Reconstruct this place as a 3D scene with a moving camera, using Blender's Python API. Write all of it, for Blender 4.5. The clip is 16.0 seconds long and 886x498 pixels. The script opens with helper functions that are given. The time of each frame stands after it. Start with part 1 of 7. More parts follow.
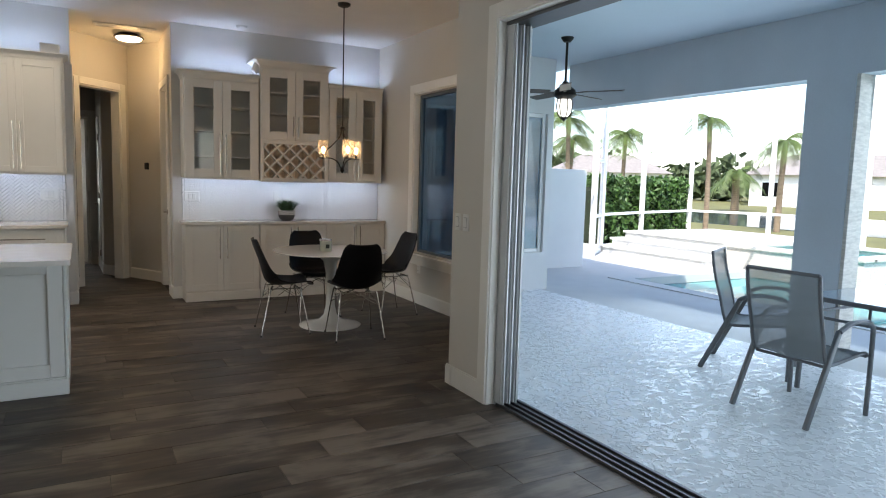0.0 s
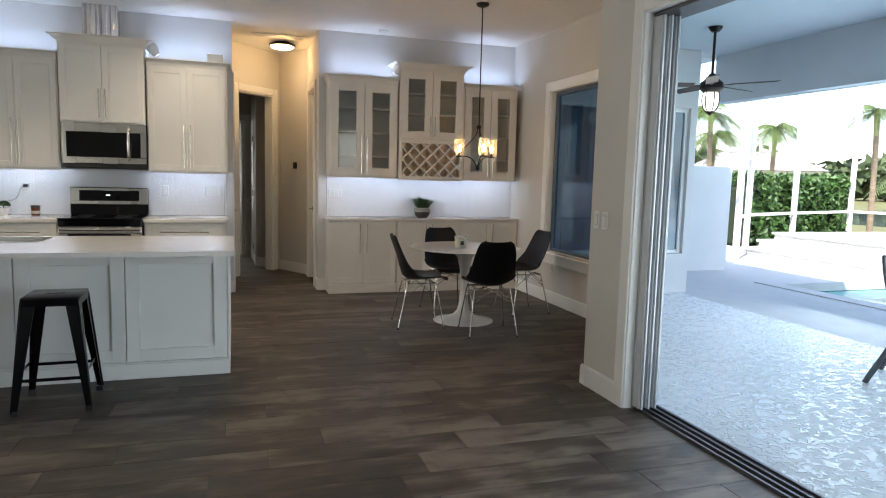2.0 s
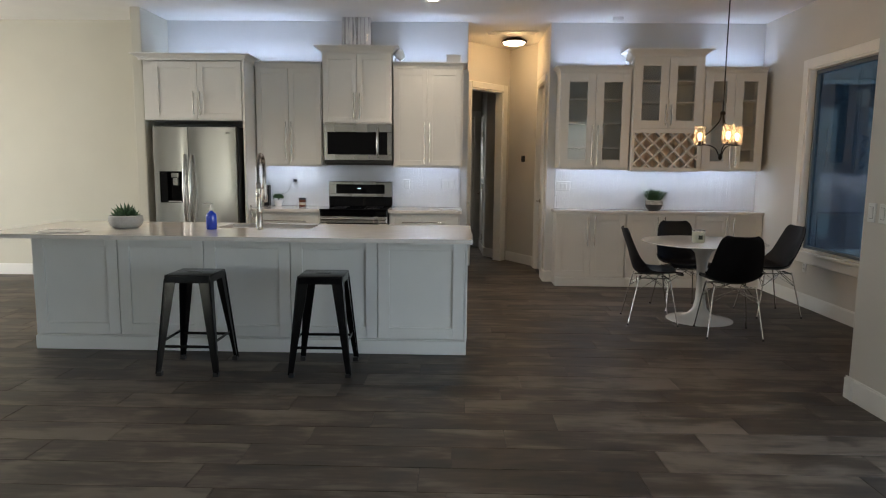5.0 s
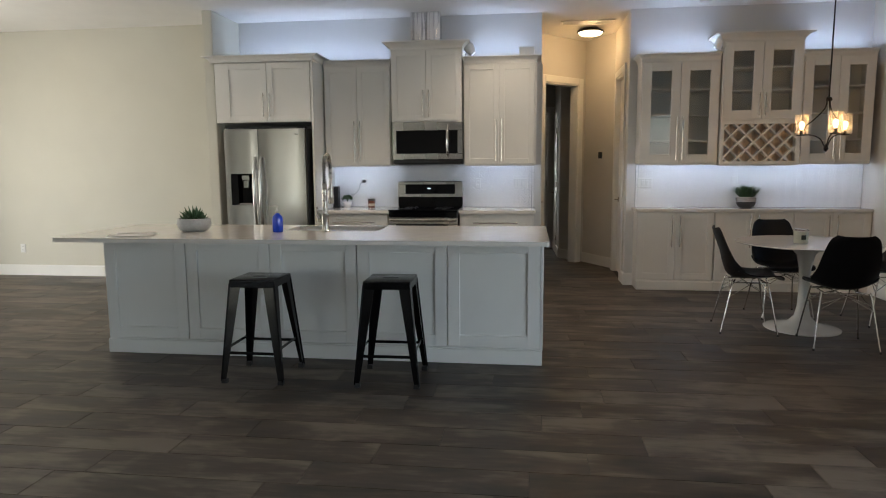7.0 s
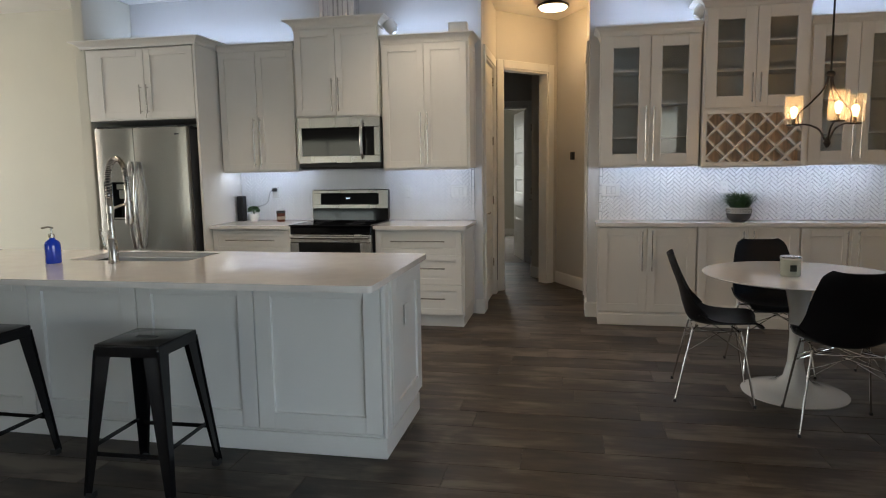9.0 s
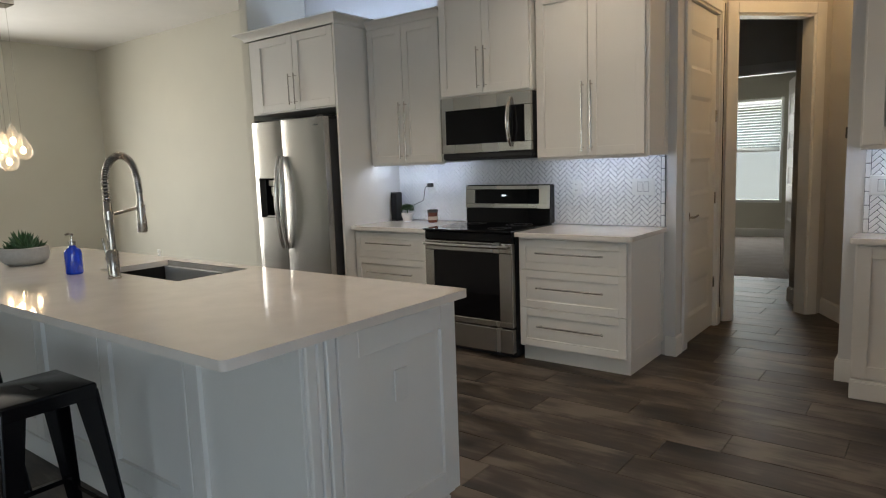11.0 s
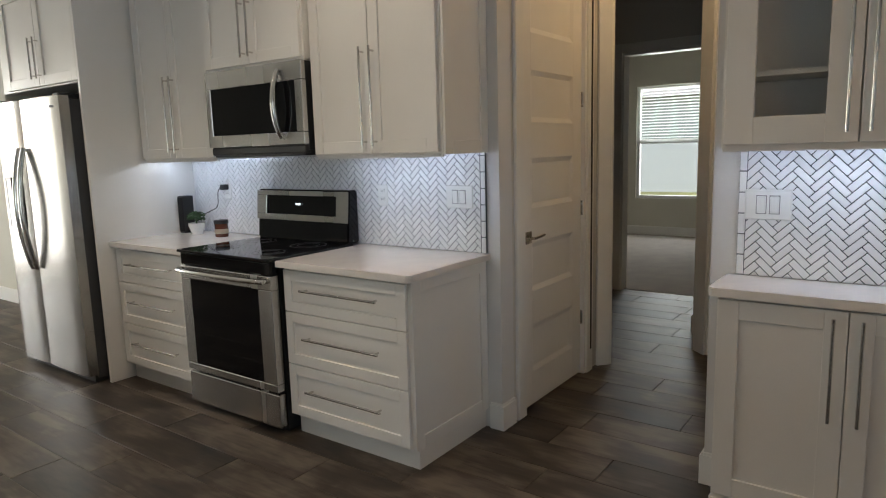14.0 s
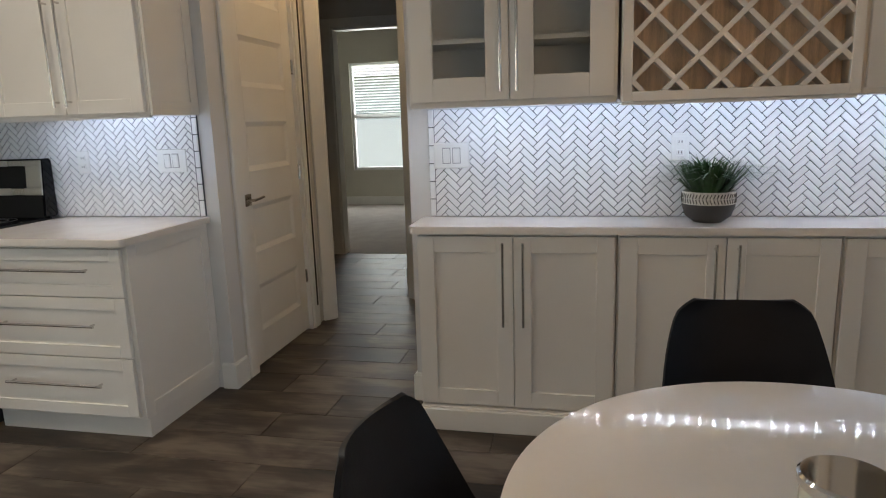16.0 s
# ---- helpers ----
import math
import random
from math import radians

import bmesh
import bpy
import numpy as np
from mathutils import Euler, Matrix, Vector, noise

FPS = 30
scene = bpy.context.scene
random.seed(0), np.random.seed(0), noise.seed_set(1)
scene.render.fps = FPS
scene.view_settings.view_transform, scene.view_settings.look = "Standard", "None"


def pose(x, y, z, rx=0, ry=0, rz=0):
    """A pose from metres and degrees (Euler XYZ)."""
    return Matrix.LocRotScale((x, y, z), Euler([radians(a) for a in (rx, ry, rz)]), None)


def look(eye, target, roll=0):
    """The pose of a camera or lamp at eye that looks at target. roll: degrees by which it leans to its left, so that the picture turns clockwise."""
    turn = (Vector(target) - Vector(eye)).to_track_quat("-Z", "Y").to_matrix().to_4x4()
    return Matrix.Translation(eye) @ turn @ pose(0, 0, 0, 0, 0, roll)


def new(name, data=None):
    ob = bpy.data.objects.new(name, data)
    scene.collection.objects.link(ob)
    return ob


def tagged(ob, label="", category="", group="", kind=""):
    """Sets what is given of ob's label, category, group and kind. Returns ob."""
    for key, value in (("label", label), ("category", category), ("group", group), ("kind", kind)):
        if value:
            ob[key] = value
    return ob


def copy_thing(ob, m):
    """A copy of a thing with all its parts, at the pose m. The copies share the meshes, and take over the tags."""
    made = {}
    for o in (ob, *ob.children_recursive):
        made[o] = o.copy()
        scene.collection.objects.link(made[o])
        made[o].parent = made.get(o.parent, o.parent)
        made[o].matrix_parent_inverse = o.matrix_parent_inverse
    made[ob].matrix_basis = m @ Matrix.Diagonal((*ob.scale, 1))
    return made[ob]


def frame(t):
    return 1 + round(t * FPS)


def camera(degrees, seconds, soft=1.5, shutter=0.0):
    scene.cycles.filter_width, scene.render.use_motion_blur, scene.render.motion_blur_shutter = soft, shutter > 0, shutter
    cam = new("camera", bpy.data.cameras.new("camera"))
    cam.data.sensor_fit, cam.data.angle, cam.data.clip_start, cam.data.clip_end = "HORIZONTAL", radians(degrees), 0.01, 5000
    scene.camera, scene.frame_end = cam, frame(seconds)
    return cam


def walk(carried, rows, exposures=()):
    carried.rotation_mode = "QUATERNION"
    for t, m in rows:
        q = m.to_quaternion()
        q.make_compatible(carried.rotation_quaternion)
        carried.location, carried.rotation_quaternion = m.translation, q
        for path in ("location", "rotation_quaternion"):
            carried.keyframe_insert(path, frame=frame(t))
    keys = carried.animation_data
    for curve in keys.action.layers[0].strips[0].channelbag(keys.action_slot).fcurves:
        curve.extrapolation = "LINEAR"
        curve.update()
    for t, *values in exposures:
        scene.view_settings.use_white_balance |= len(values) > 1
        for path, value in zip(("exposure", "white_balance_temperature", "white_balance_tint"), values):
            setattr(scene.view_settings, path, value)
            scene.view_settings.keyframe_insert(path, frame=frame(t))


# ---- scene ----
cam = camera(68.3, 16.0, soft=1.1)
PATH = [
    (0, (0.246, -0.067, 1.456), (1.21, 1.673, 1.248), 1.6),
    (0.5, (0.242, -0.073, 1.46), (1.099, 1.721, 1.248), 1.5),
    (1, (0.215, -0.062, 1.452), (0.993, 1.768, 1.24), 1.6),
    (1.5, (0.197, -0.056, 1.44), (0.891, 1.807, 1.226), 1.5),
    (2, (0.175, -0.063, 1.445), (0.784, 1.829, 1.223), 1.5),
    (2.5, (0.162, -0.056, 1.43), (0.655, 1.869, 1.204), 1.5),
    (3, (0.147, -0.047, 1.419), (0.553, 1.898, 1.188), 1.3),
    (3.5, (0.124, -0.054, 1.425), (0.382, 1.914, 1.183), 1.1),
    (4, (0.118, -0.051, 1.411), (0.283, 1.928, 1.168), 0.9),
    (4.5, (0.082, -0.068, 1.415), (0.13, 1.916, 1.168), 0.6),
    (5, (0.062, -0.088, 1.424), (0.02, 1.896, 1.172), 0.6),
    (7.5, (0.036, 0.486, 1.401), (-0.234, 2.452, 1.151), -0.5),
    (8, (0.303, 0.905, 1.4), (0.05, 2.874, 1.156), -0.8),
    (10.5, (1.584, 3.082, 1.425), (0.61, 4.811, 1.175), -1.6),
    (11, (1.626, 3.497, 1.395), (0.416, 5.069, 1.141), -2.0),
    (11.5, (1.753, 3.859, 1.384), (0.384, 5.294, 1.126), -2.0),
    (12, (1.778, 4.158, 1.379), (0.38, 5.565, 1.121), -2.0),
    (12.5, (1.762, 4.488, 1.369), (0.353, 5.885, 1.115), -1.8),
    (13, (1.804, 4.777, 1.385), (0.403, 6.179, 1.122), -1.7),
    (13.5, (1.823, 5.038, 1.424), (0.481, 6.494, 1.141), -1.9),
    (14, (1.814, 5.286, 1.436), (0.652, 6.886, 1.135), -1.6),
    (14.5, (1.848, 5.429, 1.434), (0.902, 7.163, 1.122), -1.5),
    (15, (1.915, 5.405, 1.417), (1.151, 7.224, 1.093), -1.4),
    (15.5, (1.951, 5.262, 1.391), (1.303, 7.124, 1.057), -1.4),
    (16, (1.948, 5.089, 1.349), (1.53, 7.007, 0.965), -1.8),
]
walk(cam, [(t, look(eye, target, roll)) for t, eye, target, roll in PATH], [(0, 1.65), (1.5, 1.98), (3, 2.05), (4, 1.9), (5, 1.72), (8, 1.64), (10.5, 1.68), (11, 1.5), (11.5, 1.32), (12, 1.26), (13.5, 1.36), (14.5, 1.78), (15.5, 1.8), (16, 1.82)])

# ---- light ----
SUN_FROM = Vector((-0.45, -0.38, 0.80))
world = bpy.data.worlds.new("world")
scene.world = world
world.use_nodes = True
wn, wl = world.node_tree.nodes, world.node_tree.links
sky = wn.new("ShaderNodeTexSky")
sky.sky_type, sky.sun_disc = "NISHITA", False
sky.sun_elevation = math.asin(SUN_FROM.normalized().z)
sky.sun_rotation = math.atan2(SUN_FROM.x, SUN_FROM.y)
sky.air_density, sky.dust_density = 1.0, 1.5
wl.new(sky.outputs[0], wn["Background"].inputs[0])
wn["Background"].inputs[1].default_value = 0.15

sun = new("sun", bpy.data.lights.new("sun", "SUN"))
sun.data.energy, sun.data.angle, sun.data.color = 2.6, radians(0.5), (1.0, 0.95, 0.87)
sun.matrix_world = look(SUN_FROM * 20, (0, 0, 0))


def area_lamp(name, loc, target, size, size_y, power, colour):
    lamp = new(name, bpy.data.lights.new(name, "AREA"))
    lamp.data.shape, lamp.data.size, lamp.data.size_y = "RECTANGLE", size, size_y
    lamp.data.energy, lamp.data.color = power, colour
    lamp.matrix_world = look(loc, target)
    return lamp


def bulb_lamp(name, loc, power, colour, radius=0.03):
    lamp = new(name, bpy.data.lights.new(name, "POINT"))
    lamp.data.energy, lamp.data.color, lamp.data.shadow_soft_size = power, colour, radius
    lamp.location = loc
    return lamp


COOL, WARM = (0.56, 0.70, 1.0), (1.0, 0.60, 0.28)
# strips under and on top of the wall cabinets
area_lamp("strip_light_under_kitchen", (-1.93, 7.80, 1.405), (-1.93, 7.95, 1.25), 0.74, 0.03, 0.23, COOL)
area_lamp("strip_light_under_kitchen", (-0.30, 7.80, 1.405), (-0.30, 7.95, 1.25), 0.74, 0.03, 0.23, COOL)
area_lamp("strip_light_under_bar", (2.45, 7.81, 1.39), (2.45, 7.96, 1.235), 2.3, 0.03, 0.62, COOL)
area_lamp("strip_light_on_kitchen", (-2.50, 7.86, 2.64), (-2.50, 7.93, 4), 1.8, 0.03, 1.3, COOL)
area_lamp("strip_light_on_kitchen", (-0.30, 7.86, 2.64), (-0.30, 7.93, 4), 0.75, 0.03, 0.6, COOL)
area_lamp("strip_light_on_bar", (1.67, 7.88, 2.63), (1.67, 7.93, 4), 0.8, 0.03, 0.6, COOL)
area_lamp("strip_light_on_bar", (3.28, 7.88, 2.63), (3.28, 7.93, 4), 0.7, 0.03, 0.55, COOL)
# daylight of the open wall and of the windows
area_lamp("daylight_terrace", (2.80, 0.9, 1.25), (-4, 0.9, 0.85), 4.6, 2.0, 11.5, (0.84, 0.92, 1.0))
area_lamp("daylight_under_roof", (6.70, 0.0, 1.30), (3.0, 0.0, 0.9), 12.0, 2.3, 48.0, (0.74, 0.88, 1.0))
# fill light at an added, unseen south window, for left floor and refrigerator
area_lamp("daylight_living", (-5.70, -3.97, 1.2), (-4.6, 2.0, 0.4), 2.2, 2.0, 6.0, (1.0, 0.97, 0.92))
area_lamp("daylight_arch", (-7.70, 5.6, 1.4), (0, 5.6, 0.9), 1.5, 2.3, 33.0, (1.0, 0.96, 0.88))
area_lamp("daylight_bedroom", (-1.175, 15.95, 1.50), (-1.0, 11.6, 1.0), 1.3, 1.7, 18.0, (1.0, 0.98, 0.93))
bulb_lamp("hall_bulb", (0.80, 9.00, 2.98), 2.3, (1.0, 0.58, 0.22), 0.12)
CANS = ((-0.22, 6.98), (-2.9, 5.9), (-1.5, 5.9), (-0.1, 5.9))
for cx, cy in CANS:
    can = new("downlight_lamp", bpy.data.lights.new("downlight_lamp", "SPOT"))
    can.data.energy, can.data.color, can.data.spot_size, can.data.spot_blend, can.data.shadow_soft_size = 11.0, (1.0, 0.83, 0.64), radians(130), 0.7, 0.05
    can.location = (cx, cy, 3.12)


# ---- materials ----
def material(name, colour, rough=0.5, metal=0.0, vary=0.06, scale=6.0, fine=60.0, bump=0.0, bump_scale=80.0, second=None,
             coat=0.0, emit=0.0, emit_colour=None, stretch=(1, 1, 1), spec=0.5, per_object=0.0, attribute="", rough_vary=0.08):
    m = bpy.data.materials.new(name)
    m.use_nodes = True
    n, l = m.node_tree.nodes, m.node_tree.links
    b = n["Principled BSDF"]
    b.inputs["Metallic"].default_value = metal
    b.inputs["Coat Weight"].default_value = coat
    b.inputs["Specular IOR Level"].default_value = spec
    co = n.new("ShaderNodeTexCoord")
    mp = n.new("ShaderNodeMapping")
    mp.inputs["Scale"].default_value = stretch
    l.new(co.outputs["Object"], mp.inputs[0])
    n1, n2 = n.new("ShaderNodeTexNoise"), n.new("ShaderNodeTexNoise")
    n1.inputs["Scale"].default_value, n1.inputs["Detail"].default_value = scale, 5.0
    n2.inputs["Scale"].default_value, n2.inputs["Detail"].default_value = fine, 3.0
    l.new(mp.outputs[0], n1.inputs["Vector"])
    l.new(mp.outputs[0], n2.inputs["Vector"])
    if per_object or attribute:
        if attribute:
            rn = n.new("ShaderNodeAttribute")
            rn.attribute_name = attribute
            ro = rn.outputs["Fac"]
        else:
            rn = n.new("ShaderNodeObjectInfo")
            ro = rn.outputs["Random"]
        sh = n.new("ShaderNodeVectorMath")
        sh.operation = "MULTIPLY_ADD"
        cx = n.new("ShaderNodeCombineXYZ")
        for k in range(3):
            l.new(ro, cx.inputs[k])
        sh.inputs[1].default_value = (37.0, 91.0, 13.0)
        l.new(cx.outputs[0], sh.inputs[0])
        l.new(mp.outputs[0], sh.inputs[2])
        l.new(sh.outputs[0], n1.inputs["Vector"])
        l.new(sh.outputs[0], n2.inputs["Vector"])
    add = n.new("ShaderNodeMath")
    add.operation = "MULTIPLY_ADD"
    l.new(n2.outputs["Fac"], add.inputs[0])
    add.inputs[1].default_value = 0.4
    l.new(n1.outputs["Fac"], add.inputs[2])
    rr = n.new("ShaderNodeMapRange")
    rr.inputs["From Min"].default_value, rr.inputs["From Max"].default_value = 0.45, 0.95
    l.new(add.outputs[0], rr.inputs["Value"])
    ramp = n.new("ShaderNodeMix")
    ramp.data_type = "RGBA"
    c2 = second or colour
    ramp.inputs["A"].default_value = (*[max(0.0, c * (1 - vary)) for c in colour], 1)
    ramp.inputs["B"].default_value = (*[min(1.0, c * (1 + vary)) for c in c2], 1)
    l.new(rr.outputs[0], ramp.inputs["Factor"])
    out = ramp.outputs["Result"]
    if per_object:
        hs = n.new("ShaderNodeHueSaturation")
        mr = n.new("ShaderNodeMapRange")
        mr.inputs["To Min"].default_value, mr.inputs["To Max"].default_value = 1 - per_object, 1 + per_object
        l.new(ro, mr.inputs["Value"])
        l.new(mr.outputs[0], hs.inputs["Value"])
        l.new(out, hs.inputs["Color"])
        out = hs.outputs["Color"]
    l.new(out, b.inputs["Base Color"])
    rg = n.new("ShaderNodeMapRange")
    rg.inputs["To Min"].default_value, rg.inputs["To Max"].default_value = max(0.02, rough - rough_vary), min(1.0, rough + rough_vary)
    l.new(n1.outputs["Fac"], rg.inputs["Value"])
    l.new(rg.outputs[0], b.inputs["Roughness"])
    if bump:
        bn = n.new("ShaderNodeBump")
        bn.inputs["Strength"].default_value, bn.inputs["Distance"].default_value = bump, 0.002
        n3 = n.new("ShaderNodeTexNoise")
        n3.inputs["Scale"].default_value, n3.inputs["Detail"].default_value = bump_scale, 4.0
        l.new(mp.outputs[0], n3.inputs["Vector"])
        l.new(n3.outputs["Fac"], bn.inputs["Height"])
        l.new(bn.outputs[0], b.inputs["Normal"])
    if emit:
        b.inputs["Emission Color"].default_value = (*(emit_colour or colour), 1)
        b.inputs["Emission Strength"].default_value = emit
    return m


def pane_glass(name, tint=(1, 1, 1), gloss=0.12):
    m = bpy.data.materials.new(name)
    m.use_nodes = True
    n, l = m.node_tree.nodes, m.node_tree.links
    n.remove(n["Principled BSDF"])
    tr, gl, mx, fr = n.new("ShaderNodeBsdfTransparent"), n.new("ShaderNodeBsdfGlossy"), n.new("ShaderNodeMixShader"), n.new("ShaderNodeLayerWeight")
    tr.inputs[0].default_value = (*tint, 1)
    gl.inputs["Roughness"].default_value = 0.01
    fr.inputs["Blend"].default_value = 0.5
    pw, ma = n.new("ShaderNodeMath"), n.new("ShaderNodeMath")
    pw.operation, ma.operation = "POWER", "MULTIPLY_ADD"
    pw.inputs[1].default_value = 4.0
    ma.inputs[1].default_value, ma.inputs[2].default_value = 0.55, gloss * 0.3
    l.new(fr.outputs["Facing"], pw.inputs[0])
    l.new(pw.outputs[0], ma.inputs[0])
    l.new(ma.outputs[0], mx.inputs[0])
    l.new(tr.outputs[0], mx.inputs[1])
    l.new(gl.outputs[0], mx.inputs[2])
    l.new(mx.outputs[0], n["Material Output"].inputs[0])
    return m


WALL = material("wall_paint_greige", (0.60, 0.575, 0.535), 0.75, vary=0.03, scale=2.0, fine=180, bump=0.25, bump_scale=160)
WALL_COOL = material("wall_paint_light_grey", (0.66, 0.655, 0.645), 0.75, vary=0.03, scale=2.0, fine=180, bump=0.25, bump_scale=160)
WALL_CREAM = material("wall_paint_cream", (0.60, 0.58, 0.50), 0.70, vary=0.03, scale=2.0, fine=180, bump=0.25, bump_scale=160)
CEIL = material("ceiling_paint_white", (0.78, 0.77, 0.75), 0.85, vary=0.03, scale=3.0, fine=120, bump=0.5, bump_scale=70)
TRIM = material("trim_paint_white", (0.80, 0.79, 0.76), 0.38, vary=0.03, scale=4.0, fine=90, bump=0.05)
CAB = material("cabinet_paint_off_white", (0.75, 0.73, 0.69), 0.36, vary=0.025, scale=3.0, fine=150, bump=0.08, bump_scale=220)
CAB_IN = material("cabinet_inside", (0.76, 0.75, 0.72), 0.5, vary=0.05, scale=4.0)
ISLAND = material("island_paint_pale_grey", (0.75, 0.745, 0.725), 0.38, vary=0.025, scale=3.0, fine=150, bump=0.08, bump_scale=220)
QUARTZ = material("quartz_white", (0.745, 0.705, 0.66), 0.06, vary=0.05, scale=9.0, fine=420, rough_vary=0.03)
STEEL = material("brushed_steel", (0.53, 0.515, 0.49), 0.27, 1.0, vary=0.05, scale=2.0, fine=40, bump=0.12, bump_scale=60, stretch=(1, 1, 0.02), rough_vary=0.05)
STEEL_H = material("brushed_steel_handle", (0.62, 0.60, 0.57), 0.16, 1.0, vary=0.03, scale=8.0)
CHROME = material("chrome", (0.75, 0.75, 0.74), 0.06, 1.0, vary=0.02, rough_vary=0.02)
NICKEL = material("brushed_nickel", (0.48, 0.45, 0.41), 0.26, 1.0, vary=0.05, scale=20)
BLACK_GLASS = material("black_glass", (0.004, 0.004, 0.005), 0.05, vary=0.1, rough_vary=0.02, spec=0.32)
BLACK_PLASTIC = material("black_plastic", (0.014, 0.014, 0.015), 0.42, vary=0.15, scale=20, bump=0.1, bump_scale=300)
BLACK_METAL = material("black_painted_metal", (0.004, 0.004, 0.005), 0.16, vary=0.15, scale=10, spec=0.30)
BRONZE = material("dark_bronze", (0.022, 0.018, 0.015), 0.40, 0.6, vary=0.2, scale=30)
SHELL = material("black_moulded_plastic", (0.006, 0.006, 0.008), 0.46, spec=0.25, vary=0.2, scale=14, bump=0.12, bump_scale=260)
TABLE_WHITE = material("white_lacquer", (0.82, 0.80, 0.77), 0.06, vary=0.02, rough_vary=0.02)
GROUT = material("grout_dark", (0.05, 0.047, 0.043), 0.9, vary=0.15, scale=30)
GROUT_TILE = material("grout_grey", (0.08, 0.085, 0.10), 0.9, vary=0.12, scale=40)
TILE = material("glazed_tile_white", (0.80, 0.80, 0.80), 0.12, vary=0.02, scale=30, per_object=0.05, rough_vary=0.04, bump=0.10, bump_scale=40)
TILE_STUFF = material("glazed_tile_white_joined", (0.80, 0.80, 0.80), 0.12, vary=0.03, scale=18, rough_vary=0.04, bump=0.10, bump_scale=40)
PLATE = material("switch_plate_white", (0.74, 0.74, 0.72), 0.35, vary=0.02)
LED = material("led_dot", (0.9, 0.95, 1.0), 0.5, emit=34.0, emit_colour=(0.75, 0.85, 1.0))
GLOW = material("lamp_diffuser", (0.9, 0.85, 0.75), 0.5, emit=4.0, emit_colour=(1.0, 0.78, 0.48))
FILAMENT = material("bulb_glow", (1.0, 0.8, 0.5), 0.5, emit=3.5, emit_colour=(1.0, 0.60, 0.28))
FILAMENT_SOFT = material("bulb_glow_soft", (1.0, 0.85, 0.6), 0.5, emit=6.0, emit_colour=(1.0, 0.72, 0.42))
CLEAR = pane_glass("clear_glass", (0.97, 0.98, 0.97), 0.10)
CAB_GLASS = pane_glass("cabinet_glass", (0.94, 0.95, 0.95), 0.12)
WIN_GLASS = pane_glass("window_glass_tinted", (0.34, 0.41, 0.46), 0.25)
SHADE = pane_glass("seeded_shade_glass", (1.0, 0.97, 0.92), 0.10)
sn_, sl_ = SHADE.node_tree.nodes, SHADE.node_tree.links
st_, sm_ = sn_.new("ShaderNodeBsdfTranslucent"), sn_.new("ShaderNodeMixShader")
st_.inputs[0].default_value = (1.0, 0.90, 0.76, 1)
sm_.inputs[0].default_value = 0.07
sl_.new(sn_["Material Output"].inputs[0].links[0].from_socket, sm_.inputs[1])
sl_.new(st_.outputs[0], sm_.inputs[2])
sl_.new(sm_.outputs[0], sn_["Material Output"].inputs[0])
BLIND = material("blind_slat_white", (0.85, 0.85, 0.84), 0.5, vary=0.02)
bn_, bk_ = BLIND.node_tree.nodes, BLIND.node_tree.links
bt_, bm_ = bn_.new("ShaderNodeBsdfTranslucent"), bn_.new("ShaderNodeMixShader")
bt_.inputs[0].default_value = (0.9, 0.9, 0.88, 1)
bm_.inputs[0].default_value = 0.5
bk_.new(bn_["Principled BSDF"].outputs[0], bm_.inputs[1])
bk_.new(bt_.outputs[0], bm_.inputs[2])
bk_.new(bm_.outputs[0], bn_["Material Output"].inputs[0])
PLAIN_GLASS = pane_glass("window_glass", (0.92, 0.95, 0.94), 0.10)
BLUE_GLASS = material("blue_soap", (0.01, 0.06, 0.65), 0.06, vary=0.1, coat=0.6)
SUCC_POT = material("grey_stoneware", (0.40, 0.40, 0.39), 0.55, vary=0.08, scale=30, bump=0.1)
SOIL = material("soil", (0.04, 0.03, 0.022), 0.95, vary=0.3, scale=40, bump=0.6)
LEAF = material("succulent_green", (0.05, 0.11, 0.045), 0.45, vary=0.35, scale=25)
GRASS_LEAF = material("grass_plant_green", (0.030, 0.075, 0.022), 0.5, vary=0.4, scale=30)
CARPET = material("carpet_beige", (0.36, 0.32, 0.28), 0.95, vary=0.12, scale=5, fine=90, bump=0.8, bump_scale=200)
WINE_BOARD = material("rack_back_boards", (0.72, 0.58, 0.45), 0.6, vary=0.35, scale=3, fine=60, stretch=(14, 1, 1))


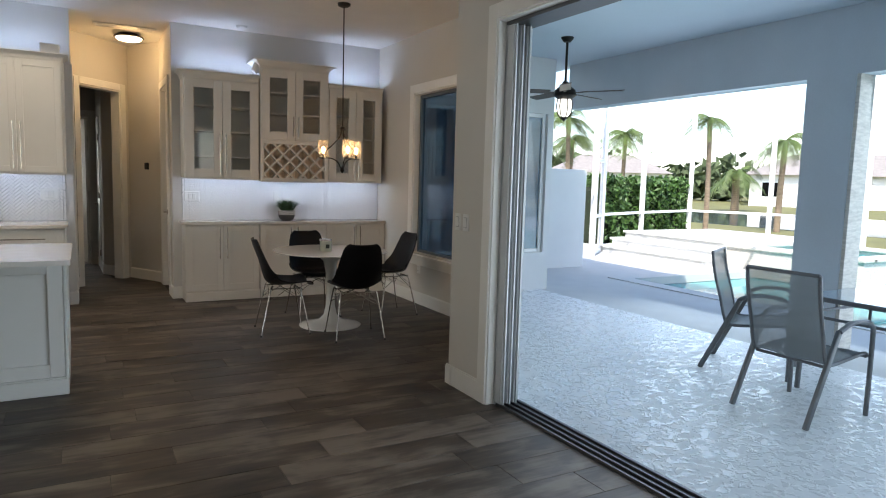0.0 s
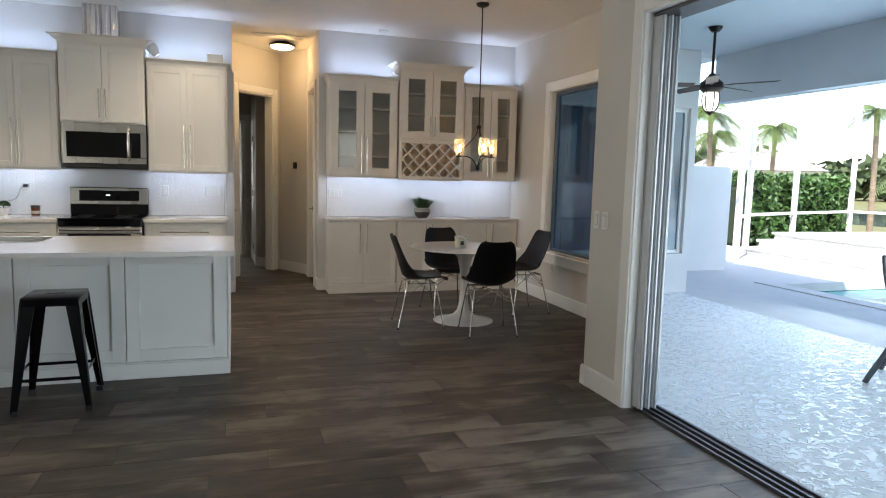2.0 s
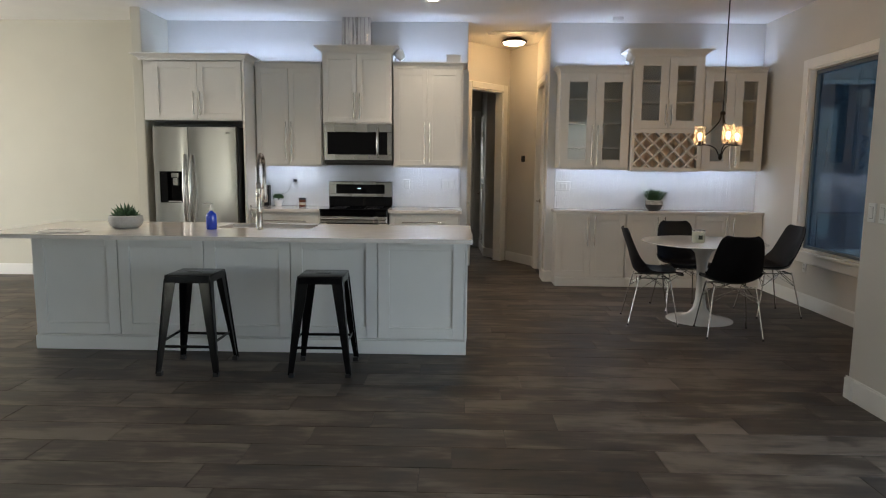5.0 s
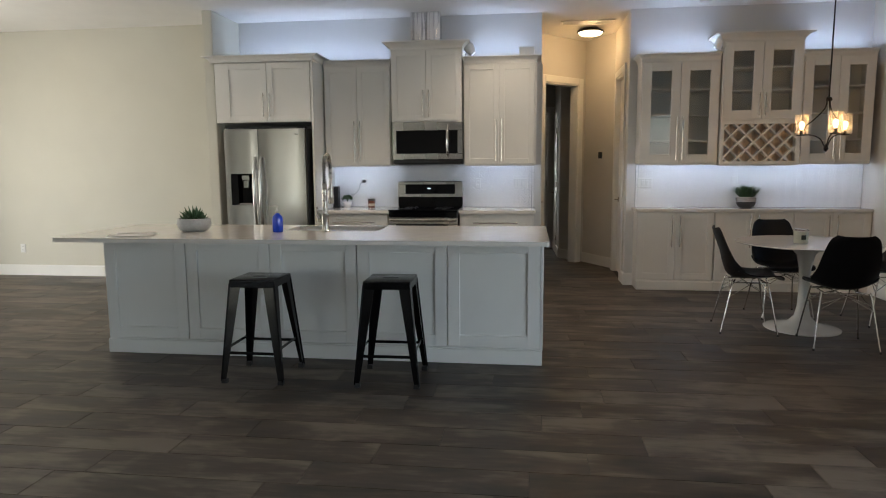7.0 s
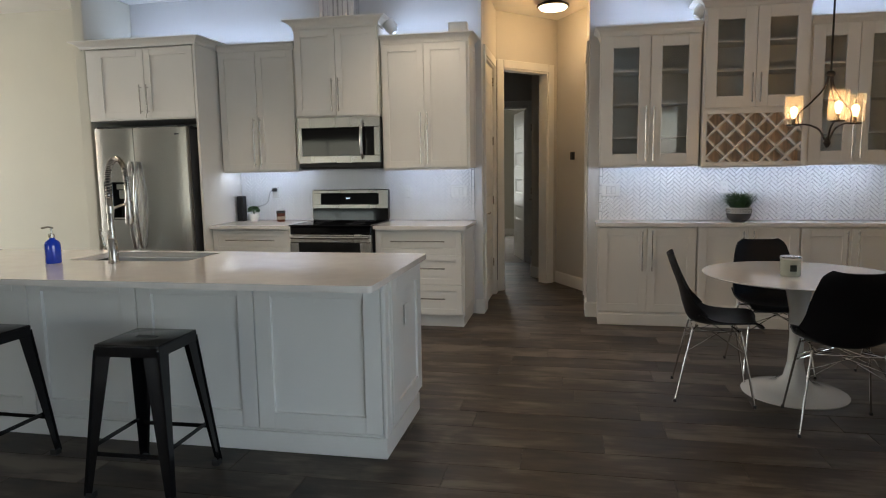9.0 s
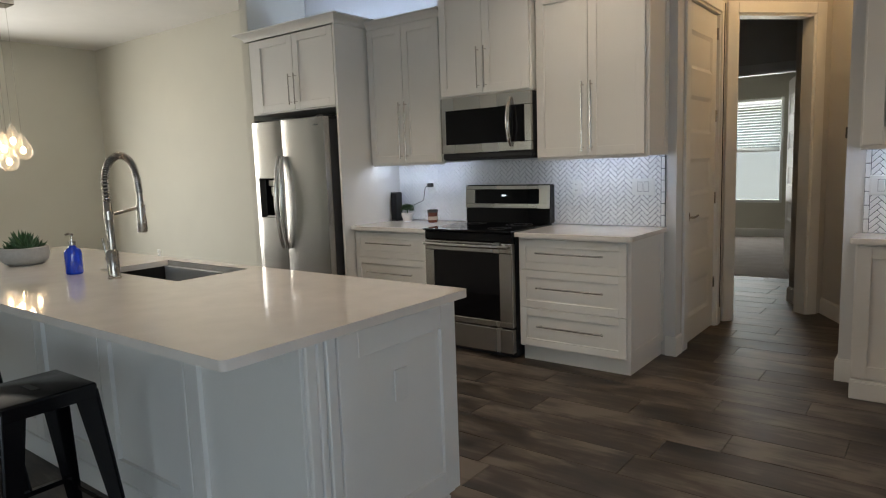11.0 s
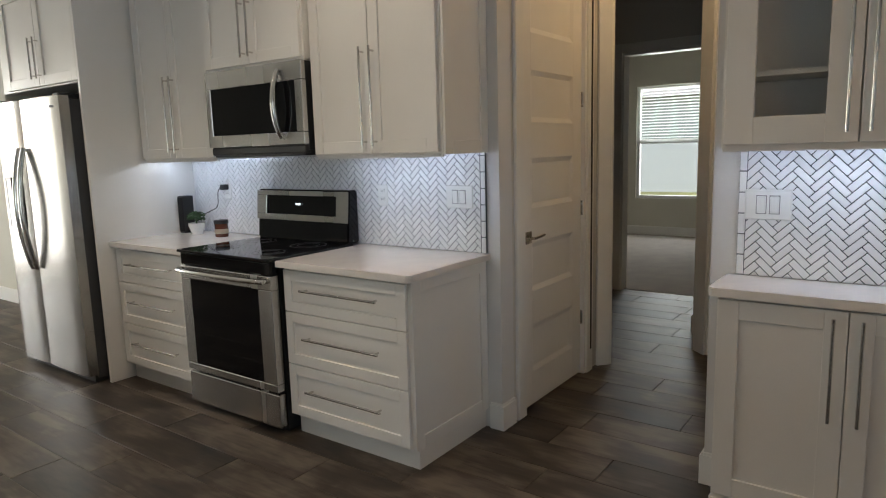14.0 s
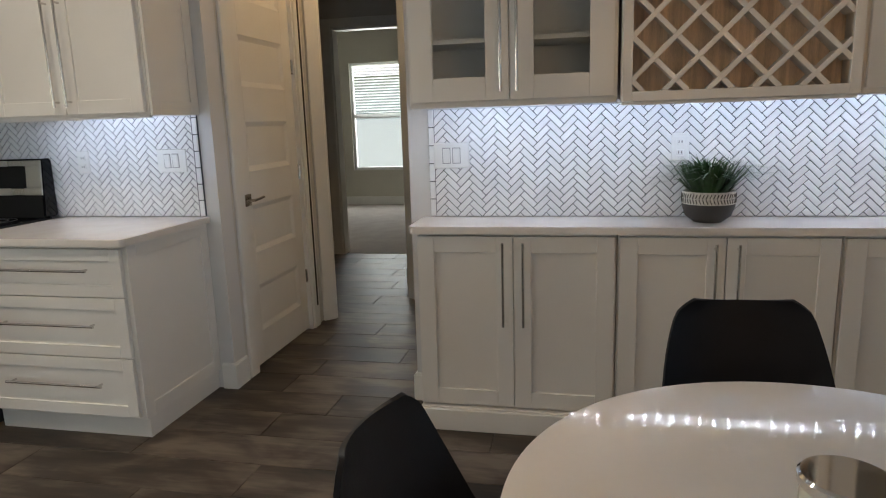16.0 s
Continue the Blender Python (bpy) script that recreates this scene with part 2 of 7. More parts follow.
def plank_material(name, attribute):
    """Wood-look porcelain: streaks along x, darker and paler planks."""
    m = bpy.data.materials.new(name)
    m.use_nodes = True
    n, l = m.node_tree.nodes, m.node_tree.links
    b = n["Principled BSDF"]
    co = n.new("ShaderNodeTexCoord")
    if attribute:
        rn = n.new("ShaderNodeAttribute")
        rn.attribute_name = attribute
        ro = rn.outputs["Fac"]
    else:
        rn = n.new("ShaderNodeObjectInfo")
        ro = rn.outputs["Random"]
    cx = n.new("ShaderNodeCombineXYZ")
    for k in range(3):
        l.new(ro, cx.inputs[k])
    sh = n.new("ShaderNodeVectorMath")
    sh.operation = "MULTIPLY_ADD"
    sh.inputs[1].default_value = (53.0, 31.0, 17.0)
    l.new(cx.outputs[0], sh.inputs[0])
    l.new(co.outputs["Object"], sh.inputs[2])
    def streak(sx, sy, detail):
        mp = n.new("ShaderNodeMapping")
        mp.inputs["Scale"].default_value = (sx, sy, 1)
        l.new(sh.outputs[0], mp.inputs[0])
        t = n.new("ShaderNodeTexNoise")
        t.inputs["Scale"].default_value, t.inputs["Detail"].default_value, t.inputs["Distortion"].default_value = 1.0, detail, 0.6
        l.new(mp.outputs[0], t.inputs["Vector"])
        return t.outputs["Fac"]
    broad, grain, blot = streak(1.5, 5.0, 3), streak(5.0, 34.0, 4), streak(3.2, 4.5, 4)
    def math_node(op, a, c, d=None):
        q = n.new("ShaderNodeMath")
        q.operation = op
        for k, v in enumerate((a, c, d)):
            if v is None:
                continue
            if isinstance(v, float):
                q.inputs[k].default_value = v
            else:
                l.new(v, q.inputs[k])
        return q.outputs[0]
    f = math_node("MULTIPLY_ADD", grain, 0.26, math_node("MULTIPLY", broad, 0.70))
    f = math_node("MULTIPLY_ADD", blot, 0.62, f)
    f = math_node("MULTIPLY_ADD", ro, 0.13, f)
    ramp = n.new("ShaderNodeValToRGB")
    e = ramp.color_ramp.elements
    e[0].position, e[0].color = 0.64, (0.013, 0.0105, 0.009, 1)
    e[1].position, e[1].color = 1.04, (0.135, 0.109, 0.086, 1)
    mid = e.new(0.83)
    mid.color = (0.050, 0.037, 0.027, 1)
    l.new(f, ramp.inputs[0])
    l.new(ramp.outputs[0], b.inputs["Base Color"])
    rg = n.new("ShaderNodeMapRange")
    b.inputs["Specular IOR Level"].default_value = 0.38
    rg.inputs["To Min"].default_value, rg.inputs["To Max"].default_value = 0.34, 0.62
    l.new(blot, rg.inputs["Value"])
    l.new(rg.outputs[0], b.inputs["Roughness"])
    bn = n.new("ShaderNodeBump")
    bn.inputs["Strength"].default_value, bn.inputs["Distance"].default_value = 0.22, 0.003
    l.new(math_node("MULTIPLY_ADD", grain, 0.5, blot), bn.inputs["Height"])
    l.new(bn.outputs[0], b.inputs["Normal"])
    return m


PLANK, PLANK_STUFF = plank_material("wood_look_tile", ""), plank_material("wood_look_tile_joined", "rnd")


# ---- building helpers ----
def bx(bm, x0, x1, y0, y1, z0, z1, b=0.0, m=None, seg=1):
    """A box with bevelled edges."""
    r = bmesh.ops.create_cube(bm, size=1.0)
    vs = r["verts"]
    bmesh.ops.scale(bm, vec=(x1 - x0, y1 - y0, z1 - z0), verts=vs)
    bmesh.ops.translate(bm, vec=((x0 + x1) / 2, (y0 + y1) / 2, (z0 + z1) / 2), verts=vs)
    if b:
        es = list({e for v in vs for e in v.link_edges})
        r = bmesh.ops.bevel(bm, geom=es, offset=b, segments=seg, affect="EDGES", profile=0.5)
        vs = list({v for f in r["faces"] for v in f.verts} | {v for v in vs if v.is_valid})
    if m is not None:
        bmesh.ops.transform(bm, matrix=m, verts=vs)
    return vs


def lathe(bm, profile, steps=24, m=None):
    """A turned shape from (radius, height) pairs, round z."""
    rings, made = [], []
    for r, z in profile:
        ring = []
        for k in range(steps if r > 1e-5 else 1):
            a = 2 * math.pi * k / steps
            ring.append(bm.verts.new((r * math.cos(a), r * math.sin(a), z)))
        rings.append(ring)
        made += ring
    for p, q in zip(rings, rings[1:]):
        for k in range(steps):
            f = [p[k % len(p)], p[(k + 1) % len(p)], q[(k + 1) % len(q)], q[k % len(q)]]
            f = list(dict.fromkeys(f))
            if len(f) > 2:
                bm.faces.new(f)
    if m is not None:
        bmesh.ops.transform(bm, matrix=m, verts=made)
    return made


def tube(bm, points, radius, steps=10, radii=None, closed_ends=True):
    """A round bar along a line of points."""
    pts = [Vector(p) for p in points]
    rings, up = [], None
    for k, p in enumerate(pts):
        d = (pts[min(k + 1, len(pts) - 1)] - pts[max(k - 1, 0)]).normalized()
        if up is None:
            up = d.orthogonal().normalized()
        up = (up - d * up.dot(d)).normalized()
        side = d.cross(up)
        r = radii[k] if radii else radius
        rings.append([bm.verts.new(p + r * (math.cos(2 * math.pi * j / steps) * up + math.sin(2 * math.pi * j / steps) * side)) for j in range(steps)])
    for p, q in zip(rings, rings[1:]):
        for j in range(steps):
            bm.faces.new((p[j], p[(j + 1) % steps], q[(j + 1) % steps], q[j]))
    if closed_ends:
        bm.faces.new(list(reversed(rings[0])))
        bm.faces.new(rings[-1])
    return [v for r in rings for v in r]


def curve_points(points, n=8):
    """A smooth line through the given points."""
    pts = [Vector(p) for p in points]
    out = []
    for k in range(len(pts) - 1):
        a, b, c, d = pts[max(k - 1, 0)], pts[k], pts[k + 1], pts[min(k + 2, len(pts) - 1)]
        for j in range(n):
            t = j / n
            out.append(0.5 * ((2 * b) + (c - a) * t + (2 * a - 5 * b + 4 * c - d) * t * t + (3 * b - a - 3 * c + d) * t ** 3))
    return out + [pts[-1]]


def mesh_of(name, bm, mats, smooth=None):
    bmesh.ops.recalc_face_normals(bm, faces=bm.faces)
    me = bpy.data.meshes.new(name)
    bm.to_mesh(me)
    bm.free()
    for m in mats if isinstance(mats, (list, tuple)) else [mats]:
        me.materials.append(m)
    if smooth is not None:
        me.polygons.foreach_set("use_smooth", [True] * len(me.polygons))
        me.set_sharp_from_angle(angle=radians(smooth))
    return me


def thing(name, label, category, loc=(0, 0, 0), turn=0.0, group=""):
    e = new(name)
    e.matrix_world = pose(*loc, 0, 0, turn)
    e.empty_display_size = 0.1
    return tagged(e, label, category, group)


def part(root, name, mats, build, smooth=None, label="", world_space=False, shadow=True):
    """A mesh under root; build(bm) draws it in root's own space, or in the world's."""
    bm = bmesh.new()
    build(bm)
    if world_space:
        m, up = root.matrix_basis, root.parent
        while up:
            m, up = up.matrix_basis @ m, up.parent
        bm.transform(m.inverted())
    ob = new(name, mesh_of(name, bm, mats, smooth))
    ob.parent = root
    if label:
        ob["label"] = label
    if not shadow:
        ob.visible_shadow = False
    return ob


def setting(name, mats, build, label, category, smooth=None):
    bm = bmesh.new()
    build(bm)
    return tagged(new(name, mesh_of(name, bm, mats, smooth)), label, category, kind="structure")


# ---- the large structure ----
H_CEIL = 3.14
WALL_T = 0.12


def boxes(*rows):
    def build(bm):
        for r in rows:
            bx(bm, *r)
    return build


def floor_slab(bm):
    bx(bm, -7.96, 2.66, -4.12, 11.56, -0.12, -0.005)
    ring = ((2.66, 3.92), (3.78, 5.06), (3.84, 5.2), (3.84, 8.15), (2.66, 8.15))
    lo, hi = [bm.verts.new((*p, -0.12)) for p in ring], [bm.verts.new((*p, -0.005)) for p in ring]
    bm.faces.new(hi)
    bm.faces.new(list(reversed(lo)))
    for k in range(5):
        bm.faces.new((lo[k], lo[(k + 1) % 5], hi[(k + 1) % 5], hi[k]))


floor = setting("floor", GROUT, floor_slab,
                "dark wood-look porcelain plank floor with thin grout lines", "floor")
setting("ceiling", CEIL, boxes((-7.96, 2.76, 3.83, 11.62, H_CEIL, H_CEIL + 0.12), (2.76, 3.85, 4.0, 8.2, H_CEIL, H_CEIL + 0.12), (-7.96, 2.76, -4.12, 3.83, H_CEIL, H_CEIL + 0.12)),
        "flat white plastered ceiling", "ceiling")
setting("wall_north", WALL_COOL, boxes((-3.53, 0.17, 8.03, 8.15, -0.1, H_CEIL)), "light grey painted wall behind the kitchen cabinets", "wall")
setting("wall_north_living", WALL_CREAM, boxes((-7.96, -3.53, 8.03, 8.15, -0.1, H_CEIL)), "cream painted wall beside the refrigerator", "wall")
setting("wall_bar", WALL_COOL, boxes((1.16, 3.85, 8.03, 8.15, -0.1, H_CEIL)), "light grey painted wall behind the bar cabinets", "wall")


def wing(bm):
    bx(bm, -3.595, -3.475, 7.33, 8.03, 0, H_CEIL, 0.012, seg=2)


setting("wall_wing", WALL_CREAM, wing, "short cream painted wing wall enclosing the refrigerator", "wall")


def dining_wall(bm):
    y0, y1, z0, z1 = 5.30, 6.95, 0.60, 2.46
    bx(bm, 3.705, 3.85, 5.02, y0, -0.1, H_CEIL)
    bx(bm, 3.705, 3.85, y1, 8.03, -0.1, H_CEIL)
    bx(bm, 3.705, 3.85, y0, y1, -0.1, z0)
    bx(bm, 3.705, 3.85, y0, y1, z1, H_CEIL)


setting("wall_dining", WALL, dining_wall, "greige painted dining wall with a window opening", "wall")


def slider_wall(bm):
    bx(bm, 2.54, 2.76, 3.43, 3.95, -0.1, H_CEIL, 0.008, seg=2)
    d = Vector((3.80 - 2.62, 5.10 - 3.90, 0))
    bx(bm, 0, d.length, -0.06, 0.06, -0.1, H_CEIL, m=pose(2.62, 3.90, 0, 0, 0, math.degrees(math.atan2(d.y, d.x))))
    bx(bm, 2.54, 2.76, -1.6, 3.43, 2.46, H_CEIL)
    bx(bm, 2.54, 2.76, -4.0, -1.6, -0.1, H_CEIL)


setting("wall_terrace", WALL, slider_wall, "greige painted wall with a wide opening to the terrace", "wall")
# opening cut for the added window behind the viewer
setting("wall_south", WALL, boxes((-7.96, -6.86, -4.12, -4.0, -0.1, H_CEIL), (-4.54, 2.76, -4.12, -4.0, -0.1, H_CEIL), (-6.86, -4.54, -4.12, -4.0, -0.1, 0.1), (-6.86, -4.54, -4.12, -4.0, 2.3, H_CEIL)), "greige painted wall with an unseen window added for daylight", "wall")


def living_wall(bm):
    """Left wall with an arched window hole, built of strips over the arch."""
    x0, x1, ya, yb, z0, zs, zt = -7.96, -7.84, 4.75, 6.46, 0.12, 2.50, 2.78
    bx(bm, x0, x1, -4.0, ya, -0.1, H_CEIL)
    bx(bm, x0, x1, yb, 8.03, -0.1, H_CEIL)
    bx(bm, x0, x1, ya, yb, -0.1, z0)
    n = 20
    for k in range(n):
        y, y2 = ya + (yb - ya) * k / n, ya + (yb - ya) * (k + 1) / n
        lo = [zs + (zt - zs) * math.sqrt(max(0.0, 1 - (2 * (q - ya) / (yb - ya) - 1) ** 2)) for q in (y, y2)]
        v = [bm.verts.new(c) for c in ((x0, y, lo[0]), (x1, y, lo[0]), (x1, y2, lo[1]), (x0, y2, lo[1]), (x0, y, H_CEIL), (x1, y, H_CEIL), (x1, y2, H_CEIL), (x0, y2, H_CEIL))]
        for f in ((0, 1, 2, 3), (4, 7, 6, 5), (1, 5, 6, 2), (0, 3, 7, 4)):
            bm.faces.new([v[i] for i in f])


setting("wall_living", WALL_CREAM, living_wall, "cream painted wall with an arched window", "wall")

# hall beside the kitchen: pantry door in its left wall, a slanted cased opening, a door in its right wall
PD0, PD1, PDZ = 8.26, 9.045, 2.50


def hall_left(bm):
    bx(bm, 0.05, 0.17, 8.15, PD0, -0.1, H_CEIL)
    bx(bm, 0.05, 0.17, PD1, 9.25, -0.1, H_CEIL)
    bx(bm, 0.05, 0.17, PD0, PD1, PDZ, H_CEIL)


setting("wall_hall_left", WALL, hall_left, "greige painted hall wall with the pantry door", "wall")
HD0, HD1 = 8.36, 9.08


def hall_right(bm):
    bx(bm, 1.16, 1.28, 8.15, HD0, -0.1, H_CEIL)
    bx(bm, 1.16, 1.28, HD1, 9.34, -0.1, H_CEIL)
    bx(bm, 1.16, 1.28, HD0, HD1, PDZ, H_CEIL)


setting("wall_hall_right", WALL, hall_right, "greige painted hall wall with a door", "wall")
SLANT = pose(0.17, 9.22, 0, 0, 0, 47.0)
S0, S1, SLEN, SZ = 0.10, 0.80, 0.96, 2.52


def hall_slant(bm):
    bx(bm, -0.04, S0, 0, 0.12, -0.1, H_CEIL, m=SLANT)
    bx(bm, S1, SLEN, 0, 0.12, -0.1, H_CEIL, m=SLANT)
    bx(bm, S0, S1, 0, 0.12, SZ, H_CEIL, m=SLANT)


setting("wall_hall_slant", WALL, hall_slant, "slanted greige wall with a cased opening", "wall")


def quad_wall(a, b, t, z0=-0.1, z1=H_CEIL):
    """An upright wall from a to b, t thick to its left."""
    def build(bm):
        d = Vector((b[0] - a[0], b[1] - a[1], 0))
        bx(bm, 0, d.length, 0, t, z0, z1, m=pose(a[0], a[1], 0, 0, 0, math.degrees(math.atan2(d.y, d.x))))
    return build


setting("wall_hall_corner", WALL, quad_wall((0.825, 9.922), (1.165, 9.32), 0.12), "greige angled hall wall", "wall")
setting("wall_corridor_right", WALL, quad_wall((0.46, 11.5), (0.50, 10.32), 0.12), "greige corridor wall", "wall")
setting("wall_corridor_corner", WALL, quad_wall((0.50, 10.32), (0.73, 9.96), 0.10), "greige corridor wall beside the opening", "wall")
setting("wall_corridor_left", WALL, boxes((-2.5, -2.38, 9.32, 11.5, -0.1, H_CEIL)), "greige corridor wall", "wall")
setting("wall_corridor_front", WALL, boxes((-2.5, 0.05, 9.22, 9.34, -0.1, H_CEIL)), "greige corridor wall behind the pantry", "wall")
BD0, BD1, BDZ = -0.52, 0.36, 2.28
setting("wall_bedroom_front", WALL, boxes((-2.5, BD0, 11.5, 11.62, -0.1, H_CEIL), (BD1, 0.62, 11.5, 11.62, -0.1, H_CEIL), (BD0, BD1, 11.5, 11.62, BDZ, H_CEIL)),
        "greige wall with the bedroom doorway", "wall")
# pantry behind its door and the closed space behind the right hall door are dark; bedroom
setting("bedroom_floor", CARPET, boxes((-3.6, 1.9, 11.56, 15.6, -0.12, 0.004)), "beige cut-pile bedroom carpet", "carpet")
BW0, BW1, BWZ0, BWZ1 = -1.83, -0.52, 0.58, 2.32
setting("wall_bedroom_back", WALL_CREAM, boxes((-3.6, BW0, 15.6, 15.75, -0.1, 2.9), (BW1, 1.9, 15.6, 15.75, -0.1, 2.9), (BW0, BW1, 15.6, 15.75, -0.1, BWZ0), (BW0, BW1, 15.6, 15.75, BWZ1, 2.9)),
        "cream bedroom wall with a window", "wall")
setting("wall_bedroom_left", WALL_CREAM, boxes((-3.72, -3.6, 11.5, 15.75, -0.1, 2.9)), "cream bedroom wall", "wall")
setting("wall_bedroom_right", WALL_CREAM, boxes((1.9, 2.02, 11.5, 15.75, -0.1, 2.9)), "cream bedroom wall", "wall")
setting("wall_bedroom_near", WALL_CREAM, boxes((-3.6, -2.5, 11.5, 11.62, -0.1, 2.9), (0.62, 1.9, 11.5, 11.62, -0.1, 2.9)), "cream bedroom wall", "wall")
setting("ceiling_bedroom", CEIL, boxes((-3.72, 2.02, 11.62, 15.75, 2.9, 3.0)), "white bedroom ceiling", "ceiling")


# ---- trim ----
def baseboard_run(bm, a, b, h=0.14, t=0.016):
    """A baseboard along a wall from a to b, on its right-hand side."""
    d = Vector((b[0] - a[0], b[1] - a[1], 0))
    m = pose(a[0], a[1], 0, 0, 0, math.degrees(math.atan2(d.y, d.x)))
    bx(bm, 0, d.length, -t, 0.0, 0.0, h - 0.012, m=m)
    bx(bm, 0, d.length, -t * 0.6, 0.0, h - 0.014, h, 0.002, m=m)


def run_list(runs):
    def build(bm):
        for a, b in runs:
            baseboard_run(bm, a, b)
    return build


setting("baseboard", TRIM, run_list([((-7.84, 8.03), (-3.61, 8.03)), ((-7.84, 6.55), (-7.84, 8.03)), ((-7.84, -4.0), (-7.84, 4.68)), ((-3.62, 7.33), (-3.46, 7.33)), ((-3.595, 8.03), (-3.595, 7.33)),
                                     ((3.705, 8.03), (3.705, 5.1)), ((2.54, 3.965), (2.54, 3.525)), ((3.70, 5.07), (2.525, 3.87)),
                                     ((0.105, 8.03), (0.17, 8.03)), ((0.17, 8.014), (0.17, 8.15)), ((1.16, 8.36 - 0.1), (1.16, 8.014)), ((1.16, 8.03), (1.25, 8.03)), ((1.16, 9.32), (1.16, 9.18)),
                                     ((0.825, 9.922), (1.165, 9.32)), ((0.46, 11.5), (0.50, 10.32)), ((0.50, 10.32), (0.73, 9.96)), ((-2.4, 11.5), (-0.60, 11.5)), ((-3.6, 15.6), (1.9, 15.6)),
                                     ((2.54, -1.7), (2.54, -4.0)), ((2.54, -4.0), (-7.84, -4.0))]),
        "tall white painted baseboard", "baseboard")


def casing(bm, x0, x1, z1, m, w=0.095, t=0.02, jamb=0.13):
    """Door casing in the plane y = 0 of m, round an opening from x0 to x1, with jambs going back."""
    for a, b in ((x0 - w, x0 - 0.004), (x1 + 0.004, x1 + w)):
        bx(bm, a, b, -t, 0, 0, z1 + w, 0.004, m=m)
    bx(bm, x0 - 0.004, x1 + 0.004, -t, 0, z1 + 0.004, z1 + w, 0.004, m=m)
    bx(bm, x0 - 0.012, x0 + 0.014, -0.006, jamb, 0, z1, m=m)
    bx(bm, x1 - 0.014, x1 + 0.012, -0.006, jamb, 0, z1, m=m)
    bx(bm, x0 + 0.014, x1 - 0.014, -0.006, jamb, z1 - 0.014, z1 + 0.012, m=m)


PANTRY = pose(0.17, PD0, 0, 0, 0, 90)          # local x runs along +y, local y into the wall
HALLR = pose(1.16, HD1, 0, 0, 0, -90)
setting("trim_slanted_opening", TRIM, lambda bm: casing(bm, S0, S1, SZ, SLANT, jamb=0.126), "wide white casing of the slanted hall opening", "trim")
setting("trim_pantry_door", TRIM, lambda bm: casing(bm, 0, PD1 - PD0, PDZ, PANTRY, w=0.09), "white casing round the pantry door", "trim")
# dark strip on the casing stands for the shade in the gap
setting("trim_shadow_gap", BRONZE, boxes((0.160, 0.1935, 9.090, 9.108, 0.15, 2.58)), "narrow dark strip standing for the shadow gap beside the pantry door casing", "trim")
setting("trim_hall_door", TRIM, lambda bm: casing(bm, 0, HD1 - HD0, PDZ, HALLR, w=0.09), "white casing round the hall door", "trim")
setting("trim_bedroom_door", TRIM, lambda bm: casing(bm, BD0, BD1, BDZ, pose(0, 11.5, 0)), "white casing round the bedroom doorway", "trim")


def terrace_trim(bm):
    m = pose(2.54, 3.43, 0, 0, 0, -90)           # local x towards -y
    bx(bm, -0.095, 0.0, -0.022, 0, 0, 2.555, 0.004, m=m)
    bx(bm, 0.0, 5.03, -0.022, 0, 2.46, 2.555, 0.004, m=m)
    bx(bm, 5.03, 5.125, -0.022, 0, 0, 2.555, 0.004, m=m)
    bx(bm, -0.004, 0.012, -0.01, 0.10, 0, 2.46, 0.002, m=m)
    bx(bm, 0.012, 5.03, -0.01, 0.10, 2.448, 2.464, 0.002, m=m)


setting("trim_terrace_opening", TRIM, terrace_trim, "white casing round the wide terrace opening", "trim")


def dining_trim(bm):
    y0, y1, z0, z1 = 5.30, 6.95, 0.60, 2.46
    for a, b in ((y0 - 0.10, y0), (y1, y1 + 0.10)):
        bx(bm, 3.685, 3.705, a, b, z0 - 0.02, z1 + 0.10, 0.004)
    bx(bm, 3.685, 3.705, y0, y1, z1, z1 + 0.10, 0.004)
    bx(bm, 3.66, 3.80, y0 - 0.12, y1 + 0.12, z0 - 0.045, z0 - 0.018, 0.005)
    bx(bm, 3.688, 3.705, y0 - 0.10, y1 + 0.10, z0 - 0.14, z0 - 0.047, 0.004)
    bx(bm, 3.70, 3.80, y0 - 0.002, y0 + 0.014, z0 - 0.018, z1, 0)
    bx(bm, 3.70, 3.80, y1 - 0.014, y1 + 0.002, z0 - 0.018, z1, 0)
    bx(bm, 3.70, 3.80, y0 + 0.014, y1 - 0.014, z1 - 0.014, z1 + 0.002, 0)


setting("trim_dining_window", TRIM, dining_trim, "white casing, sill and apron of the dining window", "trim")


def window(name, label, y_axis, x0, x1, z0, z1, m, frame_mat, glass_mat, fw=0.05, rails=(), bars=(), category="window"):
    """A window in the plane y = 0 of m: frame, rails and one pane."""
    w = thing(name, label, category)
    w["kind"] = "structure"

    def fr(bm):
        bx(bm, x0, x0 + fw, -0.03, 0.03, z0, z1, 0.004, m=m)
        bx(bm, x1 - fw, x1, -0.03, 0.03, z0, z1, 0.004, m=m)
        bx(bm, x0 + fw, x1 - fw, -0.03, 0.03, z0, z0 + fw, 0.004, m=m)
        bx(bm, x0 + fw, x1 - fw, -0.03, 0.03, z1 - fw, z1, 0.004, m=m)
        for z in rails:
            bx(bm, x0 + fw, x1 - fw, -0.025, 0.025, z - fw / 2, z + fw / 2, 0.004, m=m)
        for x in bars:
            bx(bm, x - fw / 2, x + fw / 2, -0.022, 0.022, z0 + fw, z1 - fw, 0.004, m=m)
    part(w, "frame", frame_mat, fr, world_space=True)
    part(w, "pane", glass_mat, lambda bm: bx(bm, x0 + fw * 0.6, x1 - fw * 0.6, -0.004, 0.004, z0 + fw * 0.6, z1 - fw * 0.6, m=m), world_space=True, shadow=False)
    return w


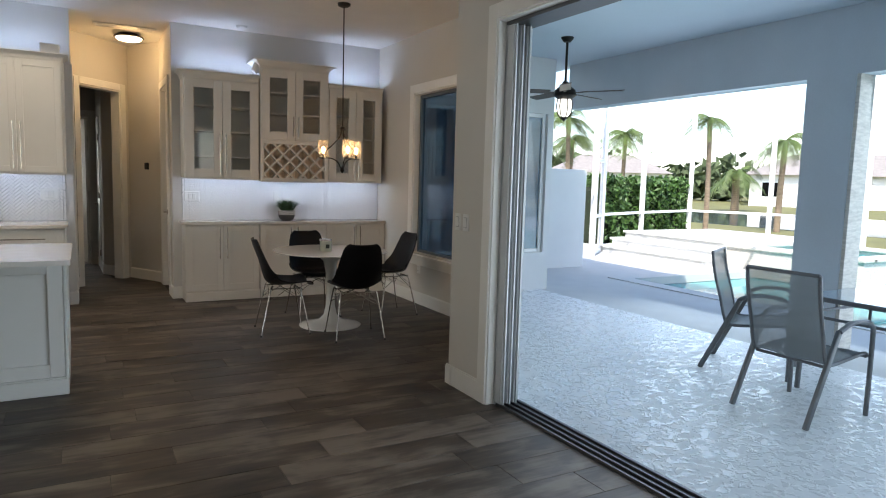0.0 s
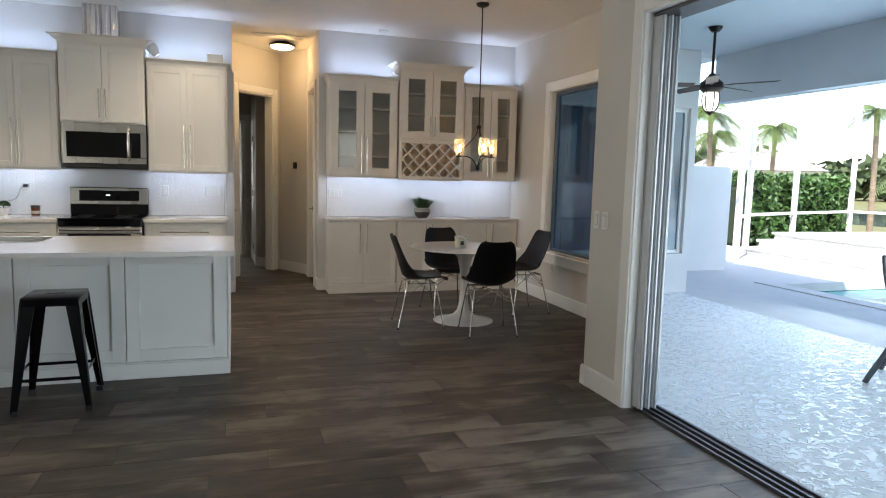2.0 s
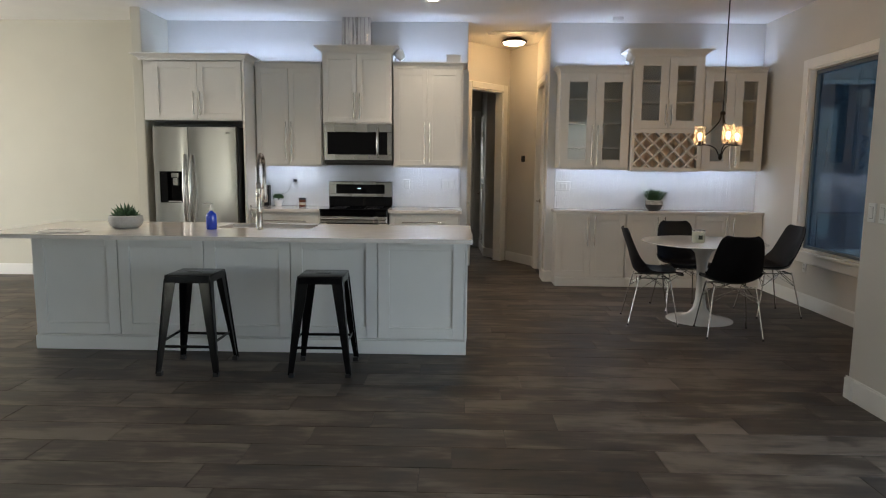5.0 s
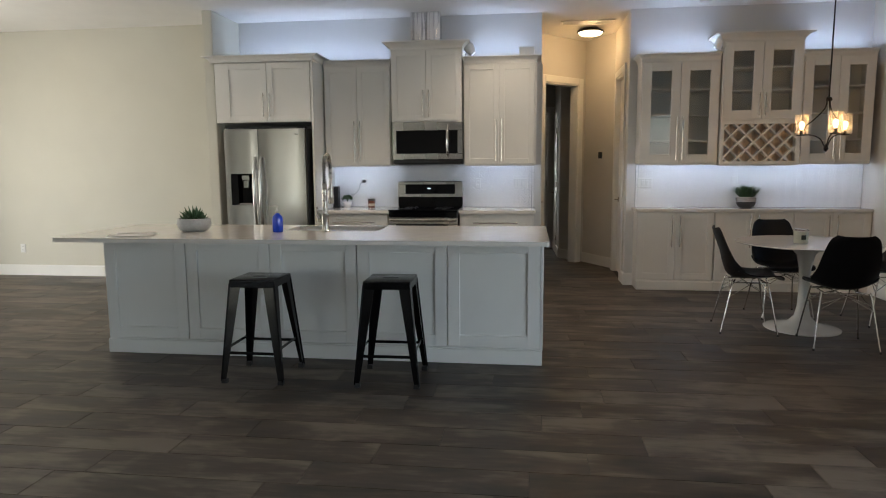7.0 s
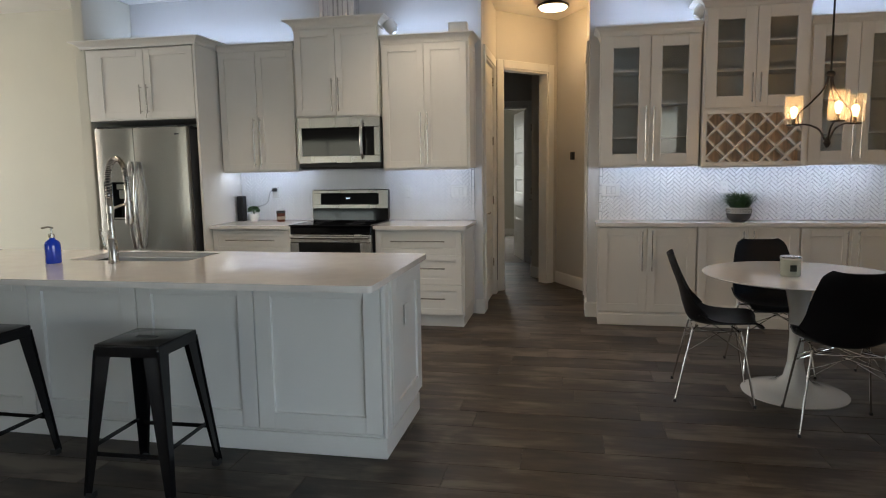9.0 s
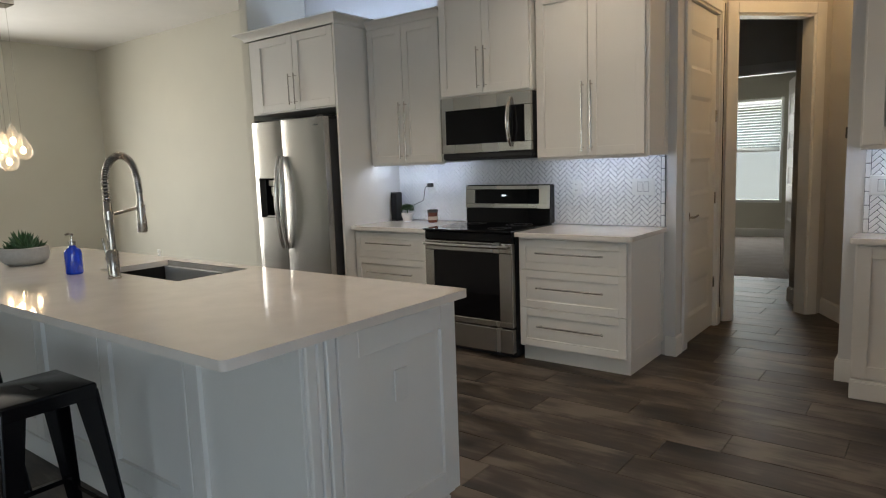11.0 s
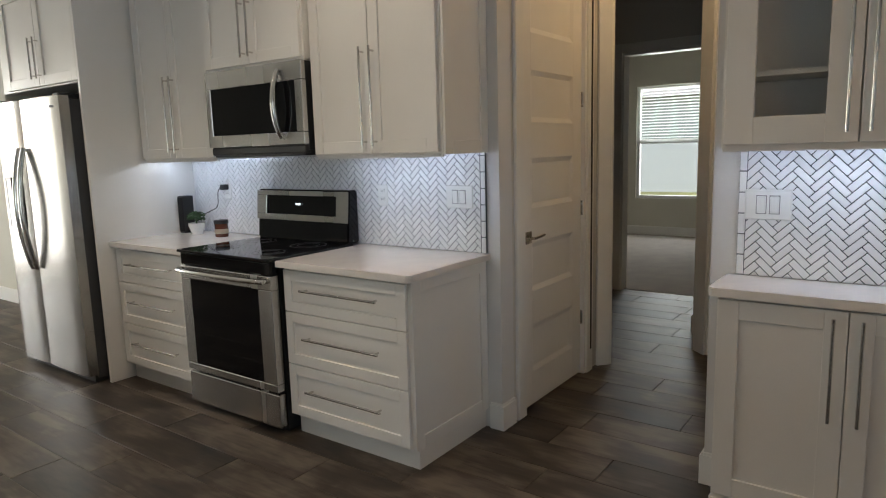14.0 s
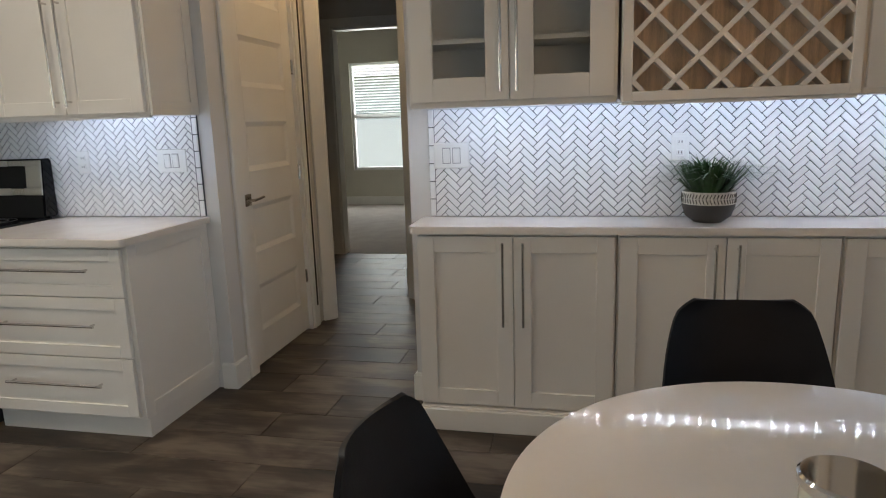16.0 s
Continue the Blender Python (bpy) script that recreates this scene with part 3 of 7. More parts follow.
DARK_FRAME = material("window_frame_bronze", (0.10, 0.13, 0.16), 0.4, 0.2, vary=0.05)
WHITE_FRAME = material("window_frame_white", (0.78, 0.79, 0.78), 0.4, vary=0.03)
window("window_1", "tinted dining window with a slim dark frame", "y", 0, 1.62, 0.592, 2.444, pose(3.795, 5.315, 0, 0, 0, 90), DARK_FRAME, WIN_GLASS, 0.035)
# unseen window, added to go with the fill light in the south wall
window("window_5", "unseen white-framed living room window, added for its daylight", "x", -6.86, -4.54, 0.1, 2.3, pose(0, -4.06, 0), WHITE_FRAME, PLAIN_GLASS, 0.05, bars=(-5.70,))
window("window_2", "white single-hung bedroom window", "x", BW0, BW1, BWZ0, BWZ1, pose(0, 15.66, 0), WHITE_FRAME, PLAIN_GLASS, 0.05, rails=(1.46,))


def arch_window(bm):
    ya, yb, z0, zs, zt, x = 4.75, 6.46, 0.12, 2.50, 2.78, -7.90
    bx(bm, x - 0.03, x + 0.03, ya, ya + 0.06, z0, zs, 0.004)
    bx(bm, x - 0.03, x + 0.03, yb - 0.06, yb, z0, zs, 0.004)
    bx(bm, x - 0.03, x + 0.03, ya + 0.06, yb - 0.06, z0, z0 + 0.06, 0.004)
    bx(bm, x - 0.03, x + 0.03, ya + 0.06, yb - 0.06, 2.04, 2.12, 0.004)
    pts = []
    for k in range(25):
        a = math.pi * k / 24
        pts.append((x, (ya + yb) / 2 - ((yb - ya) / 2 - 0.03) * math.cos(a), zs + (zt - zs - 0.03) * math.sin(a)))
    tube(bm, pts, 0.034, 6)


w3 = thing("window_3", "tall white arched window with a transom bar", "window", (-7.90, 5.6, 0.12))
w3["kind"] = "structure"
part(w3, "frame", WHITE_FRAME, arch_window, world_space=True)
part(w3, "pane", PLAIN_GLASS, lambda bm: bx(bm, -7.904, -7.898, 4.78, 6.43, 0.15, 2.50), world_space=True, shadow=False)


def track(bm):
    for k, x in enumerate((2.60, 2.65, 2.70)):
        bx(bm, x, x + 0.012, -1.6, 3.43, -0.004, 0.016)
    bx(bm, 2.585, 2.76, -1.6, 3.43, -0.02, -0.003)
    bx(bm, 2.757, 2.775, -1.6, 3.43, -0.03, 0.012)
    bx(bm, 2.585, 2.76, -1.6, 3.43, 2.425, 2.447)


def slider_stack(bm):
    # edges of the panels parked in the wall pocket
    for x in (2.605, 2.655, 2.705):
        bx(bm, x - 0.016, x + 0.016, 3.34, 3.425, 0.018, 2.424, 0.003)
        bx(bm, x - 0.005, x + 0.005, 3.325, 3.345, 0.018, 2.424)
    bx(bm, 2.585, 2.775, 3.405, 3.435, 0.0, 2.447)


ALU = material("grey_aluminium", (0.45, 0.46, 0.47), 0.35, 0.9, vary=0.06, scale=12)
ALU_WHITE = material("white_coated_aluminium", (0.55, 0.57, 0.58), 0.4, 0.2, vary=0.05, scale=12)
sl = thing("sliding_door", "grey aluminium pocket sliding door, fully open, with floor track", "sliding door", (2.68, 3.38, 0))
part(sl, "track", material("track_dark_anodised", (0.13, 0.13, 0.135), 0.4, 0.8, vary=0.12, scale=12), track, world_space=True)
part(sl, "panel", ALU_WHITE, slider_stack, world_space=True)


# ---- kitchen: cabinets ----
def shaker(bm, x0, x1, z0, z1, yf, m=None, th=0.020, rail=0.060, rec=0.010, panel=True):
    """A shaker front facing -y: stiles, rails and a recessed panel."""
    bx(bm, x0, x0 + rail, yf, yf + th, z0, z1, 0.0015, m)
    bx(bm, x1 - rail, x1, yf, yf + th, z0, z1, 0.0015, m)
    bx(bm, x0 + rail, x1 - rail, yf, yf + th, z0, z0 + rail, 0.0015, m)
    bx(bm, x0 + rail, x1 - rail, yf, yf + th, z1 - rail, z1, 0.0015, m)
    if panel:
        bx(bm, x0 + rail - 0.004, x1 - rail + 0.004, yf + rec, yf + th - 0.002, z0 + rail - 0.004, z1 - rail + 0.004, 0, m)


def bar_handle(bm, a, b, yf, stand=0.032, r=0.006):
    """A bar pull in front of the plane y = yf, from a to b given as (x, z)."""
    a3, b3 = Vector((a[0], yf - stand, a[1])), Vector((b[0], yf - stand, b[1]))
    tube(bm, [a3, b3], r, 10)
    d = (b3 - a3).normalized()
    for p in (a3 + d * 0.022, b3 - d * 0.022):
        tube(bm, [p, p + Vector((0, stand + 0.001, 0))], r * 0.8, 8)


def carcass(bm, x0, x1, yf, yb, z0, z1):
    bx(bm, x0, x1, yf, yb, z0, z1, 0.0015)


def crown(bm, x0, x1, yf, yb, z0, z1, out=0.055, left=True, right=True):
    """Cove crown moulding: a flaring band round the front and the open sides."""
    a, b = (out if left else 0.0), (out if right else 0.0)
    steps = [(0.0, 0.0), (0.006, 0.0), (0.010, 0.25), (0.28 * out, 0.45), (0.62 * out, 0.72), (0.9 * out, 0.82), (out, 0.86), (out, 1.0), (0.0, 1.0)]
    rings = []
    for o, f in steps:
        z = z0 + (z1 - z0) * f
        l, r = (o if left else 0.0), (o if right else 0.0)
        rings.append([bm.verts.new(p) for p in ((x0 - l, yb, z), (x0 - l, yf - o, z), (x1 + r, yf - o, z), (x1 + r, yb, z))])
    for p, q in zip(rings, rings[1:]):
        for k in range(3):
            bm.faces.new((p[k], p[k + 1], q[k + 1], q[k]))
    bm.faces.new(rings[-1])


def wall_cabinet(x0, x1, yf, z0, z1, label, crown_top, glass=False, out=0.055, left=True, right=True, handle_z=None, handle_len=0.30,
                 doors_from=None, side_panel=None, shelves=(), group="wall cabinets"):
    """A wall cabinet with a pair of doors, bar pulls and a crown."""
    yb = 8.028
    root = thing("wall_cabinet", label, "cabinet", ((x0 + x1) / 2, yb, z0), 0, group)
    dz0 = doors_from if doors_from else z0
    if glass:
        def body(bm):
            t = 0.018
            bx(bm, x0, x0 + t, yf, yb, z0, z1)
            bx(bm, x1 - t, x1, yf, yb, z0, z1)
            bx(bm, x0 + t, x1 - t, yf, yb, z1 - t, z1)
            bx(bm, x0 + t, x1 - t, yf, yb, dz0 - 0.002 if doors_from else z0, (dz0 if doors_from else z0) + t)
            bx(bm, (x0 + x1) / 2 - 0.02, (x0 + x1) / 2 + 0.02, yf, yf + 0.018, dz0 + t, z1 - t)
            if doors_from:
                bx(bm, x0 + t, x1 - t, yf, yf + 0.02, z1 - 0.06, z1 - t)
        part(root, "body", CAB, body, world_space=True)
        part(root, "back", CAB_IN, lambda bm: bx(bm, x0 + 0.018, x1 - 0.018, yb - 0.014, yb - 0.002, z0 + 0.018, z1 - 0.018), world_space=True)
        for z in shelves:
            part(root, "shelf", CAB, lambda bm: bx(bm, x0 + 0.019, x1 - 0.019, yf + 0.03, yb - 0.015, z - 0.009, z + 0.009, 0.001), world_space=True)
    else:
        part(root, "body", CAB, lambda bm: carcass(bm, x0, x1, yf, yb, z0, z1), world_space=True)
    if side_panel:
        m = pose(x1, yf + 0.004, 0, 0, 0, 90)
        part(root, "end_panel", CAB, lambda bm: shaker(bm, 0.0, yb - yf - 0.006, z0, z1, -0.014, m, th=0.014, rec=0.007), world_space=True)
    part(root, "crown", CAB, lambda bm: crown(bm, x0, x1, yf, yb, z1, crown_top, out, left, right), world_space=True)
    part(root, "light_rail", CAB, lambda bm: bx(bm, x0 + 0.004, x1 - 0.004, yf + 0.002, yf + 0.020, z0 - 0.012, z0 + 0.002, 0.002), world_space=True)
    xm, g = (x0 + x1) / 2, 0.0025
    for a, b, hx in ((x0 + 0.012, xm - g, xm - 0.032), (xm + g, x1 - 0.012, xm + 0.032)):
        d = part(root, "door", CAB, lambda bm: shaker(bm, a, b, dz0 + 0.012, z1 - 0.012, yf - 0.021, panel=not glass, rail=0.092 if glass else 0.060), world_space=True)
        if glass:
            part(d, "pane", CAB_GLASS, lambda bm: bx(bm, a + 0.088, b - 0.088, yf - 0.012, yf - 0.008, dz0 + 0.100, z1 - 0.100), world_space=True, label="clear glass pane", shadow=False)
        h0 = handle_z if handle_z else dz0 + 0.045
        part(d, "handle", STEEL_H, lambda bm: bar_handle(bm, (hx, h0), (hx, h0 + handle_len), yf - 0.021), 40, world_space=True, label="long brushed steel bar pull")
    return root


UP = "off-white shaker wall cabinet with two doors and long steel pulls"
wall_cabinet(-2.315, -1.535, 7.665, 1.415, 2.54, UP, 2.605, left=False, right=False, handle_len=0.46)
wall_cabinet(-1.52, -0.715, 7.63, 1.905, 2.70, "raised off-white shaker cabinet above the microwave", 2.785, out=0.085, handle_len=0.30)
wall_cabinet(-0.70, 0.10, 7.665, 1.415, 2.535, UP, 2.61, left=False, handle_len=0.46, side_panel=True)
GL = "off-white wall cabinet with glass doors and empty shelves"
wall_cabinet(1.25, 2.072, 7.742, 1.412, 2.515, GL, 2.597, glass=True, right=False, handle_len=0.46, shelves=(1.66, 1.945, 2.225), group="bar wall cabinets")
bar_mid = wall_cabinet(2.083, 2.898, 7.71, 1.398, 2.70, "raised off-white glass cabinet with a lattice wine rack below", 2.785, glass=True, out=0.085, handle_len=0.24, doors_from=1.872, shelves=(2.19, 2.43), group="bar wall cabinets")
wall_cabinet(2.91, 3.63, 7.742, 1.408, 2.535, GL, 2.592, glass=True, left=False, right=False, handle_len=0.46, shelves=(1.66, 1.945, 2.225), group="bar wall cabinets")


def wine_frame(bm):
    x0, x1, y, z0, z1 = 2.083, 2.898, 7.689, 1.400, 1.868
    w = 0.036
    for r in ((x0 + 0.004, x0 + 0.004 + w, z0, z1), (x1 - 0.004 - w, x1 - 0.004, z0, z1), (x0 + 0.004 + w, x1 - 0.004 - w, z0, z0 + w), (x0 + 0.004 + w, x1 - 0.004 - w, z1 - w, z1)):
        bx(bm, r[0], r[1], y, y + 0.021, r[2], r[3], 0.0015)
    bx(bm, x0 + 0.018, x1 - 0.018, y + 0.021, 8.02, z0, z0 + 0.016)


def wine_lattice(bm):
    """Crossing slats, clipped to the frame."""
    x0, x1, z0, z1, y = 2.121, 2.860, 1.434, 1.834, 7.70
    step, t = 0.157, 0.019
    for s in (1, -1):
        k = -8
        while k < 16:
            c = x0 + k * step
            # line x = c + s * (z - zmid), clipped to the window
            zm = (z0 + z1) / 2
            ends = []
            for z in (z0, z1):
                ends.append((c + s * (z - zm), z))
            (xa, za), (xb, zb) = ends
            lo, hi = 0.0, 1.0
            dx = xb - xa
            for lim, sign in ((x0, 1), (x1, -1)):
                fa, fb = sign * (xa - lim), sign * (xb - lim)
                if fa < 0 and fb < 0:
                    lo, hi = 1.0, 0.0
                elif fa < 0:
                    lo = max(lo, fa / (fa - fb))
                elif fb < 0:
                    hi = min(hi, fa / (fa - fb))
            if hi - lo > 0.05:
                p = Vector((xa + dx * lo, 0, za + (zb - za) * lo))
                q = Vector((xa + dx * hi, 0, za + (zb - za) * hi))
                d = q - p
                ang = math.degrees(math.atan2(d.z, d.x))
                bx(bm, 0, d.length, 0, 0.018 if s > 0 else 0.016, -t / 2, t / 2, 0.001, pose(p.x, y - 0.004 + (0 if s > 0 else 0.001), p.z, 0, -ang, 0))
                bx(bm, 0, d.length, 0.018, 0.10, -0.004, 0.004, 0, pose(p.x, y - 0.004, p.z, 0, -ang, 0))
            k += 1


rack = part(bar_mid, "wine_rack", CAB, wine_frame, world_space=True)
part(rack, "lattice", CAB, wine_lattice, world_space=True, label="crossed white slats of the wine rack")
part(rack, "back_board", WINE_BOARD, lambda bm: bx(bm, 2.105, 2.876, 7.830, 7.840, 1.417, 1.868), world_space=True, label="dark wooden back board")


def drawer_unit(x0, x1, yf, yb, label, side=None):
    """A base cabinet with three drawers."""
    root = thing("base_cabinet", label, "cabinet", ((x0 + x1) / 2, yb, 0), 0, "kitchen base cabinets")
    part(root, "body", CAB, lambda bm: carcass(bm, x0, x1, yf, yb, 0.105, 0.884), world_space=True)
    part(root, "plinth", CAB, lambda bm: bx(bm, x0 + 0.01, x1 - (0.004 if side else 0.01), yf + 0.035, yb, 0.0, 0.105, 0.002), world_space=True)
    for z0, z1 in ((0.118, 0.385), (0.390, 0.655), (0.660, 0.868)):
        d = part(root, "drawer", CAB, lambda bm: shaker(bm, x0 + 0.012, x1 - 0.012, z0, z1, yf - 0.021, rail=0.052), world_space=True)
        zc = (z0 + z1) / 2 + 0.015
        part(d, "handle", STEEL_H, lambda bm: bar_handle(bm, ((x0 + x1) / 2 - 0.245, zc), ((x0 + x1) / 2 + 0.245, zc), yf - 0.021), 40, world_space=True, label="long brushed steel bar pull")
    if side:
        m = pose(x1, yf - 0.004, 0, 0, 0, 90)
        part(root, "end_panel", CAB, lambda bm: shaker(bm, 0.0, yb - yf + 0.0, 0.105, 0.884, -0.014, m, th=0.014, rec=0.007), world_space=True)
    return root


drawer_unit(-2.325, -1.525, 7.425, 8.028, "off-white three-drawer base cabinet beside the refrigerator panel")
drawer_unit(-0.725, 0.078, 7.425, 8.028, "off-white three-drawer base cabinet with a shaker end panel", side=True)


def rounded_slab(bm, x0, x1, y0, y1, z0, z1, r, corners, hole=None):
    """A worktop with the named corners rounded (0: x0 y0, 1: x1 y0, 2: x1 y1, 3: x0 y1)."""
    pts = []
    cs = ((x0, y0, 180), (x1, y0, 270), (x1, y1, 0), (x0, y1, 90))
    for k, (x, y, a0) in enumerate(cs):
        if k in corners:
            cx, cy = x + (r if x == x0 else -r), y + (r if y == y0 else -r)
            for j in range(7):
                a = radians(a0 + 15 * j)
                pts.append((cx + r * math.cos(a), cy + r * math.sin(a)))
        else:
            pts.append((x, y))
    lo = [bm.verts.new((*p, z0)) for p in pts]
    hi = [bm.verts.new((*p, z1)) for p in pts]
    n = len(pts)
    side = [bm.faces.new((lo[k], lo[(k + 1) % n], hi[(k + 1) % n], hi[k])) for k in range(n)]
    if hole:
        a, b, c, d = hole
        for ring, z in ((hi, z1), (lo, z0)):
            hv = [bm.verts.new((p[0], p[1], z)) for p in ((a, c), (b, c), (b, d), (a, d))]
            es = [bm.edges.new((hv[k], hv[(k + 1) % 4])) for k in range(4)]
            oe = [bm.edges.get((ring[k], ring[(k + 1) % n])) for k in range(n)]
            bmesh.ops.triangle_fill(bm, edges=es + oe, use_beauty=True)
            if z == z1:
                top = hv
            else:
                bot = hv
        for k in range(4):
            bm.faces.new((top[k], top[(k + 1) % 4], bot[(k + 1) % 4], bot[k]))
    else:
        bm.faces.new(hi)
        bm.faces.new(list(reversed(lo)))
        es = [e for e in bm.edges if e.verts[0] in hi and e.verts[1] in hi]
        bmesh.ops.bevel(bm, geom=es, offset=0.003, segments=2, affect="EDGES")


def worktop(name, label, x0, x1, y0, y1, corners, hole=None):
    root = thing(name, label, "countertop", ((x0 + x1) / 2, (y0 + y1) / 2, 0.885))
    part(root, "slab", QUARTZ, lambda bm: rounded_slab(bm, x0, x1, y0, y1, 0.885, 0.916, 0.02, corners, hole), 35, world_space=True)
    return root


worktop("countertop", "white polished quartz countertop beside the range", -2.325, -1.522, 7.37, 8.026, ())
worktop("countertop", "white polished quartz countertop with a rounded corner", -0.728, 0.115, 7.37, 8.026, (1,))
worktop("countertop", "narrow white polished quartz bar countertop", 1.225, 3.700, 7.722, 8.026, (0,))


def bar_base(x0, x1):
    root = thing("base_cabinet", "off-white shaker bar cabinet with two doors", "cabinet", ((x0 + x1) / 2, 8.028, 0), 0, "bar base cabinets")
    yf = 7.768
    part(root, "body", CAB, lambda bm: carcass(bm, x0, x1, yf, 8.028, 0.105, 0.884), world_space=True)
    part(root, "plinth", CAB, lambda bm: (bx(bm, x0, x1, 7.722, 8.02, 0.0, 0.098, 0.003), bx(bm, x0, x1, 7.735, 8.02, 0.098, 0.106, 0.002)), world_space=True)
    xm = (x0 + x1) / 2
    for a, b, hx in ((x0 + 0.008, xm - 0.002, xm - 0.042), (xm + 0.002, x1 - 0.008, xm + 0.042)):
        d = part(root, "door", CAB, lambda bm: shaker(bm, a, b, 0.118, 0.872, yf - 0.021, rail=0.070), world_space=True)
        part(d, "handle", STEEL_H, lambda bm: bar_handle(bm, (hx, 0.49), (hx, 0.85), yf - 0.021), 40, world_space=True, label="long brushed steel bar pull")
    return root


for a, b in ((1.25, 2.083), (2.086, 2.905), (2.908, 3.702)):
    bar_base(a, b)


# refrigerator enclosure: deep cabinet above and a tall side panel
def fridge_cabinet():
    x0, x1, yf, z0, z1 = -3.47, -2.355, 7.325, 1.905, 2.56
    root = thing("refrigerator_cabinet", "off-white shaker cabinet above the refrigerator with a tall side panel", "cabinet", ((x0 + x1) / 2, 8.028, 0))
    part(root, "body", CAB, lambda bm: carcass(bm, x0, x1, yf, 8.028, z0, z1), world_space=True)
    part(root, "side_panel", CAB, lambda bm: bx(bm, -2.352, -2.328, 7.30, 8.028, 0.0, z1, 0.002), world_space=True)
    part(root, "crown", CAB, lambda bm: crown(bm, x0 - 0.03, -2.328, 7.30, 8.028, z1, 2.63, 0.075), world_space=True)
    for a, b, hx in ((-3.36, -2.862, -2.895), (-2.857, -2.362, -2.824)):
        d = part(root, "door", CAB, lambda bm: shaker(bm, a, b, z0 + 0.012, z1 - 0.012, yf - 0.021, rail=0.065), world_space=True)
        part(d, "handle", STEEL_H, lambda bm: bar_handle(bm, (hx, 1.96), (hx, 2.22), yf - 0.021), 40, world_space=True, label="brushed steel bar pull")


fridge_cabinet()


# ---- kitchen: appliances ----
def refrigerator():
    x0, x1, yf, yb, zt = -3.335, -2.405, 7.19, 7.98, 1.825
    root = thing("refrigerator", "stainless steel side-by-side refrigerator with ice dispenser", "refrigerator", ((x0 + x1) / 2, yb, 0))
    part(root, "body", material("refrigerator_side_grey", (0.06, 0.06, 0.062), 0.5, vary=0.08), lambda bm: (bx(bm, x0 + 0.004, x1 - 0.004, yf + 0.075, yb, 0.03, zt - 0.02, 0.004), bx(bm, x0 + 0.03, x1 - 0.03, yf + 0.06, yb, 0.0, 0.05)), world_space=True, label="dark grey side")
    xs = x0 + 0.395

    def rounded_door(bm, a, b, cut=None):
        # doors bulge softly forward
        n = 10
        def face_y(x):
            u = (x - a) / (b - a)
            return yf + 0.010 * (2 * u - 1) ** 4
        cols = [a + (b - a) * k / n for k in range(n + 1)]
        if cut:
            cols = sorted(set(cols + [cut[0], cut[1]]))
        rows = [0.055, zt] if not cut else [0.055, cut[2], cut[3], zt]
        grid = [[bm.verts.new((x, face_y(x), z)) for x in cols] for z in rows]
        back = [[bm.verts.new((x, yf + 0.07, z)) for x in cols] for z in rows]
        for r in range(len(rows) - 1):
            for c in range(len(cols) - 1):
                if cut and r == 1 and cols[c] >= cut[0] - 1e-6 and cols[c + 1] <= cut[1] + 1e-6:
                    continue
                bm.faces.new((grid[r][c], grid[r][c + 1], grid[r + 1][c + 1], grid[r + 1][c]))
        top, bot = len(rows) - 1, 0
        for c in range(len(cols) - 1):
            bm.faces.new((grid[top][c], grid[top][c + 1], back[top][c + 1], back[top][c]))
            bm.faces.new((grid[bot][c], back[bot][c], back[bot][c + 1], grid[bot][c + 1]))
        for r in range(len(rows) - 1):
            bm.faces.new((grid[r][0], grid[r + 1][0], back[r + 1][0], back[r][0]))
            bm.faces.new((grid[r][-1], back[r][-1], back[r + 1][-1], grid[r + 1][-1]))
    cut = (x0 + 0.065, x0 + 0.315, 0.985, 1.335)
    dl = part(root, "door", STEEL, lambda bm: rounded_door(bm, x0, xs - 0.003, cut), 30, world_space=True, label="brushed stainless steel door")
    dr = part(root, "door", STEEL, lambda bm: rounded_door(bm, xs + 0.003, x1), 30, world_space=True, label="brushed stainless steel door")

    def arc(bm, x):
        pts = []
        for k in range(17):
            u = k / 16
            pts.append((x, yf - 0.012 - 0.055 * math.sin(math.pi * u) ** 0.8, 0.72 + 0.80 * u))
        tube(bm, pts, 0.013, 10, radii=[0.014 + 0.004 * math.sin(math.pi * k / 16) for k in range(17)])
    part(dl, "handle", STEEL_H, lambda bm: arc(bm, xs - 0.035), 50, world_space=True, label="curved steel handle")
    part(dr, "handle", STEEL_H, lambda bm: arc(bm, xs + 0.035), 50, world_space=True, label="curved steel handle")

    def dispenser(bm):
        a, b, c, d = cut
        bx(bm, a, b, yf + 0.055, yf + 0.065, c, d)
        for r in ((a, a + 0.008, c, d), (b - 0.008, b, c, d), (a + 0.008, b - 0.008, d - 0.008, d), (a + 0.008, b - 0.008, c, c + 0.008)):
            bx(bm, r[0], r[1], yf - 0.004, yf + 0.055, r[2], r[3])
        bx(bm, a + 0.008, a + 0.085, yf - 0.002, yf + 0.05, c + 0.008, d - 0.008, 0.004)
    dp = part(dl, "dispenser", BLACK_GLASS, dispenser, world_space=True, label="black ice and water dispenser")
    part(dl, "spout", STEEL_H, lambda bm: (bx(bm, cut[0] + 0.12, cut[0] + 0.21, yf + 0.002, yf + 0.05, cut[3] - 0.075, cut[3] - 0.012, 0.008), bx(bm, cut[0] + 0.135, cut[0] + 0.195, yf + 0.015, yf + 0.05, cut[3] - 0.16, cut[3] - 0.07, 0.006)), world_space=True, label="steel spout")
    part(dl, "drip_tray", STEEL_H, lambda bm: bx(bm, cut[0] + 0.09, cut[1] - 0.01, yf - 0.012, yf + 0.05, cut[2] + 0.004, cut[2] + 0.02, 0.004), world_space=True, label="steel drip tray")
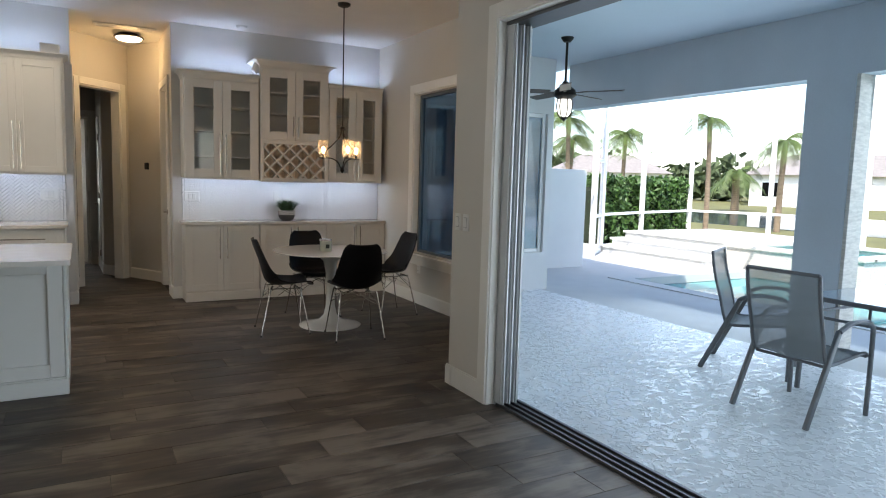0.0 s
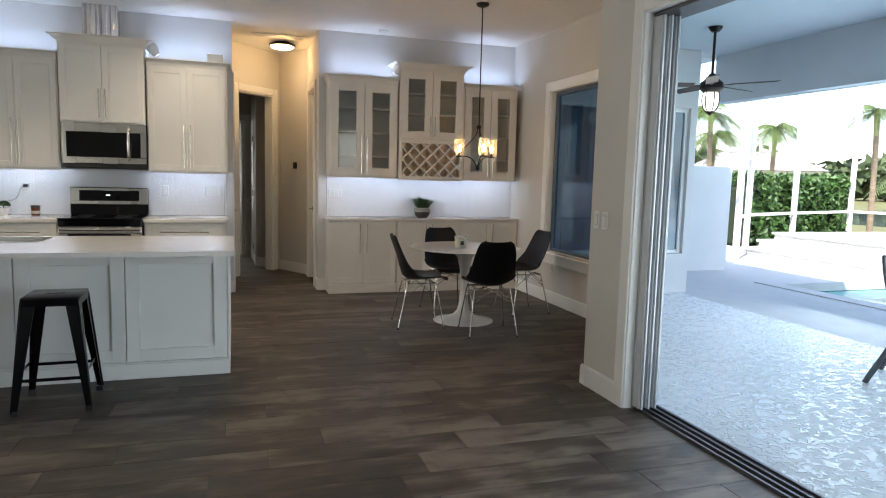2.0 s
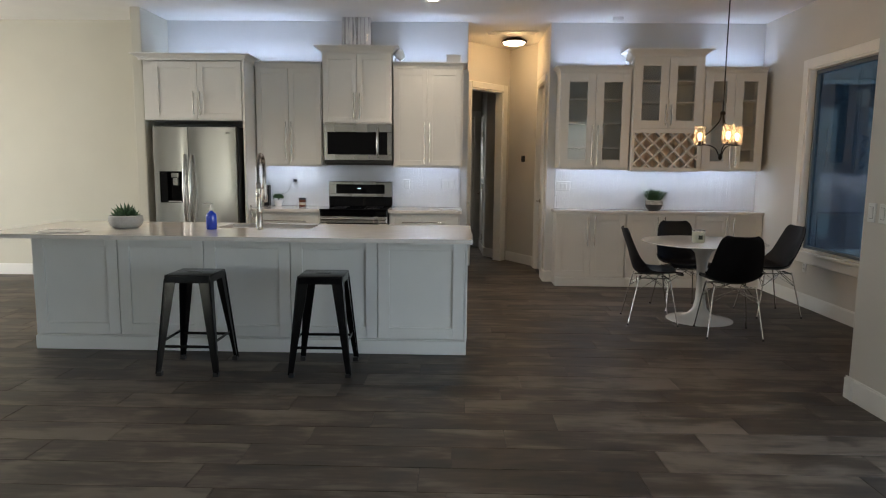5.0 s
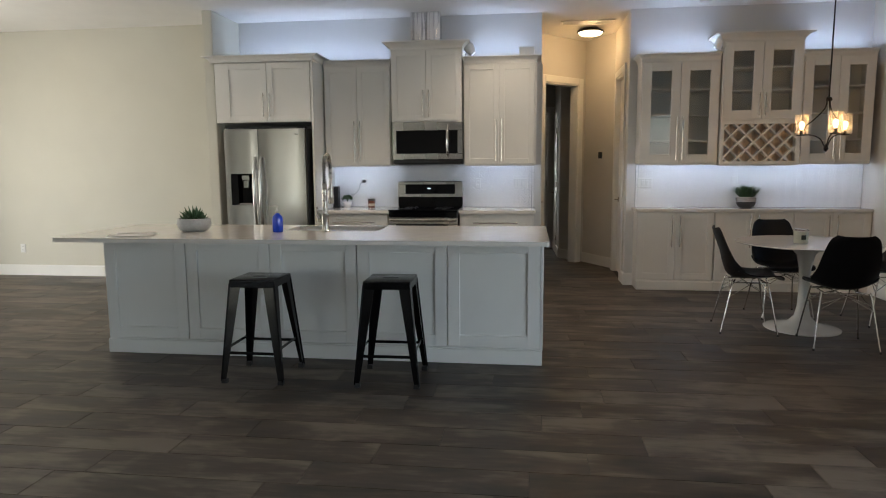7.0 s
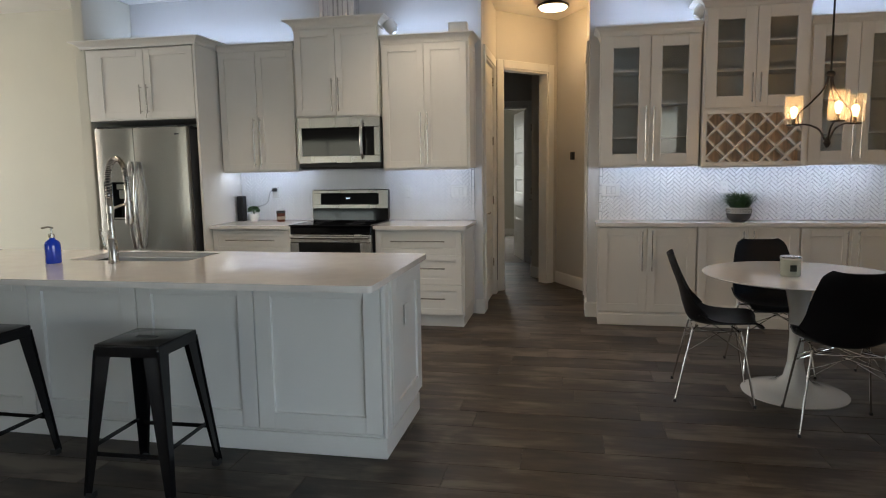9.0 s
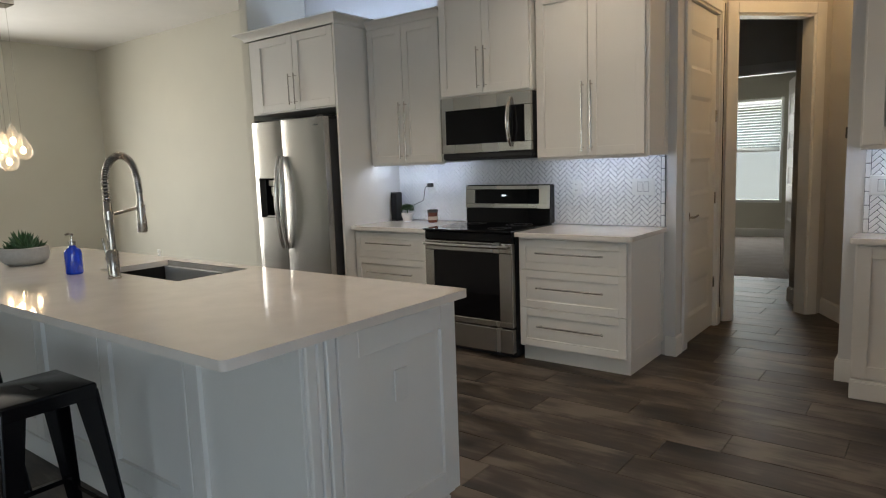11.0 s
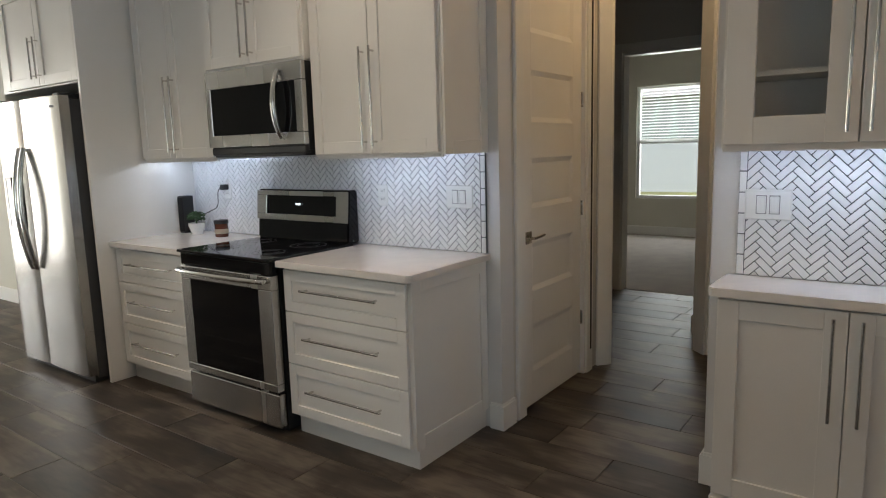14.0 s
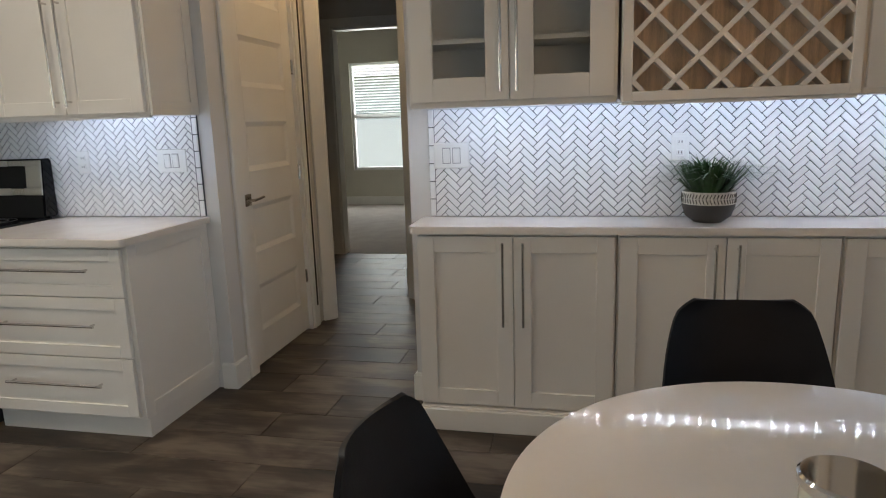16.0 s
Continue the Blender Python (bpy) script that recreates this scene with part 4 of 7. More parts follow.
    part(root, "hinge_cover", BLACK_PLASTIC, lambda bm: (bx(bm, x0 + 0.02, x1 - 0.02, yf + 0.08, yb - 0.1, zt - 0.018, zt + 0.012, 0.004), bx(bm, x1 - 0.09, x1 - 0.015, yf + 0.02, yf + 0.16, zt + 0.002, zt + 0.018, 0.004), bx(bm, x0 + 0.015, x0 + 0.09, yf + 0.02, yf + 0.16, zt + 0.002, zt + 0.018, 0.004)), world_space=True)
    part(root, "badge", BLACK_PLASTIC, lambda bm: (lathe(bm, [(0.0, 0.0), (0.009, 0.0), (0.009, 0.002), (0.0, 0.002)], 14, pose(x1 - 0.10, yf + 0.002, zt - 0.062, 90, 0, 0)), bx(bm, x1 - 0.086, x1 - 0.064, yf + 0.0005, yf + 0.004, zt - 0.068, zt - 0.057)), world_space=True, label="small dark round badge")


refrigerator()


def microwave():
    x0, x1, yf, z0, z1 = -1.508, -0.708, 7.595, 1.432, 1.900
    root = thing("microwave", "stainless steel over-the-range microwave with a black glass door", "microwave", ((x0 + x1) / 2, 8.02, z0))
    part(root, "body", BLACK_PLASTIC, lambda bm: (bx(bm, x0, x1, yf + 0.03, 8.026, z0 + 0.02, z1 - 0.002, 0.003), bx(bm, x0 + 0.02, x1 - 0.02, yf + 0.02, 8.0, z0 - 0.006, z0 + 0.022, 0.004), bx(bm, x0 + 0.004, x1 - 0.004, yf + 0.012, yf + 0.05, z0 + 0.004, z0 + 0.05, 0.01, seg=2)), world_space=True, label="black housing and vent")

    def front(bm):
        a, b, c, d = x0 + 0.045, x1 - 0.055, z0 + 0.115, z1 - 0.095
        bx(bm, x0, x1, yf, yf + 0.032, d, z1, 0.004)
        bx(bm, x0, x1, yf, yf + 0.032, z0 + 0.05, c, 0.004)
        bx(bm, x0, a, yf, yf + 0.032, c, d, 0.003)
        bx(bm, b, x1, yf, yf + 0.032, c, d, 0.003)
    part(root, "front", STEEL, front, world_space=True, label="brushed steel front")
    part(root, "window", BLACK_GLASS, lambda bm: bx(bm, x0 + 0.043, x1 - 0.053, yf + 0.004, yf + 0.03, z0 + 0.113, z1 - 0.093), world_space=True, label="black glass door and controls")

    def hd(bm):
        x = x1 - 0.165
        pts = [(x, yf - 0.006 - 0.042 * math.sin(math.pi * k / 12) ** 0.7, z0 + 0.085 + 0.345 * k / 12) for k in range(13)]
        tube(bm, pts, 0.012, 10, radii=[0.013 + 0.004 * math.sin(math.pi * k / 12) for k in range(13)])
    part(root, "handle", STEEL_H, hd, 50, world_space=True, label="bowed steel handle")


microwave()


def oven_range():
    x0, x1, yf, zt = -1.512, -0.738, 7.345, 0.915
    root = thing("range", "stainless steel electric range with black glass cooktop", "range", ((x0 + x1) / 2, 8.0, 0))
    part(root, "body", BLACK_PLASTIC, lambda bm: (bx(bm, x0 + 0.004, x1 - 0.004, yf + 0.06, 8.0, 0.03, zt - 0.02), bx(bm, x0 + 0.03, x1 - 0.03, yf + 0.08, 7.9, 0.0, 0.04)), world_space=True, label="black sides")
    part(root, "cooktop", BLACK_GLASS, lambda bm: (bx(bm, x0 - 0.004, x1 + 0.004, yf - 0.012, 7.94, zt - 0.004, zt + 0.012, 0.005, seg=2), bx(bm, x0, x1, yf + 0.005, yf + 0.065, zt - 0.075, zt - 0.004, 0.01, seg=2)), world_space=True, label="black glass cooktop")

    mark = material("burner_mark_grey", (0.10, 0.10, 0.10), 0.4, vary=0.1)
    for cx, cy, r in ((-1.33, 7.50, 0.10), (-0.93, 7.50, 0.085), (-1.33, 7.78, 0.085), (-0.93, 7.78, 0.10)):
        for q in (r, r * 0.62):
            part(root, "burner_ring", mark, lambda bm: lathe(bm, [(q - 0.0015, 0), (q + 0.0015, 0), (q + 0.0015, 0.0004), (q - 0.0015, 0.0004)], 40, pose(cx, cy, zt + 0.0124)), world_space=True)

    def door(bm):
        a, b, c, d = x0 + 0.085, x1 - 0.105, 0.275, 0.765
        bx(bm, x0 + 0.002, x1 - 0.002, yf, yf + 0.05, d, 0.838, 0.005, seg=2)
        bx(bm, x0 + 0.002, x1 - 0.002, yf, yf + 0.05, 0.235, c, 0.003)
        bx(bm, x0 + 0.002, a, yf, yf + 0.05, c, d, 0.003)
        bx(bm, b, x1 - 0.002, yf, yf + 0.05, c, d, 0.003)
    dr = part(root, "door", STEEL, door, world_space=True, label="brushed steel oven door")
    part(dr, "window", BLACK_GLASS, lambda bm: bx(bm, x0 + 0.083, x1 - 0.103, yf + 0.003, yf + 0.045, 0.272, 0.768), world_space=True, label="black oven window")

    def hd(bm):
        z = 0.815
        pts = [(x0 + 0.02 + (x1 - x0 - 0.04) * k / 16, yf - 0.028 - 0.026 * math.sin(math.pi * k / 16) ** 0.6, z) for k in range(17)]
        tube(bm, pts, 0.014, 10)
        for x in (x0 + 0.04, x1 - 0.04):
            bx(bm, x - 0.02, x + 0.02, yf - 0.035, yf + 0.004, z - 0.013, z + 0.013, 0.005)
    part(dr, "handle", STEEL_H, hd, 50, world_space=True, label="bowed steel handle")
    part(root, "drawer", STEEL, lambda bm: bx(bm, x0 + 0.002, x1 - 0.002, yf + 0.004, yf + 0.05, 0.045, 0.222, 0.006, seg=2), world_space=True, label="steel storage drawer")

    def guard(bm):
        # sloping back panel
        v = [bm.verts.new(p) for p in ((x0, 7.90, zt + 0.012), (x1, 7.90, zt + 0.012), (x1, 7.995, zt + 0.012), (x0, 7.995, zt + 0.012),
                                       (x0, 7.925, 1.225), (x1, 7.925, 1.225), (x1, 7.995, 1.225), (x0, 7.995, 1.225))]
        for f in ((0, 1, 5, 4), (1, 2, 6, 5), (2, 3, 7, 6), (3, 0, 4, 7), (4, 5, 6, 7), (3, 2, 1, 0)):
            bm.faces.new([v[i] for i in f])
        bmesh.ops.bevel(bm, geom=list(bm.edges), offset=0.008, segments=2, affect="EDGES")
    part(root, "backguard", BLACK_GLASS, guard, world_space=True, label="black glass backguard")

    def face(bm):
        m = pose((x0 + x1) / 2, 7.913, 1.13, -5.0)
        a, h = (x1 - x0) / 2, 0.088
        for r in ((-a, a, 0.06, h), (-a, a, -h, -0.052), (-a, -a + 0.09, -0.052, 0.06), (a - 0.09, a, -0.052, 0.06)):
            bx(bm, r[0], r[1], -0.006, 0.004, r[2], r[3], 0.002, m)
    part(root, "control_panel", STEEL, face, world_space=True, label="brushed steel control panel")
    part(root, "display", material("display_blue", (0.2, 0.5, 0.7), 0.4, emit=0.6, emit_colour=(0.8, 0.92, 1.0)),
         lambda bm: [bx(bm, -1.16 + 0.011 * k, -1.153 + 0.011 * k, 7.908, 7.9095, 1.135, 1.147) for k in range(4)], world_space=True, label="small glowing clock digits")


oven_range()


# exhaust duct above the microwave cabinet
def duct(bm):
    """A crimped sheet-metal sleeve: folded ribs round the front and sides, ragged at the top."""
    x0, x1, yf, yb, z0 = -1.31, -0.98, 7.77, 7.98, 2.70
    rng_d = random.Random(3)
    pts = []
    n = 14
    for k in range(n + 1):
        pts.append((x0 + (x1 - x0) * k / n, yf + (0.018 if k % 2 else 0.0) + rng_d.uniform(-0.003, 0.003)))
    for k in range(1, 6):
        pts.append((x1 - (0.014 if k % 2 else 0.0), yf + (yb - yf) * k / 5))
    pts += [(x0, yb)]
    for k in range(1, 5):
        pts.append((x0 + (0.014 if k % 2 else 0.0), yb - (yb - yf) * k / 5))
    lo = [bm.verts.new((x, y, z0)) for x, y in pts]
    mid = [bm.verts.new((x + rng_d.uniform(-0.006, 0.006), y + rng_d.uniform(-0.004, 0.004), 2.93 + rng_d.uniform(-0.03, 0.03))) for x, y in pts]
    hi = [bm.verts.new((x, y, H_CEIL - 0.001)) for x, y in pts]
    m = len(pts)
    for p, q in ((lo, mid), (mid, hi)):
        for k in range(m):
            bm.faces.new((p[k], p[(k + 1) % m], q[(k + 1) % m], q[k]))


dk = thing("exhaust_duct", "shiny galvanised metal exhaust duct above the cabinet", "duct", (-1.145, 7.88, 2.70))
part(dk, "sleeve", material("galvanised_metal", (0.74, 0.74, 0.75), 0.16, 1.0, vary=0.10, scale=5, bump=0.2, bump_scale=8), duct, world_space=True)


# ---- island ----
def island():
    x0, x1, y0, y1 = -3.148, 0.125, 4.755, 5.475
    root = thing("kitchen_island", "pale grey shaker kitchen island with five front panels", "kitchen island", ((x0 + x1) / 2, (y0 + y1) / 2, 0))
    part(root, "body", ISLAND, lambda bm: (bx(bm, x0, -1.92, y0, y1, 0.10, 0.884, 0.002), bx(bm, -1.92, -1.05, y0, 5.02, 0.10, 0.884, 0.002), bx(bm, -1.92, -1.05, 5.44, y1, 0.10, 0.884, 0.002), bx(bm, -1.05, x1, y0, y1, 0.10, 0.884, 0.002)), world_space=True)
    part(root, "plinth", ISLAND, lambda bm: (bx(bm, x0 - 0.012, x1 + 0.016, y0 - 0.024, y1 - 0.05, 0.0, 0.105, 0.003), bx(bm, x0 - 0.006, x1 + 0.010, y0 - 0.014, y1 - 0.05, 0.105, 0.115, 0.003)), world_space=True)
    w = (x1 - x0) / 5
    for k in range(5):
        a, b = x0 + w * k + 0.0035, x0 + w * (k + 1) - 0.0035
        part(root, "panel", ISLAND, lambda bm: shaker(bm, a, b, 0.122, 0.882, y0 - 0.026, th=0.026, rail=0.085, rec=0.019), world_space=True)
    m = pose(x1, y0 - 0.02, 0, 0, 0, 90)
    part(root, "end_panel", ISLAND, lambda bm: shaker(bm, 0.130, y1 - y0 + 0.026, 0.122, 0.874, -0.020, m, rail=0.090, rec=0.014), world_space=True)
    part(root, "corner_post", ISLAND, lambda bm: (bx(bm, 0.0, 0.040, -0.020, 0, 0.105, 0.884, 0.004, m), bx(bm, 0.046, 0.076, -0.016, 0, 0.105, 0.884, 0.005, m), bx(bm, 0.082, 0.122, -0.020, 0, 0.105, 0.884, 0.004, m)), world_space=True)
    ob = part(root, "outlet", PLATE, lambda bm: bx(bm, x1 + 0.011, x1 + 0.018, 5.125, 5.195, 0.58, 0.695, 0.003), world_space=True, label="white duplex outlet")
    dark = material("socket_dark", (0.16, 0.16, 0.16), 0.5)
    for z in (0.613, 0.662):
        for d in (-0.008, 0.008):
            part(ob, "slot", dark, lambda bm: bx(bm, x1 + 0.0135, x1 + 0.0145, 5.16 + d - 0.0018, 5.16 + d + 0.0018, z - 0.006, z + 0.006), world_space=True)


island()
worktop("island_countertop", "long polished white quartz island countertop with sink cut-out", -3.34, 0.175, 4.435, 5.535, (0, 1, 2, 3), hole=(-1.86, -1.11, 5.075, 5.46))


def sink():
    a, b, c, d = -1.865, -1.105, 5.07, 5.465
    root = thing("sink", "black undermount kitchen sink set into the island", "sink", ((a + b) / 2, (c + d) / 2, 0.66))
    part(root, "basin", BLACK_PLASTIC, lambda bm: (bx(bm, a - 0.01, b + 0.01, c - 0.01, d + 0.008, 0.66, 0.672), bx(bm, a - 0.012, a, c - 0.01, d + 0.008, 0.672, 0.884), bx(bm, b, b + 0.012, c - 0.01, d + 0.008, 0.672, 0.884),
                                                   bx(bm, a, b, c - 0.012, c, 0.672, 0.884), bx(bm, a, b, d, d + 0.010, 0.672, 0.884), bx(bm, (a + b) / 2 - 0.012, (a + b) / 2 + 0.012, c, d, 0.672, 0.80, 0.006)), world_space=True)
    part(root, "grid", STEEL_H, lambda bm: [tube(bm, [(a + 0.03 + 0.03 * k, c + 0.02, 0.69), (a + 0.03 + 0.03 * k, d - 0.02, 0.69)], 0.002, 6) for k in range(24) if abs(a + 0.03 + 0.03 * k - (a + b) / 2) > 0.02], world_space=True, label="steel bottom grid")


sink()


def faucet():
    x, y = -1.485, 4.975
    root = thing("faucet", "brushed nickel spring pull-down faucet on the island", "faucet", (x, y, 0.916))
    part(root, "base", NICKEL, lambda bm: lathe(bm, [(0.0, 0), (0.030, 0), (0.031, 0.008), (0.027, 0.012), (0.027, 0.13), (0.022, 0.136), (0.018, 0.14), (0.018, 0.36), (0.014, 0.365), (0.0, 0.365)], 24), 40)
    arch = curve_points([(0, 0, 0.36), (0, 0.0, 0.47), (0, 0.025, 0.545), (0, 0.078, 0.578), (0, 0.130, 0.545), (0, 0.153, 0.47), (0, 0.157, 0.40)], 10)
    part(root, "hose", BLACK_PLASTIC, lambda bm: tube(bm, arch, 0.009, 10), 60)

    def coil(bm):
        pts, turns = [], 46
        fine = curve_points([tuple(p) for p in arch], 3)
        n = turns * 9
        for k in range(n + 1):
            u = k / n * (len(fine) - 2)
            i = int(u)
            p = fine[i].lerp(fine[i + 1], u - i)
            d = (fine[i + 1] - fine[i]).normalized()
            s = Vector((1, 0, 0))
            q = d.cross(s).normalized()
            a = 2 * math.pi * k / 9
            pts.append(p + 0.0155 * (math.cos(a) * s + math.sin(a) * q))
        tube(bm, pts, 0.0034, 5)
    part(root, "spring", NICKEL, coil, 60, label="nickel spring coil")
    part(root, "holder", NICKEL, lambda bm: (tube(bm, [(0, 0.0, 0.30), (0, 0.14, 0.325)], 0.008, 10), lathe(bm, [(0.018, -0.015), (0.022, -0.015), (0.022, 0.015), (0.018, 0.015)], 20, pose(0, 0.157, 0.325)), lathe(bm, [(0.0, -0.02), (0.021, -0.02), (0.021, 0.02), (0.0, 0.02)], 16, pose(0, 0, 0.30))), 40)
    part(root, "spray_head", NICKEL, lambda bm: lathe(bm, [(0.0, 0.205), (0.020, 0.205), (0.024, 0.215), (0.021, 0.29), (0.016, 0.35), (0.013, 0.40), (0.0, 0.41)], 20, pose(0, 0.157, 0)), 40)
    part(root, "lever", NICKEL, lambda bm: (tube(bm, [(-0.02, 0, 0.085), (-0.055, 0, 0.09)], 0.012, 12), tube(bm, [(-0.05, 0, 0.088), (-0.058, -0.004, 0.13), (-0.06, -0.012, 0.19)], 0.006, 10)), 40)


faucet()


def bar_stool(x, y, turn=0.0):
    root = thing("bar_stool", "glossy black metal bar stool with a square seat", "stool", (x, y, 0), turn, "bar stools at the island")
    hs, top = 0.150, 0.678

    def seat(bm):
        bx(bm, -hs, hs, -hs, hs, top - 0.004, top, 0)
        # pressed rim
        for s in (-1, 1):
            bx(bm, -hs, hs, s * hs - 0.004, s * hs + 0.004, top - 0.05, top - 0.002, 0.003)
            bx(bm, s * hs - 0.004, s * hs + 0.004, -hs, hs, top - 0.05, top - 0.002, 0.003)
        bx(bm, -hs - 0.003, hs + 0.003, -hs - 0.003, hs + 0.003, top - 0.012, top + 0.004, 0.007, seg=3)
    part(root, "seat", BLACK_METAL, seat, 40)
    part(root, "grip_hole", BLACK_PLASTIC, lambda bm: bx(bm, -0.05, 0.05, -0.014, 0.014, top + 0.003, top + 0.0055, 0.002), label="dark grip slot in the seat")
    ft = 0.208

    def leg_at(sx, sy):
        def leg(bm):
            # folded sheet leg: an angle profile, wide at the top, narrow at the foot
            a, b = Vector((sx * hs, sy * hs, top - 0.02)), Vector((sx * ft, sy * ft, 0.02))
            w0, w1, t = 0.075, 0.030, 0.004
            for ax in (Vector((-sx, 0, 0)), Vector((0, -sy, 0))):
                n = Vector((0, -sy, 0)) if ax.x else Vector((-sx, 0, 0))
                v = [bm.verts.new(p) for p in (a, a + ax * w0, b + ax * w1, b, a + n * t, a + ax * w0 + n * t, b + ax * w1 + n * t, b + n * t)]
                for f in ((0, 1, 2, 3), (4, 7, 6, 5), (0, 4, 5, 1), (1, 5, 6, 2), (2, 6, 7, 3), (3, 7, 4, 0)):
                    bm.faces.new([v[i] for i in f])
            tube(bm, [a + Vector((0, 0, 0)), b], 0.006, 8)
        return leg
    for sx in (-1, 1):
        for sy in (-1, 1):
            lg = part(root, "leg", BLACK_METAL, leg_at(sx, sy), 30)
            part(lg, "foot", BLACK_PLASTIC, lambda bm: bx(bm, min(sx * ft, sx * (ft - 0.032)) - 0.003, max(sx * ft, sx * (ft - 0.032)) + 0.003, min(sy * ft, sy * (ft - 0.032)) - 0.003, max(sy * ft, sy * (ft - 0.032)) + 0.003, 0.0, 0.03, 0.003))

    def rungs(bm):
        z = 0.20
        u = hs + (ft - hs) * (top - z) / top - 0.012
        for s in (-1, 1):
            bx(bm, -u, u, s * u - 0.003, s * u + 0.003, z - 0.010, z + 0.010, 0.002)
            bx(bm, s * u - 0.003, s * u + 0.003, -u, u, z + 0.018, z + 0.038, 0.002)
    part(root, "rungs", BLACK_METAL, rungs)
    return root


st = bar_stool(-1.740, 4.33)
copy_thing(st, pose(-0.855, 4.35, 0, 0, 0, 1.5))


def succulent_bowl():
    root = thing("succulent_bowl", "grey stoneware bowl of small green succulents", "plant", (-2.545, 4.985, 0.916))
    part(root, "bowl", SUCC_POT, lambda bm: lathe(bm, [(0.0, 0.0), (0.085, 0.0), (0.115, 0.02), (0.128, 0.06), (0.122, 0.095), (0.112, 0.10), (0.110, 0.09), (0.0, 0.088)], 36), 50)
    part(root, "soil", SOIL, lambda bm: lathe(bm, [(0.0, 0.094), (0.109, 0.094), (0.109, 0.086)], 24))
    rng = random.Random(4)

    def leaves(bm):
        # pointed fleshy rosettes, the middle one tall
        for cx, cy, n, size in ((0.0, 0.0, 34, 0.115), (-0.065, 0.015, 20, 0.062), (0.065, -0.01, 20, 0.062), (0.01, 0.065, 16, 0.055), (-0.01, -0.066, 16, 0.05)):
            for k in range(n):
                a, u = k * 2.4 + rng.uniform(-0.2, 0.2), (k + 0.5) / n
                e = radians(80 - 68 * u + rng.uniform(-5, 5))
                d = Vector((math.cos(a), math.sin(a), 0))
                reach = size * (0.75 + 0.25 * rng.random())
                base = Vector((cx, cy, 0.096)) + d * 0.012 * u
                tip = base + (d * math.cos(e) + Vector((0, 0, math.sin(e)))) * reach
                mid = base.lerp(tip, 0.5) + Vector((0, 0, -0.010 * u)) + d * 0.006
                w = 0.085 * size
                tube(bm, [base, base.lerp(mid, 0.6), mid, mid.lerp(tip, 0.5), tip], w, 5, radii=[w * 0.7, w, w * 0.95, w * 0.55, 0.0006])
    part(root, "leaves", LEAF, leaves, 60)


succulent_bowl()


def soap_bottle():
    root = thing("soap_dispenser", "cobalt blue soap bottle with a black pump", "soap dispenser", (-1.855, 4.955, 0.916))
    def body(bm):
        prof = [(0.0, 0.0), (0.036, 0.0), (0.040, 0.006), (0.040, 0.105), (0.035, 0.122), (0.016, 0.135), (0.014, 0.146), (0.0, 0.146)]
        vs = lathe(bm, prof, 32)
        for v in vs:
            a = math.atan2(v.co.y, v.co.x)
            k = 1 + 0.03 * math.cos(16 * a) if v.co.z < 0.12 else 1
            v.co.x, v.co.y = v.co.x * k, v.co.y * k
    part(root, "bottle", BLUE_GLASS, body, 60)
    part(root, "pump", NICKEL, lambda bm: (lathe(bm, [(0.0, 0.144), (0.017, 0.144), (0.017, 0.165), (0.006, 0.168), (0.005, 0.20), (0.0, 0.20)], 16), tube(bm, [(0.012, 0, 0.198), (-0.02, 0, 0.203), (-0.062, 0, 0.196)], 0.006, 8)), 40, label="dark metal pump")


soap_bottle()


def papers():
    root = thing("papers", "loose printed sheets lying on the island", "paper", (-2.86, 4.66, 0.916), 14)
    part(root, "sheet", material("paper", (0.72, 0.71, 0.68), 0.8, vary=0.03), lambda bm: (bx(bm, -0.16, 0.12, -0.06, 0.15, 0.0, 0.003), bx(bm, -0.10, 0.18, -0.13, 0.05, 0.003, 0.005, m=pose(0, 0, 0, 0, 0, -9))))
    part(root, "print", material("print_grey", (0.16, 0.16, 0.17), 0.8), lambda bm: [bx(bm, -0.14, 0.02 + 0.05 * (k % 3), 0.135 - 0.022 * k, 0.143 - 0.022 * k, 0.003, 0.0034) for k in range(4)])


papers()


# ---- things on the counters ----
def counter_speaker():
    root = thing("speaker", "tall black box speaker on the counter", "speaker", (-2.27, 7.90, 0.916))
    part(root, "case", BLACK_PLASTIC, lambda bm: bx(bm, -0.035, 0.035, -0.04, 0.04, 0, 0.255, 0.008, seg=2))
    part(root, "grille", material("speaker_cloth", (0.006, 0.006, 0.007), 0.9, bump=0.5, bump_scale=400), lambda bm: bx(bm, -0.03, 0.03, -0.043, -0.039, 0.012, 0.243, 0.002))


counter_speaker()


def herb_pot():
    root = thing("potted_herb", "bushy green plant in a small white pot", "plant", (-2.13, 7.88, 0.916))
    part(root, "pot", TABLE_WHITE, lambda bm: lathe(bm, [(0.0, 0.0), (0.035, 0.0), (0.052, 0.05), (0.055, 0.075), (0.050, 0.075), (0.046, 0.065), (0.0, 0.062)], 24), 50)
    rng = random.Random(9)

    def crown_of_leaves(bm):
        for k in range(170):
            a, e, r = rng.uniform(0, 2 * math.pi), rng.uniform(-0.2, 1.5), 0.062 * rng.uniform(0.55, 1.0)
            p = Vector((r * math.cos(a) * math.cos(e), r * math.sin(a) * math.cos(e), 0.105 + 0.75 * r * math.sin(e)))
            q = pose(p.x, p.y, p.z, rng.uniform(-60, 60), rng.uniform(-60, 60), rng.uniform(0, 360))
            s = rng.uniform(0.009, 0.016)
            v = [bm.verts.new(q @ Vector(c)) for c in ((-s, 0, 0), (0, -s * 0.7, 0.002), (s, 0, 0), (0, s * 0.7, 0.002))]
            bm.faces.new(v)
        tube(bm, [(0, 0, 0.06), (0, 0, 0.11)], 0.006, 6)
    part(root, "leaves", GRASS_LEAF, crown_of_leaves)


